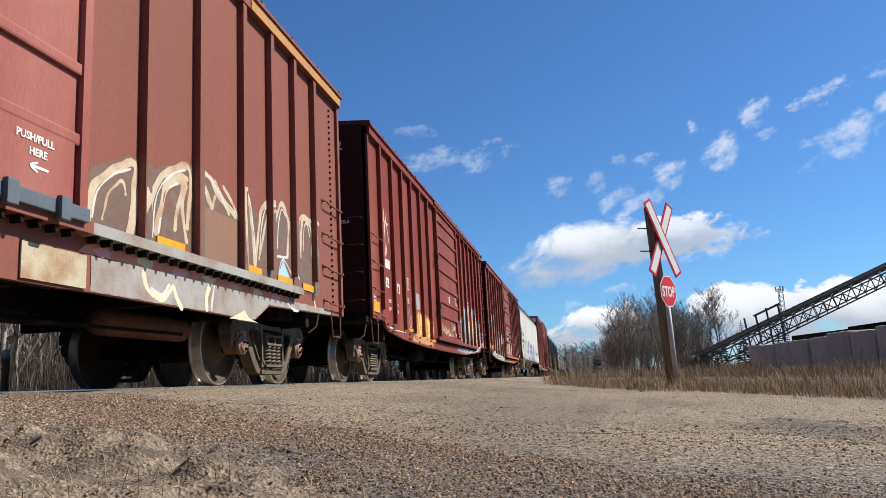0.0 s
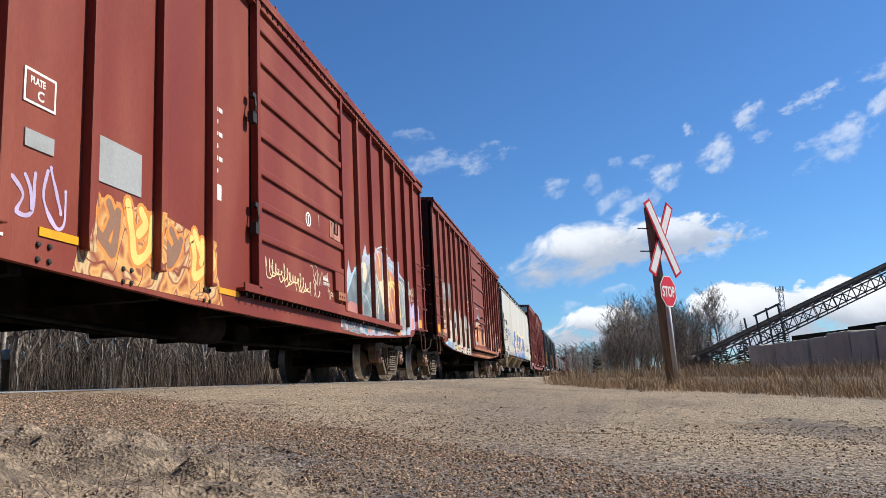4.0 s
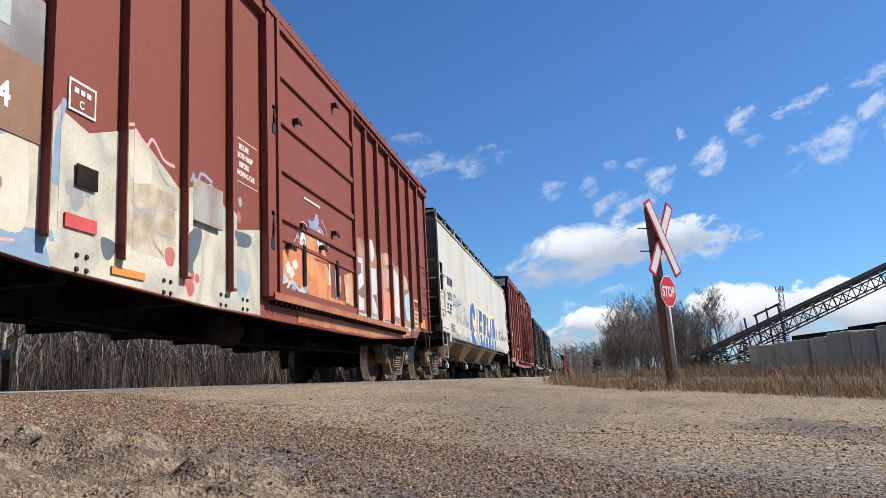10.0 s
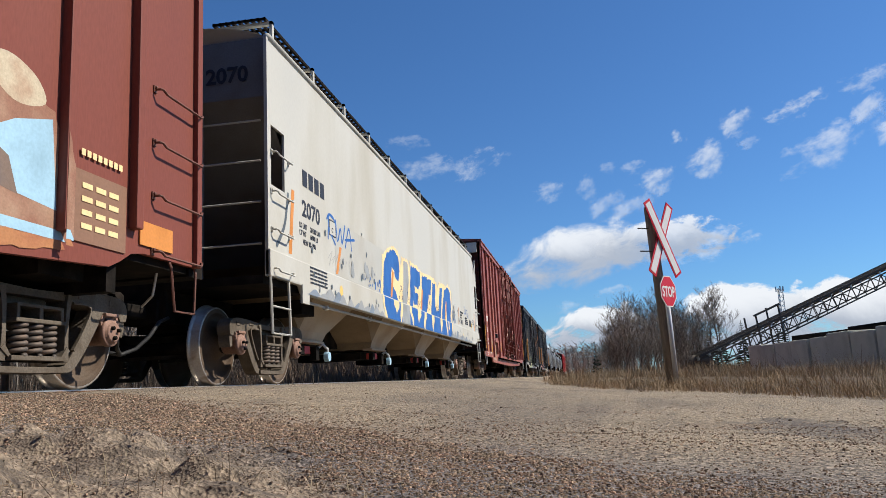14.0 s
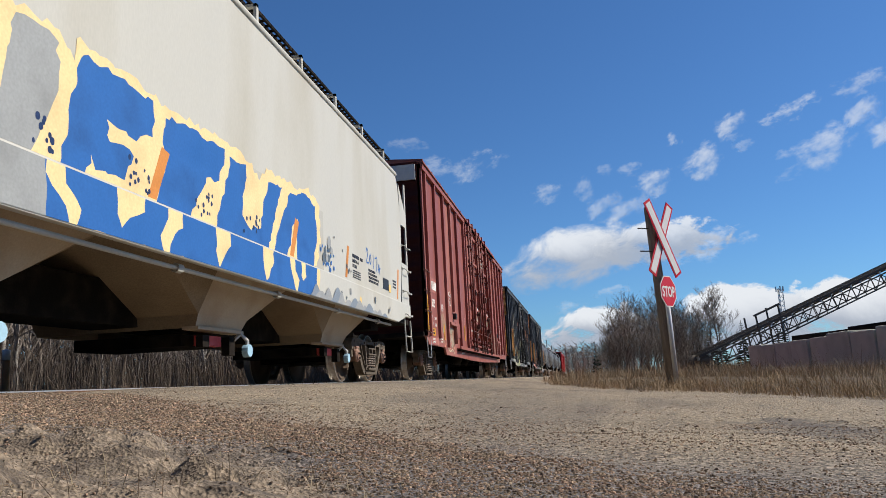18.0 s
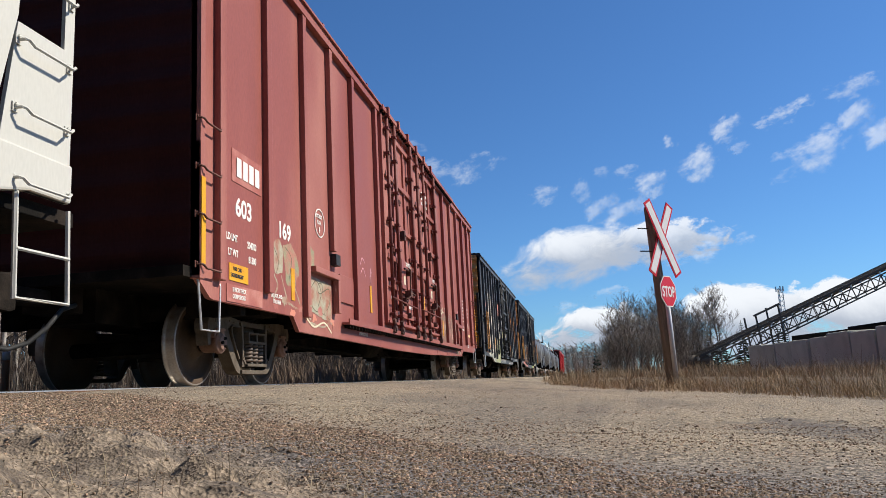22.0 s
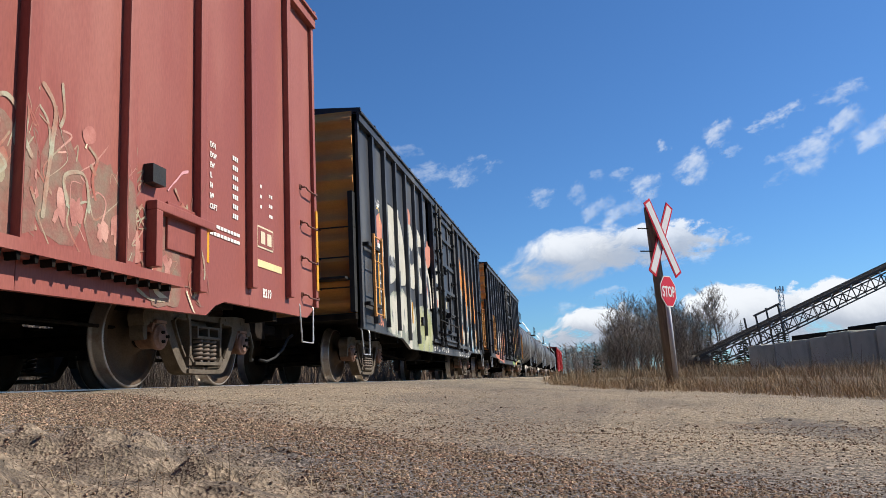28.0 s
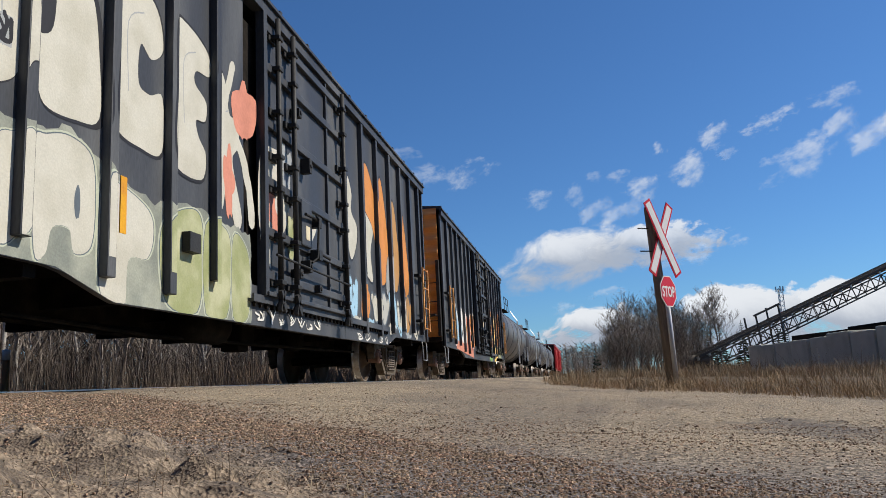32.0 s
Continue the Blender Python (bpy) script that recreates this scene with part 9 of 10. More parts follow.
# E: tall maroon car
P_FADED = mat("faded_maroon_paint", (0.332, 0.111, 0.091), 0.6, second=(0.403, 0.182, 0.15), mix=0.3, scale=4, var=0.15)
P_SAGE2 = mat("sage_spray_paint", (0.26, 0.267, 0.163), 0.6, second=(0.338, 0.156, 0.117), mix=0.4, scale=5, var=0.25)
P_SAGE3 = mat("pale_sage_spray_paint", (0.377, 0.358, 0.26), 0.6, second=(0.286, 0.13, 0.091), mix=0.45, scale=5, var=0.25)
P_WORN = mat("worn_pink_spray_paint", (0.351, 0.143, 0.117), 0.6, second=(0.468, 0.26, 0.208), mix=0.4, scale=4, var=0.2)
P_SMEAR = mat("faint_sage_smear", (0.245, 0.11, 0.085), 0.6, second=(0.20, 0.15, 0.11), mix=0.35, scale=6, var=0.2)
P_SAGE = mat("worn_sage_spray_paint", (0.338, 0.286, 0.195), 0.6, second=(0.312, 0.104, 0.078), mix=0.5, scale=5, var=0.2)
POSTS_E = (0.42, 1.62, 2.85, 3.98, 5.12, 6.6, 12.35, 13.55, 14.68, 15.85, 17.0, 18.1)
SILL_E = [(0.0, 1.0), (0.3, 0.80), (2.55, 0.80), (2.6, 0.62), (8.0, 0.56), (11.0, 0.56), (16.2, 0.64), (16.25, 0.80), (18.8, 0.82), (19.1, 1.0)]
car_e = boxcar("boxcar", "tall maroon ribbed steel boxcar with double plug doors", 66.95, 19.1, 5.16, SILL_E, POSTS_E[:6], POSTS_E[6:], (6.85, 12.1), M_RED_E, rib_w=0.13, rib_foot=0.2, end_ribs=12, foot_list={3.98: 1.86, 15.0: 1.86}, truck_at=2.25)
CARS.append((car_e, 66.95))


def plug_door(car, y0, y1, z0, z1, material, rods, rails, x=PX + 0.02, rod_material=None, iron=None):
    """A plug door: sheets in a frame of stiles and rails, heavy lock rods in guides, levers, gear case and rollers."""
    rod_material, iron = rod_material or material, iron or M_DOORIRON
    h = z1 - z0
    s = Shape()
    s.box(x - 0.03, x + 0.01, y0 + 0.02, y1 - 0.02, z0, z1)
    d = part("door", s, material, car, "plug door with vertical lock rods")
    cols = [y0 + 0.02] + [y0 + (y1 - y0) * u for u in (0.34, 0.72)] + [y1 - 0.12]
    for k, a in enumerate(cols):
        s = Shape()
        w = 0.1 if k in (0, 3) else 0.05
        s.box(x + 0.008, x + (0.075 if k in (0, 3) else 0.05), a, a + w, z0, z1)
        part("stile", bevel_mesh(s, "stile", [material], 0.008), None, d)
    for k, z in enumerate(rails):
        s = Shape()
        s.prism([(y0 + 0.12, z - 0.05), (y1 - 0.12, z - 0.05), (y1 - 0.12, z + 0.05), (y0 + 0.12, z + 0.05)], x + 0.008, x + 0.065)
        part("rail", bevel_mesh(s, "rail", [material], 0.012), None, d)
    s = Shape()
    s.box(x + 0.008, x + 0.10, y0 + 0.05, y1 - 0.05, z0 + 0.0, z0 + 0.05)
    part("bottom_ledge", bevel_mesh(s, "bottom_ledge", [material], 0.01), None, d)
    for n, y in enumerate(rods):
        s = Shape()
        s.tube([(x + 0.115, y, z0 - 0.06), (x + 0.115, y, z1 + 0.03)], 0.034, 10)
        part("lock_rod", s, rod_material, d, smooth=True)
        for k in range(7):
            z = z0 + 0.15 + (h - 0.4) * k / 6 + 0.05 * ((n * 3 + k) % 3)
            s = Shape()
            s.box(x + 0.01, x + 0.16, y - 0.065, y + 0.065, z, z + 0.055)
            s.box(x + 0.01, x + 0.05, y - 0.12, y + 0.12, z - 0.02, z + 0.075)
            part("rod_guide", bevel_mesh(s, "rod_guide", [rod_material], 0.01), None, d)
        # forked roller hanger at the foot
        for tilt in (1, -1):
            s = Shape()
            s.beam((x + 0.13, y - tilt * 0.07, z0 - 0.16), (x + 0.13, y + tilt * 0.05, z0 + 0.08), 0.045, 0.05)
            part("roller_fork", s, iron, d)
        s = Shape()
        s.lathe([(0.0, x + 0.17), (0.045, x + 0.17), (0.05, x + 0.16), (0.05, x + 0.08)], 12, centre=(0, y, z0 - 0.1))
        part("roller", s, iron, d)
    y, g = rods[len(rods) // 2], rods[len(rods) // 2] + 0.42
    s = Shape()
    s.box(x + 0.02, x + 0.11, g - 0.19, g + 0.19, z0 + 0.75, z0 + 1.35)
    c = part("gear_case", bevel_mesh(s, "gear_case", [material], 0.02), None, d)
    plate("notice", d, x + 0.112, g - 0.06, g + 0.08, z0 + 0.84, z0 + 1.02, P_CREAM, "white notice plate", thick=0.004)
    for z, reach in ((z0 + 1.12, -0.5), (z0 + 0.68, 0.42)):
        s = Shape()
        s.tube([(x + 0.15, g + 0.28, z), (x + 0.16, g + 0.28 + reach * 0.3, z + 0.03), (x + 0.17, g + 0.28 + reach, z + 0.01)], 0.02, 8)
        s.box(x + 0.05, x + 0.19, g + 0.22, g + 0.34, z - 0.07, z + 0.07)
        part("lever", s, iron, d)
    s = Shape()
    s.tube([(x + 0.15, g + 0.05, z0 + 0.55), (x + 0.2, g + 0.12, z0 + 0.62), (x + 0.2, g + 0.2, z0 + 1.15), (x + 0.15, g + 0.24, z0 + 1.2)], 0.016, 8)
    part("handle", s, iron, d)
    for dy, z, hh in ((-0.3, z0 + 0.3, 0.12), (0.05, z0 + 0.42, 0.16), (0.4, z0 + 0.2, 0.1), (0.1, z0 + 1.75, 0.2), (-0.25, z0 + 2.4, 0.12)):
        s = Shape()
        s.box(x + 0.01, x + 0.14, g + dy - 0.05, g + dy + 0.05, z, z + hh)
        s.lathe([(0.0, x + 0.155), (0.03, x + 0.155), (0.03, x + 0.13)], 10, centre=(0, g + dy, z + hh / 2))
        part("latch", bevel_mesh(s, "latch", [iron], 0.012), None, d)
    s = Shape()
    s.tube([(x + 0.13, y0 + 0.2, z0 + 0.48), (x + 0.13, y1 - 0.2, z0 + 0.45)], 0.016, 8)
    part("link_rod", s, rod_material, d)
    return d


M_ROD_E = mat("grimy_maroon_rod", (0.19, 0.058, 0.048), 0.55, second=(0.11, 0.04, 0.033), mix=0.4, scale=5, var=0.3)
M_DOORIRON = mat("grimy_door_iron", (0.0715, 0.039, 0.0338), 0.65, second=(0.13, 0.065, 0.052), mix=0.35, scale=9, var=0.3)
plug_door(car_e, 6.85, 9.45, 1.02, 5.0, M_RED_E, (7.15, 7.75, 9.2), (1.25, 1.75, 2.3, 3.0, 3.9, 4.8), rod_material=M_ROD_E)
plug_door(car_e, 9.5, 12.1, 1.02, 5.0, M_RED_E, (9.85, 10.55, 11.9), (1.25, 1.75, 2.3, 3.0, 3.9, 4.8), rod_material=M_ROD_E)
for y, z, line in ((7.9, 2.42, "CLOSE THIS DOOR FIRST"), (10.65, 2.42, "OPEN THIS DOOR FIRST")):
    sign_text(line, PX + 0.09, y, z - 0.13, 0.085, car_e, squeeze=0.8)
for k in range(3):
    bars(car_e, PX + 0.032, 10.75, 4.35 - 0.13 * k, 0.07, 6, 0.09, 0.04)
for y, z in ((7.4, 1.5), (8.9, 1.45)):
    bars(car_e, PX + 0.032, y, z, 0.06, 3, 0.08, 0.04)
door_track(car_e, 4.4, 15.4, 0.86, M_RED_E, depth=0.13)
door_track(car_e, 6.8, 14.9, 5.1, M_RED_E, depth=0.16)
for k in range(6):
    s = Shape()
    s.box(PX + 0.06, PX + 0.2, 7.1 + k * 0.85, 7.2 + k * 0.85, 5.02, 5.2)
    part("hanger", s, M_RED_E, car_e)
for y0, y1, yb in ((3.05, 4.1, 4.05), (15.0, 16.05, 15.05)):
    s = Shape()
    s.box(PX, PX + 0.10, y0, y1, 1.44, 1.52)
    s.box(PX, PX + 0.10, yb - 0.05, yb + 0.05, 0.96, 1.44)
    part("jacking_bracket", bevel_mesh(s, "jacking_bracket", [M_RED_E], 0.01), None, car_e, "dark recessed bracket")
    s = Shape()
    s.box(PX, PX + 0.09, yb - 0.1, yb + 0.1, 1.66, 1.82)
    part("vent_block", s, M_BLACKIRON, car_e)
    s = Shape()
    s.box(PX, PX + 0.025, yb + 0.25, yb + 0.95, 1.16, 1.58)
    part("access_plate", bevel_mesh(s, "access_plate", [M_RED_E], 0.008), None, car_e)
for z in (1.1, 1.58, 2.05, 2.53):
    grab_iron(car_e, PX, 0.0, 0.4, z)
    grab_iron(car_e, PX, 18.6, 19.05, z)
s = Shape()
s.box(PX - 0.02, PX + 0.05, 0.0, 0.05, 1.0, 2.3)
part("ladder_stile", s, M_RED_E, car_e)
plate("reflector", car_e, RX - 0.024, 19.02, 19.095, 1.2, 2.3, M_PLACARD)
plate("reflector", car_e, RX - 0.024, 0.005, 0.085, 1.1, 1.95, M_PLACARD)
sill_step(car_e, PX - 0.02, 0.05, 0.5, 0.5, 1.0, M_GALV)
sill_step(car_e, PX - 0.02, 18.5, 19.0, 0.5, 1.0, M_GALV)
plate("patch", car_e, PX + 0.003, 0.75, 1.5, 2.1, 2.46, P_FADED, "faded patch behind the lettering")
bars(car_e, PX + 0.013, 0.85, 2.17, 0.21, 4, 0.11, 0.045)
sign_text("603", PX + 0.005, 0.83, 1.75, 0.2, car_e)
sign_text("169", PX + 0.005, 1.98, 1.73, 0.2, car_e)
sign_text("LD LMT", PX + 0.005, 0.62, 1.46, 0.075, car_e, squeeze=0.75)
sign_text("204700", PX + 0.005, 1.12, 1.44, 0.075, car_e, squeeze=0.75)
sign_text("LT WT", PX + 0.005, 0.66, 1.3, 0.075, car_e, squeeze=0.75)
sign_text("81300", PX + 0.005, 1.15, 1.28, 0.075, car_e, squeeze=0.75)
plate("placard", car_e, PX + 0.004, 0.68, 1.13, 1.04, 1.22, M_PLACARD, "yellow notice plate")
sign_text("THIS CAR", PX + 0.012, 0.76, 1.15, 0.04, car_e, M_DARKLETTER, 0.85)
sign_text("EXCESS HEIGHT", PX + 0.012, 0.71, 1.08, 0.04, car_e, M_DARKLETTER, 0.75)
plate("sill_patch", car_e, PX + 0.004, 0.62, 1.5, 0.82, 1.0, P_FADED, "faded pink patch on the sill")
sign_text("2 INCH THICK", PX + 0.012, 0.75, 0.93, 0.045, car_e, squeeze=0.8)
sign_text("COMP SHOES", PX + 0.012, 0.75, 0.86, 0.045, car_e, squeeze=0.8)
plate("reflector", car_e, PX + 0.004, 2.38, 2.5, 1.0, 1.4, M_PLACARD)
plate("reflector", car_e, PX + 0.004, 6.02, 6.12, 1.14, 1.6, M_PLACARD)
plate("reflector", car_e, PX + 0.004, 13.0, 13.1, 1.1, 1.5, M_PLACARD)
plate("reflector", car_e, PX + 0.13, 10.0, 10.1, 1.5, 1.8, M_PLACARD)
s = Shape()
s.lathe([(0.19, PX + 0.003), (0.19, PX + 0.008), (0.205, PX + 0.008), (0.205, PX + 0.003)], 32, centre=(0, 3.5, 2.19))
part("ring_mark", s, M_LETTER, car_e)
sign_text("EXCEEDS", PX + 0.005, 3.36, 2.26, 0.05, car_e, squeeze=0.8)
sign_text("PLATE", PX + 0.005, 3.4, 2.17, 0.05, car_e, squeeze=0.8)
sign_text("F", PX + 0.005, 3.46, 2.05, 0.08, car_e)
sign_text("LIFT, JACK, AND", PX + 0.005, 1.75, 0.98, 0.045, car_e, squeeze=0.75)
sign_text("PULL HERE", PX + 0.005, 1.82, 0.91, 0.045, car_e, squeeze=0.75)
sign_text("RETAINING VALVE", PX + 0.005, 5.3, 0.72, 0.05, car_e, squeeze=0.85)
se = Spray(car_e, POSTS_E, half=0.065, foot=0.95, sill=SILL_E)
se.area(ragged([(3.01, 1.4), (3.93, 1.36), (3.92, 0.8), (2.9, 0.95)], 0.012, 0), P_SAGE3)
se.area(ragged([(4.3, 1.57), (4.86, 1.54), (4.79, 1.17), (4.29, 1.15)], 0.012, 1), P_SAGE3)
se.area(ragged([(2.94, 1.86), (3.25, 1.74), (3.25, 1.51), (2.99, 1.5)], 0.012, 2), P_SAGE2)
se.area(ragged([(1.81, 1.56), (1.92, 1.7), (2.04, 1.69), (2.14, 1.61), (2.11, 1.29), (1.88, 1.27)], 0.015, 3), P_SAGE3)
se.area(ragged([(2.14, 1.66), (2.38, 1.7), (2.61, 1.59), (2.66, 1.35), (2.51, 1.2), (2.22, 1.17)], 0.02, 4), P_SAGE2)
se.stroke([(1.85, 1.25), (1.96, 1.13), (1.83, 0.97)], 0.03, P_SAGE3, 0.012)
se.stroke([(2.08, 1.25), (2.23, 1.02), (2.32, 0.94)], 0.03, P_SAGE3, 0.012)
se.stroke([(2.51, 1.17), (2.67, 0.98), (2.73, 0.88)], 0.03, P_SAGE3, 0.012)
se.stroke([(2.23, 0.98), (2.52, 0.91), (2.83, 0.92), (3.06, 0.81)], 0.03, P_SAGE3, 0.012)
se.stroke([(3.06, 0.76), (3.56, 0.74), (3.83, 0.83)], 0.03, P_SAGE3, 0.012)
se.stroke([(3.06, 1.2), (3.3, 1.35), (3.5, 1.21), (3.37, 1.01)], 0.014, P_MOSSDARK, 0.004)
se.stroke([(3.56, 1.22), (3.84, 1.29), (3.84, 1.07), (3.63, 0.93)], 0.014, P_MOSSDARK, 0.004)
se.stroke([(3.06, 1.03), (3.24, 0.94), (3.56, 0.92), (3.83, 0.86)], 0.014, P_MOSSDARK, 0.004)
se.stroke([(2.97, 1.13), (3.12, 0.98)], 0.014, P_MOSSDARK, 0.004)
se.stroke([(4.38, 1.47), (4.66, 1.44), (4.54, 1.22)], 0.014, P_MOSSDARK, 0.004)
se.stroke([(1.84, 1.59), (1.99, 1.43), (1.93, 1.28)], 0.014, P_MOSSDARK, 0.004)
se.stroke([(2.21, 1.63), (2.41, 1.52), (2.32, 1.24)], 0.014, P_MOSSDARK, 0.004)
se.stroke([(3.38, 1.32), (3.54, 1.33), (3.54, 1.21), (3.38, 1.2), (3.38, 1.32)], 0.014, P_MOSSDARK, 0.004)
for k in range(9):
    se.spot(1.9 + k * 0.26, 0.9 + 0.07 * math.sin(k * 2.2), 0.08, 0.05, (P_FADED, P_SAGE3, P_SALMON)[k % 3], 0.5, seed=k)
se.stroke([(2.9, 0.82), (3.2, 0.72), (3.6, 0.8), (3.9, 0.68)], 0.025, P_CREAM)
for p in ([(5.5, 1.9), (5.6, 2.02), (5.75, 1.95)], [(5.5, 1.75), (5.65, 1.85), (5.8, 1.7)], [(6.05, 1.75), (6.15, 1.85)], [(6.1, 1.65), (6.1, 1.9)]):
    se.stroke(p, 0.02, P_PINK)
sr = Spray(car_e, POSTS_E, half=0.065, foot=0.95, sill=SILL_E)
rnd = random.Random(12)
for y, z, r in ((12.7, 1.35, 0.3), (13.35, 1.25, 0.28), (13.95, 1.3, 0.22), (14.5, 1.2, 0.25), (15.3, 0.98, 0.25)):
    sr.put([([ragged(rounded([(y - r, z - 0.25), (y - 0.8 * r, z + 0.35), (y, z + 0.48), (y + r, z + 0.2), (y + 0.8 * r, z - 0.28)]), 0.03, y)], P_SMEAR)])
for k in range(80):
    y = rnd.uniform(12.4, 15.0) if k < 66 else rnd.uniform(14.9, 16.1)
    z = rnd.uniform(1.0, 1.75) if k < 66 else rnd.uniform(0.78, 1.35)
    pts = [(y, z)]
    for j in range(3):
        pts.append((pts[-1][0] + rnd.uniform(-0.18, 0.2), min(max(pts[-1][1] + rnd.uniform(-0.22, 0.22), 0.72 if k >= 66 else 0.92), 1.95)))
    sr.stroke(pts, rnd.uniform(0.006, 0.018), (P_SMEAR, P_SAGE, P_SMEAR, P_SAGE, P_WORN, P_SAGE3)[k % 6])
for k in range(14):
    sr.spot(12.6 + 3.2 * ((k * 0.618) % 1), 0.95 + 0.6 * ((k * 0.37) % 1), 0.06, 0.1, (P_WORN, P_WORN, P_SAGE)[k % 3], 0.6, seed=k)
sr.stroke([(12.66, 1.68), (12.68, 1.54), (12.71, 1.45)], 0.035, P_CREAM, 0.012)
sr.stroke([(12.79, 1.72), (12.88, 1.76), (12.91, 1.72), (12.84, 1.65), (12.96, 1.68)], 0.03, P_CREAM, 0.012)
sr.stroke([(12.97, 1.78), (13.06, 1.83), (13.09, 1.77), (13.01, 1.7), (13.2, 1.72)], 0.03, P_CREAM, 0.012)
sr.stroke([(13.27, 1.78), (13.4, 1.84), (13.5, 1.76), (13.48, 1.58), (13.55, 1.47)], 0.035, P_SAGE3, 0.012)
sr.stroke([(13.73, 2.04), (13.85, 1.92), (13.84, 1.68), (13.8, 1.4), (13.77, 1.13)], 0.04, P_SAGE3, 0.012)
sr.stroke([(13.92, 2.11), (13.95, 1.9), (13.91, 1.8)], 0.03, P_SAGE3, 0.012)
sr.stroke([(14.01, 1.26), (13.97, 1.44), (14.1, 1.52), (14.21, 1.49), (14.25, 1.26)], 0.03, P_SAGE3, 0.012)
sr.stroke([(14.24, 1.74), (14.33, 1.67), (14.28, 1.51), (14.32, 1.37)], 0.03, P_SAGE, 0.012)
sr.stroke([(13.3, 1.37), (13.35, 1.44), (13.42, 1.38), (13.35, 1.32), (13.3, 1.35)], 0.025, P_SAGE3, 0.012)
sr.stroke([(12.86, 1.04), (12.92, 0.99), (13.05, 1.07), (13.08, 1)], 0.03, P_SAGE, 0.012)
sr.stroke([(13.56, 1.26), (13.63, 1.14), (13.71, 1.03)], 0.025, P_SAGE, 0.012)
sr.stroke([(13.1, 1.2), (13.24, 1.22), (13.3, 1.27)], 0.025, P_WORN, 0.012)
sr.stroke([(12.7, 1.26), (12.78, 1.22), (12.75, 1.14)], 0.03, P_SAGE, 0.012)
sr.stroke([(15.09, 0.94), (15.15, 0.78), (15.34, 0.72)], 0.04, P_CREAM, 0.012)
sr.stroke([(15.49, 1.32), (15.74, 1.28), (15.86, 1.03), (15.8, 0.79)], 0.03, P_SAGE3, 0.012)
sr.stroke([(14.89, 0.76), (15.1, 0.7), (15.37, 0.72)], 0.03, P_SAGE3, 0.012)
sr.stroke([(15.67, 0.83), (15.82, 0.62), (15.93, 0.57)], 0.02, P_CREAM, 0.012)
sr.stroke([(15.33, 1.69), (15.55, 1.89), (15.67, 1.95)], 0.02, P_PINK, 0.012)
sr.stroke([(15.45, 1.72), (15.52, 1.65)], 0.03, P_SAGE3, 0.012)
sr.stroke([(14.22, 1.81), (14.19, 1.73)], 0.02, P_CREAM, 0.012)
sr.stroke([(14.26, 1.61), (14.31, 1.56)], 0.03, P_SAGE3, 0.012)
sr.area(rounded([(14.15, 1.84), (14.23, 1.91), (14.3, 1.88), (14.29, 1.8), (14.19, 1.76)]), P_FADED)
for k, w in enumerate(("EXH", "EXW", "EW", "IL", "IH", "IW", "CUFT")):
    sign_text(w, PX + 0.005, 16.1, 2.33 - k * 0.105, 0.055, car_e, squeeze=0.8)
    bars(car_e, PX + 0.004, 16.6, 2.33 - k * 0.105, 0.05, 3, 0.035, 0.01)
for k in range(3):
    bars(car_e, PX + 0.004, 17.3, 2.2 - k * 0.12, 0.04, 1, 0.04, 0)
    bars(car_e, PX + 0.004, 17.55, 2.14 - k * 0.12, 0.04, 2, 0.04, 0.015)
bars(car_e, PX + 0.004, 16.1, 1.52, 0.035, 9, 0.06, 0.015)
bars(car_e, PX + 0.004, 16.1, 1.44, 0.035, 9, 0.06, 0.015)
plate("reflector", car_e, PX + 0.004, 16.0, 16.08, 1.15, 1.5, M_PLACARD)
plate("data_frame", car_e, PX + 0.004, 17.2, 17.65, 1.5, 1.75, P_CREAM)
plate("data_panel", car_e, PX + 0.008, 17.22, 17.63, 1.52, 1.73, M_RED_E)
bars(car_e, PX + 0.016, 17.28, 1.55, 0.14, 2, 0.12, 0.06, P_CREAM)
plate("reflector", car_e, PX + 0.004, 17.1, 17.9, 1.28, 1.36, P_PEACH)
sign_text("B219", PX + 0.005, 17.35, 0.95, 0.1, car_e, squeeze=0.85)
e = sign_text("603169", 0, 0, 0, 0.19, car_e, M_DARKLETTER)
s = Shape()
s.box(-1.45, 1.45, -0.085, -0.04, 4.72, 5.1)
part("end_strip", s, P_WHITE, car_e, "white painted strip above the end")
e.matrix_basis = Matrix.Translation((0.2, -0.09, 4.8)) @ Matrix.Rotation(radians(-90), 4, "Z")

# F and G: black cars with orange ends
POSTS_F = (0.88, 1.75, 2.62, 3.52, 4.4, 5.24, 10.5, 11.45, 12.4, 13.3, 14.2, 15.1)
SILL_F = [(0.0, 0.84), (3.0, 0.80), (3.65, 0.62), (12.05, 0.62), (12.7, 0.80), (15.7, 0.84)]


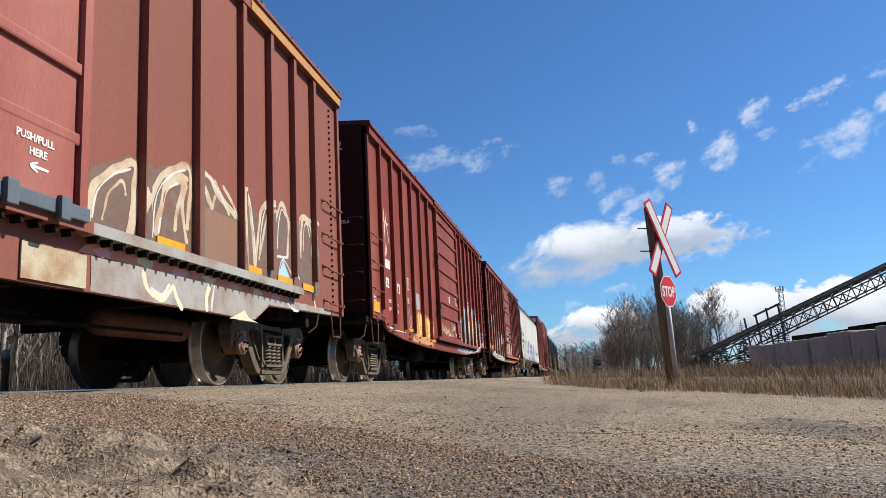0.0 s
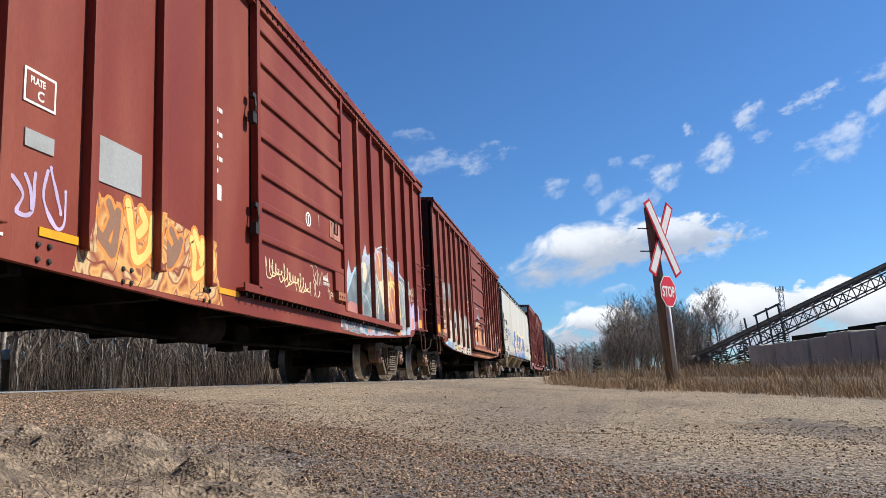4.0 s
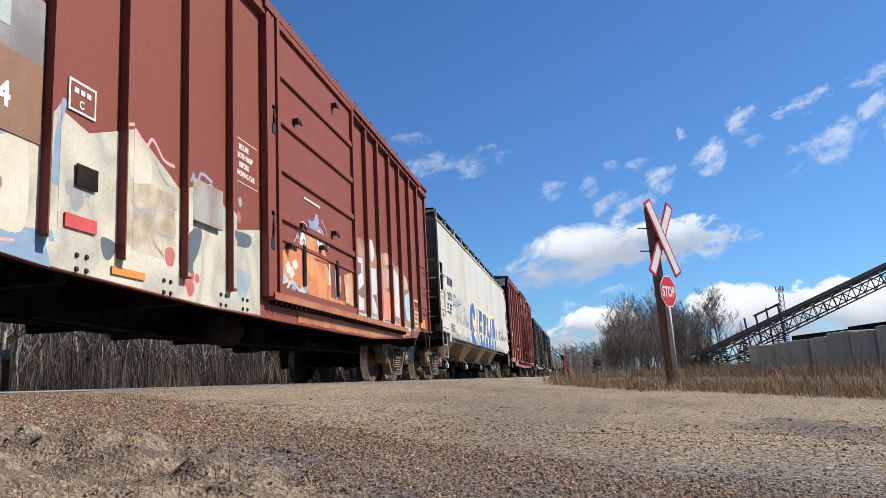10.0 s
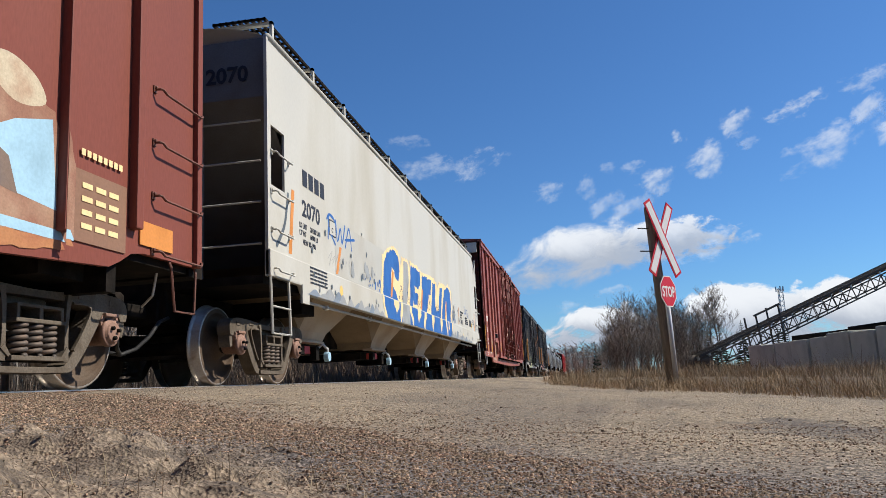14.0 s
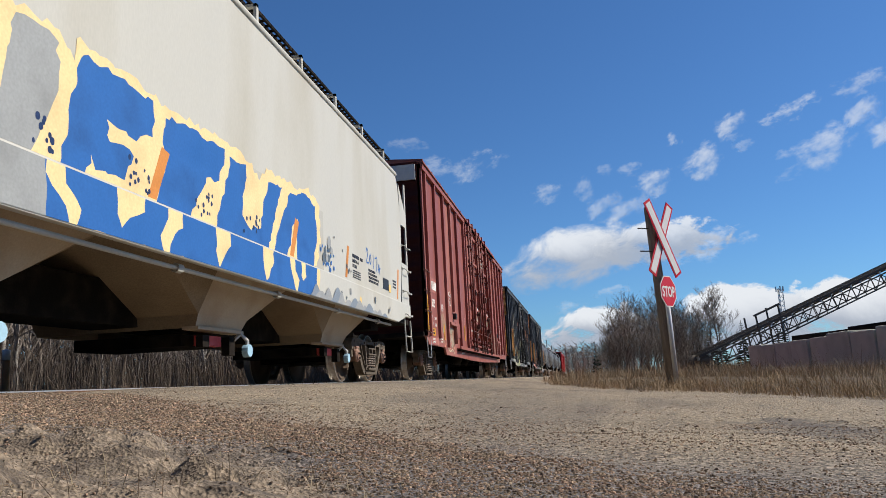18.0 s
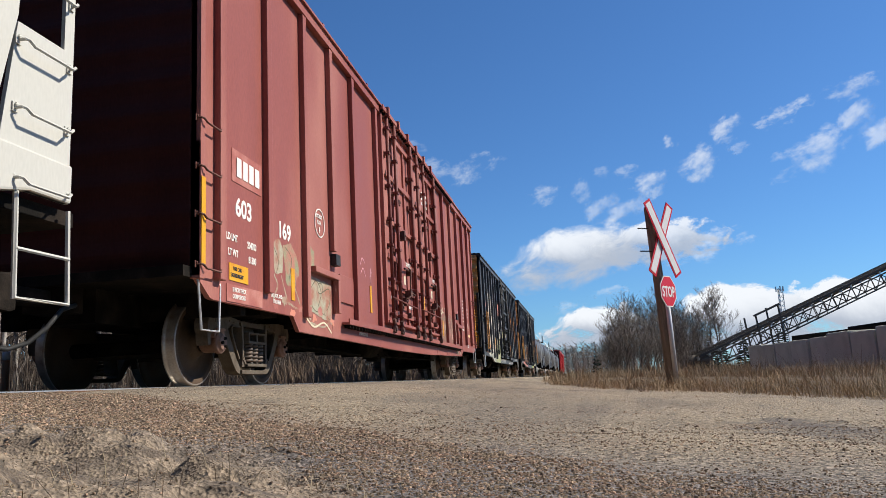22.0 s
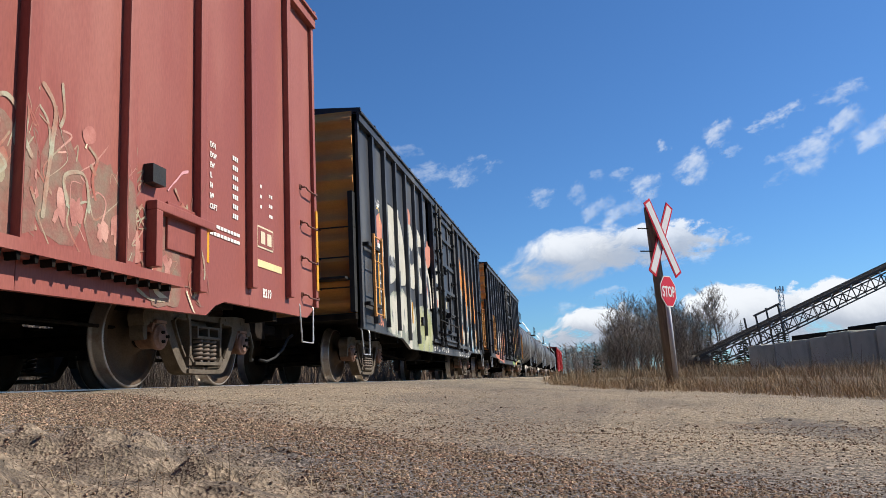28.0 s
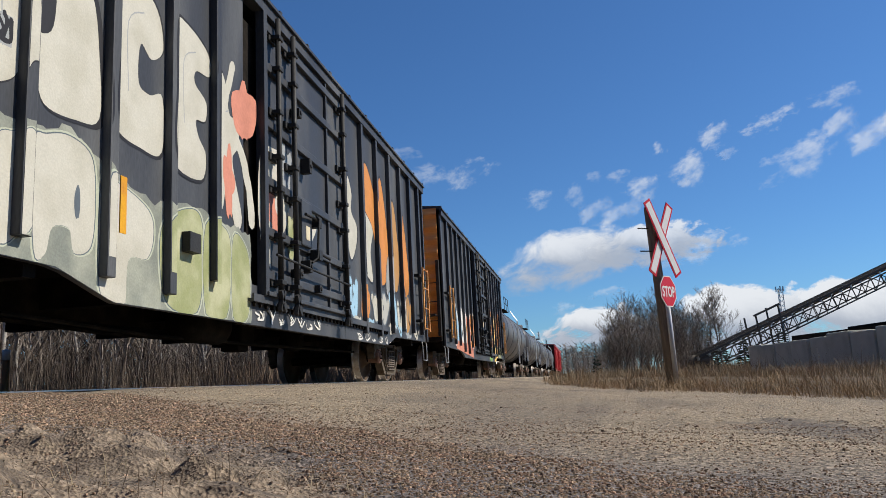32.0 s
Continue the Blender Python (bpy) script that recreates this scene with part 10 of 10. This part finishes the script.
def black_boxcar(start, label):
    car = boxcar("boxcar", label, start, 15.68, 4.52, SILL_F, POSTS_F[:6], POSTS_F[6:], (5.95, 9.5), M_BLACK_F, end_paint=M_ORANGE_F, rib_w=0.11, rib_foot=0.14, end_ribs=10, foot_list={5.24: 0.98}, truck_at=1.8, end_depth=0.07)
    CARS.append((car, start))
    plug_door(car, 6.3, 9.5, 0.95, 4.35, M_BLACK_F, (6.65, 7.15, 9.2), (1.2, 1.7, 2.3, 3.0, 3.7, 4.2), rod_material=M_BLACKIRON, iron=M_BLACKIRON)
    door_track(car, 6.05, 12.0, 0.90, M_BLACK_F, depth=0.07)
    s = Shape()
    s.box(PX, PX + 0.09, 4.65, 4.85, 1.18, 1.36)
    part("vent_block", s, M_BLACKIRON, car)
    for y0, y1 in ((0.38, 0.9), (14.8, 15.32)):
        for y in (y0, y1):
            s = Shape()
            s.box(PX + 0.14, PX + 0.175, y - 0.03, y + 0.03, 1.05, 2.46)
            part("ladder_stile", s, M_ORANGE_F, car, "orange ladder stile")
        for z in (1.1, 1.55, 2.0, 2.42):
            s = Shape()
            s.tube([(PX + 0.155, y0, z), (PX + 0.155, y1, z)], 0.013, 6)
            part("ladder_rung", s, M_ORANGE_F, car)
        for z in (1.25, 2.25):
            s = Shape()
            s.box(PX + 0.08, PX + 0.14, y0 - 0.25, y1 + 0.06, z - 0.03, z + 0.03)
            s.box(PX, PX + 0.1, y0 - 0.25, y0 - 0.18, z - 0.03, z + 0.03)
            part("ladder_bracket", s, M_BLACKIRON, car)
    plate("reflector", car, PX + 0.075, 0.92, 1.0, 1.24, 2.24, M_PLACARD, "orange-yellow reflective strip")
    plate("reflector", car, PX + 0.075, 3.6, 3.68, 1.15, 1.6, M_PLACARD)
    sill_step(car, PX - 0.02, 0.05, 0.5, 0.42, 0.84, M_GALV)
    sill_step(car, PX - 0.02, 15.2, 15.65, 0.42, 0.84, M_GALV)
    for z in (1.5, 2.0, 2.5):
        s = Shape()
        s.tube([(1.5, -0.05, z), (1.5, -0.16, z), (0.9, -0.16, z), (0.9, -0.05, z)], 0.012, 6)
        part("end_rung", s, M_BLACKIRON, car)
    s = Shape()
    s.box(1.42, 1.5, -0.17, 0.0, 1.1, 3.1)
    part("end_ladder_stile", s, M_BLACKIRON, car)
    s = Shape()
    s.lathe([(0.0, -0.28), (0.26, -0.28), (0.28, -0.25), (0.26, -0.22), (0.0, -0.22)], 20, axis="y", centre=(-0.5, 0, 2.3))
    part("brake_wheel", s, M_BLACKIRON, car)
    s = Shape()
    s.box(-1.4, 1.4, -0.35, -0.05, 1.62, 1.66)
    part("end_platform", s, M_BLACKIRON, car)
    return car


P_CHALK = mat("chalky_white_spray_paint", (0.501, 0.481, 0.41), 0.55, second=(0.403, 0.384, 0.319), mix=0.35, scale=3, var=0.12)
P_MOSS = mat("moss_spray_paint", (0.273, 0.293, 0.137), 0.55, second=(0.377, 0.377, 0.234), mix=0.4, scale=3, var=0.15)
car_f = black_boxcar(88.2, "black ribbed boxcar with orange ends and big white graffiti letters")
bars(car_f, PX + 0.004, 1.06, 2.26, 0.2, 3, 0.15, 0.05)
sign_text("LD LMT 194800", PX + 0.005, 1.04, 1.88, 0.065, car_f, squeeze=0.7)
sign_text("LT WT 68200", PX + 0.005, 1.04, 1.72, 0.065, car_f, squeeze=0.75)
sign_text("NEW 2-90", PX + 0.005, 1.06, 1.56, 0.065, car_f, squeeze=0.8)
sf = Spray(car_f, POSTS_F, half=0.055, foot=0.95, sill=SILL_F)
sf.area([(0.98, 2.75), (1.05, 2.5), (1.25, 2.42), (1.4, 2.55), (1.55, 2.6), (1.6, 2.85), (1.4, 3.05), (1.2, 2.95)], P_SALMON)
sf.stroke([(1.1, 2.7), (1.15, 3.05), (1.4, 3.1), (1.45, 2.8)], 0.025, P_YELLOW)
for k, ch in enumerate("sz"):
    sf.word(ch, 1.08 + k * 0.2, 1.28 + k * 0.2, 3.12, 3.3, [P_WHITE], None, w=0.02)
sf.word("didcka", 1.02, 1.72, 1.24, 1.46, [P_WHITE], None, w=0.018)
sf.word("cdc", 1.1, 1.5, 0.96, 1.1, [P_SALMON], None, w=0.025)
# the white letters
white = [
    [(1.9, 1.85), (1.88, 2.5), (1.88, 3.2), (2.0, 3.36), (2.55, 3.37), (3.0, 3.28), (3.3, 2.95), (3.4, 2.5), (3.42, 2.0), (3.15, 1.9), (2.82, 1.9), (2.72, 2.1), (2.62, 2.12), (2.5, 1.95), (2.2, 1.83)],
    [(3.6, 2.05), (3.6, 2.7), (3.62, 3.32), (3.85, 3.42), (4.2, 3.28), (4.3, 2.95), (4.12, 2.78), (3.95, 2.85), (3.93, 2.5), (4.1, 2.45), (4.3, 2.5), (4.3, 2.0), (4.0, 1.94)],
    [(4.47, 2.0), (4.45, 2.7), (4.47, 3.33), (4.75, 3.4), (5.13, 3.28), (5.17, 3.05), (4.9, 3.0), (4.88, 2.86), (5.1, 2.75), (5.08, 2.55), (4.9, 2.5), (4.95, 2.35), (5.1, 2.2), (5.0, 1.93)],
    [(5.3, 1.8), (5.28, 2.6), (5.32, 3.2), (5.5, 3.15), (5.62, 2.8), (5.85, 2.85), (5.8, 2.5), (5.68, 2.3), (5.9, 1.75), (5.75, 1.6), (5.55, 2.0), (5.45, 1.75)],
]
for poly in white:
    c = (sum(q[0] for q in poly) / len(poly), sum(q[1] for q in poly) / len(poly))
    big = [(c[0] + (q[0] - c[0]) * 1.08, c[1] + (q[1] - c[1]) * 1.04) for q in poly]
    sf.put([([rounded(big)], P_BLACK), ([rounded(poly)], P_CHALK)])
    sf.stroke([(c[0] - 0.2, c[1] - 0.3), (c[0] - 0.22, c[1] + 0.3), (c[0], c[1] + 0.48)], 0.012, P_GREY)
sf.area(rounded([(2.68, 2.42), (2.66, 2.8), (2.7, 3.05), (2.83, 3.06), (2.9, 2.75), (2.86, 2.45)]), P_BLACK)
sf.area([(1.92, 2.13), (1.91, 2.35), (2.5, 2.37), (2.5, 2.16)], P_GREY)
sf.word("xnzk", 1.93, 2.5, 2.17, 2.34, [P_BLACK], None, w=0.035)
sf.stroke([(5.43, 2.76), (5.86, 2.5), (6.09, 2.09), (6.15, 1.75)], 0.16, P_CHALK, 0.03)
sf.stroke([(5.69, 3.38), (5.52, 2.96), (5.38, 2.71)], 0.12, P_CHALK, 0.03)
sf.area(rounded([(5.68, 3.09), (6.28, 3.21), (6.19, 2.76), (5.78, 2.67)]), P_SALMON)
sf.area(rounded([(5.49, 2.33), (5.74, 2.13), (5.67, 1.95), (5.48, 2.04)]), P_SALMON)
sf.stroke([(1.55, 2.11), (1.6, 2.02), (1.59, 1.91)], 0.05, P_SALMON, 0.02)
sf.spot(3.95, 3.5, 0.22, 0.16, P_SALMON, 0.2)
sf.spot(5.95, 2.95, 0.16, 0.3, P_SALMON, 0.3)
sf.spot(5.6, 2.05, 0.1, 0.35, P_SALMON, 0.3)
sf.spot(1.5, 2.05, 0.08, 0.22, P_SALMON, 0.3)
# pale bubble letters along the sill
sf.area(ragged([(1.58, 1.44), (1.75, 1.56), (2.29, 1.68), (2.64, 1.7), (3.1, 1.82), (3.43, 1.67), (4.21, 1.52), (4.74, 1.65), (6.12, 1.6), (6.13, 0.63), (3.38, 0.5), (2.58, 0.79), (1.71, 0.89)], 0.03, 8), P_GREYGREEN)
bubbles = [
    (P_CHALK, [(1.87, 1.3), (1.94, 1.48), (2.21, 1.6), (2.36, 1.58), (2.41, 1.33), (2.36, 0.93), (2.17, 0.85), (2.03, 0.92), (1.93, 1.04), (2.12, 1.16), (2.1, 1.28), (1.88, 1.25)]),
    (P_CHALK, [(2.41, 1.51), (2.55, 1.62), (2.67, 1.62), (2.69, 1.18), (2.64, 0.98), (2.45, 0.91)]),
    (P_CHALK, [(2.74, 1.6), (2.86, 1.7), (3.1, 1.76), (3.35, 1.67), (3.4, 1.3), (3.36, 1), (3.18, 0.93), (3.12, 1.09), (2.95, 1.07), (2.89, 0.88), (2.78, 0.89)]),
    (P_CHALK, [(3.47, 1.52), (3.71, 1.56), (4.11, 1.44), (4.19, 1.24), (4.1, 1.03), (3.84, 0.98), (3.79, 0.58), (3.5, 0.61)]),
    (P_PALEGREEN, [(1.6, 1.43), (1.74, 1.54), (1.86, 1.53), (1.83, 1.3), (1.86, 1.04), (1.76, 0.99), (1.63, 1.17)]),
    (P_MOSS, [(4.35, 1.38), (4.74, 1.59), (5, 1.56), (5.05, 1.17), (4.94, 0.66), (4.44, 0.68), (4.3, 1.01)]),
    (P_MOSS, [(5.1, 1.51), (5.54, 1.54), (5.64, 1.24), (5.54, 0.66), (5.11, 0.66)]),
    (P_MOSS, [(5.69, 1.5), (6.01, 1.43), (6.1, 1.1), (6.03, 0.69), (5.69, 0.67)]),
]
for m, poly in bubbles:
    c = (sum(q[0] for q in poly) / len(poly), sum(q[1] for q in poly) / len(poly))
    ring = rounded(poly)
    sf.put([([[(c[0] + (q[0] - c[0]) * 1.09, c[1] + (q[1] - c[1]) * 1.05) for q in ring]], P_PALEGREEN if m is not P_PALEGREEN else P_CHALK), ([[(c[0] + (q[0] - c[0]) * 1.03, c[1] + (q[1] - c[1]) * 1.02) for q in ring]], P_DARKGREY), ([ring], m)])
for y, z in ((2.18, 1.2), (2.72, 1.42), (3.2, 1.3)):
    sf.spot(y, z, 0.035, 0.12, P_DARKGREY, 0.1)
sf.posts, sf.x = (), PX + 0.031
sf.area(rounded([(6.33, 2.61), (6.79, 2.77), (7.22, 2.75), (7.1, 1.91), (6.64, 1.63), (6.28, 1.73)]), P_CHALK)
sf.area(rounded([(7.67, 2.18), (8.04, 2.29), (8.2, 2.09), (7.87, 1.77), (7.64, 1.82)]), P_CHALK)
for k in range(5):
    sf.spot(6.5 + 0.2 * k, 1.3 + 0.35 * k % 1.2 + 0.3, 0.16, 0.3, (P_CHALK, P_SALMON, P_CHALK, P_GREY, P_MOSS)[k], 0.5, seed=k)
sf.posts, sf.x = POSTS_F, PX
rear = [
    (P_CHALK, [(9.7, 2.3), (9.75, 2.9), (9.8, 3.25), (10.0, 3.0), (9.95, 2.7), (10.25, 2.5), (10.2, 2.2), (9.9, 1.9)]),
    (P_CHALK, [(10.55, 1.8), (10.55, 2.6), (10.7, 2.9), (11.0, 2.8), (11.25, 2.6), (11.05, 2.2), (11.15, 1.7), (10.8, 1.75)]),
    (P_ORANGE, [(10.65, 3.0), (10.7, 3.6), (10.95, 3.75), (11.4, 3.3), (11.6, 2.6), (11.5, 2.3), (11.2, 2.7)]),
    (P_ORANGE, [(11.6, 1.8), (11.65, 3.2), (11.85, 3.75), (12.1, 3.4), (12.3, 2.6), (12.2, 1.9)]),
    (P_OCHRE, [(12.5, 2.0), (12.55, 3.2), (12.85, 3.5), (13.1, 2.9), (13.2, 2.2), (12.9, 1.7)]),
    (P_ORANGE, [(13.25, 1.9), (13.3, 3.1), (13.6, 3.5), (13.9, 2.8), (14.05, 2.0), (13.7, 1.6)]),
    (P_GREY, [(12.1, 1.6), (12.2, 2.2), (12.45, 2.3), (12.5, 1.7)]),
]
for m, poly in rear:
    c = (sum(q[0] for q in poly) / len(poly), sum(q[1] for q in poly) / len(poly))
    ring = rounded(poly)
    sf.put([([[(c[0] + (q[0] - c[0]) * 1.12, c[1] + (q[1] - c[1]) * 1.05) for q in ring]], P_BLACK), ([ring], m)])
sf.word("epacosa", 9.65, 14.2, 1.0, 1.55, [P_SKY, P_ORANGE, P_CHALK, P_PALE, P_SKY, P_CHALK, P_OCHRE], P_DARKGREY, w=0.15, border=0.04)
sf.word("osaepcs", 9.8, 14.9, 0.86, 1.0, [P_CHALK, P_SKY, P_GREY], None, w=0.06)
sf.word("veocast", 6.2, 8.4, 0.665, 0.79, [P_WHITE], None, w=0.02)
sf.word("saoepi", 10.0, 12.6, 0.65, 0.75, [P_WHITE], None, w=0.018)
car_g = black_boxcar(106.25, "black ribbed boxcar with orange ends and blue and orange graffiti")
sg = Spray(car_g, POSTS_F, half=0.055, foot=0.95, sill=SILL_F)
sg.word("sake", 1.6, 5.8, 1.0, 2.0, [P_SKY, P_WHITE, P_SALMON, P_ORANGE], P_WHITE, w=0.25, border=0.05)
sg.word("npv", 10.0, 13.6, 1.2, 2.7, [P_ORANGE, P_YELLOW], P_DARKGREY, w=0.25, border=0.05)
sg.word("edo", 9.8, 14.8, 0.68, 1.2, [P_LIME, P_YELLOW, P_MOSS], P_GREEN, w=0.2, border=0.05)
sg.area([(2.0, 0.85), (5.5, 0.65), (5.5, 1.0), (2.0, 1.1)], P_SALMON)


# ---- the rest of the train, further back ----
def tank_car(start):
    car = thing("tank_car", "black tank wagon with a domed platform and railings", "tank wagon", group="tank wagons at the back of the train")
    CARS.append((car, start))
    L, r, zc = 16.4, 1.48, 2.42
    s = Shape()
    prof = [(0.0, 0.75), (0.6, 0.78), (1.1, 0.9), (1.38, 1.1), (r, 1.4), (r, L - 1.4), (1.38, L - 1.1), (1.1, L - 0.9), (0.6, L - 0.78), (0.0, L - 0.75)]
    s.lathe(prof, 36, axis="y", centre=(0, 0, zc))
    part("tank", s, M_TANK, car, smooth=True)
    for k in range(5):
        y = 2.2 + k * (L - 4.4) / 4
        s = Shape()
        s.lathe([(r + 0.001, y - 0.06), (r + 0.02, y - 0.05), (r + 0.02, y + 0.05), (r + 0.001, y + 0.06)], 36, axis="y", centre=(0, 0, zc))
        part("band", s, M_TANK, car)
    s = Shape()
    s.lathe([(0.55, 3.7), (0.55, 4.2), (0.5, 4.28), (0.0, 4.3)], 20, axis="z", centre=(0, L / 2, 0))
    part("dome", s, M_TANK, car, smooth=True)
    s = Shape()
    s.box(-0.9, 0.9, L / 2 - 1.2, L / 2 + 1.2, 3.9, 3.94)
    part("platform", s, M_UNDER, car)
    for x in (-0.9, 0.9):
        for z in (4.3, 4.65):
            s = Shape()
            s.tube([(x, L / 2 - 1.2, z), (x, L / 2 + 1.2, z)], 0.02, 6)
            part("rail", s, M_BLACKIRON, car)
        for dy in (-1.2, 0, 1.2):
            s = Shape()
            s.tube([(x, L / 2 + dy, 3.9), (x, L / 2 + dy, 4.65)], 0.02, 6)
            part("rail_post", s, M_BLACKIRON, car)
    for y in (0.2, L - 1.0):
        s = Shape()
        s.box(-1.3, 1.3, y, y + 0.8, 1.02, 1.1)
        part("end_platform", s, M_UNDER, car)
        s = Shape()
        s.tube([(1.3, y, 1.1), (1.3, y, 2.1), (1.3, y + 0.8, 2.1), (1.3, y + 0.8, 1.1)], 0.02, 6)
        part("end_railing", s, M_GALV, car)
    s = Shape()
    s.box(-0.25, 0.25, 0.1, L - 0.1, 0.7, 1.05)
    s.box(-1.2, 1.2, 1.7, 2.3, 0.85, 1.4).box(-1.2, 1.2, L - 2.3, L - 1.7, 0.85, 1.4)
    part("underframe", s, M_UNDER, car)
    s = Shape()
    for k in range(2):
        s.tube([(1.5, L / 2 - 0.25 + k * 0.5, 0.8), (1.5, L / 2 - 0.25 + k * 0.5, 3.3), (1.1, L / 2 - 0.25 + k * 0.5, 3.9)], 0.02, 6)
    for k in range(8):
        s.tube([(1.5, L / 2 - 0.25, 0.9 + k * 0.32), (1.5, L / 2 + 0.25, 0.9 + k * 0.32)], 0.014, 6)
    part("ladder", s, M_GALV, car)
    truck(car, 2.0)
    truck(car, L - 2.0)
    coupler(car, 0, -1)
    coupler(car, L, 1)
    return car


for k in range(4):
    tank_car(123.6 + k * 18.0)
for k in range(2):
    c = boxcar("boxcar", "bright red ribbed boxcar far back in the train", 195.8 + k * 17.4, 15.65, 4.4, SILL50, FRONT50, REAR50, (6.25, 9.45), M_FAR_RED)
    CARS.append((c, 195.8 + k * 17.4))
    corrugated_door(c, 6.25, 9.45, 1.0, 4.3, M_FAR_RED, (1.6, 2.2, 2.8, 3.4))


# ---- what moves ----
def motions():
    steps = [i * 0.5 for i in range(65)]
    for car, start in CARS:
        walk(car, [(t, pose(TRACK_X, start - rolled(t), 0)) for t in steps])
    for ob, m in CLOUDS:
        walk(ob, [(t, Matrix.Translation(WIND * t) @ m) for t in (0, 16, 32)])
    fine = [i * 0.2 for i in range(161)]
    for wheel, dy, phase in ROLLING:
        walk(wheel, [(t, Matrix.Translation((0, dy, AXLE_Z)) @ Matrix.Rotation(phase + rolled(t) / 0.458, 4, "X")) for t in fine])


motions()
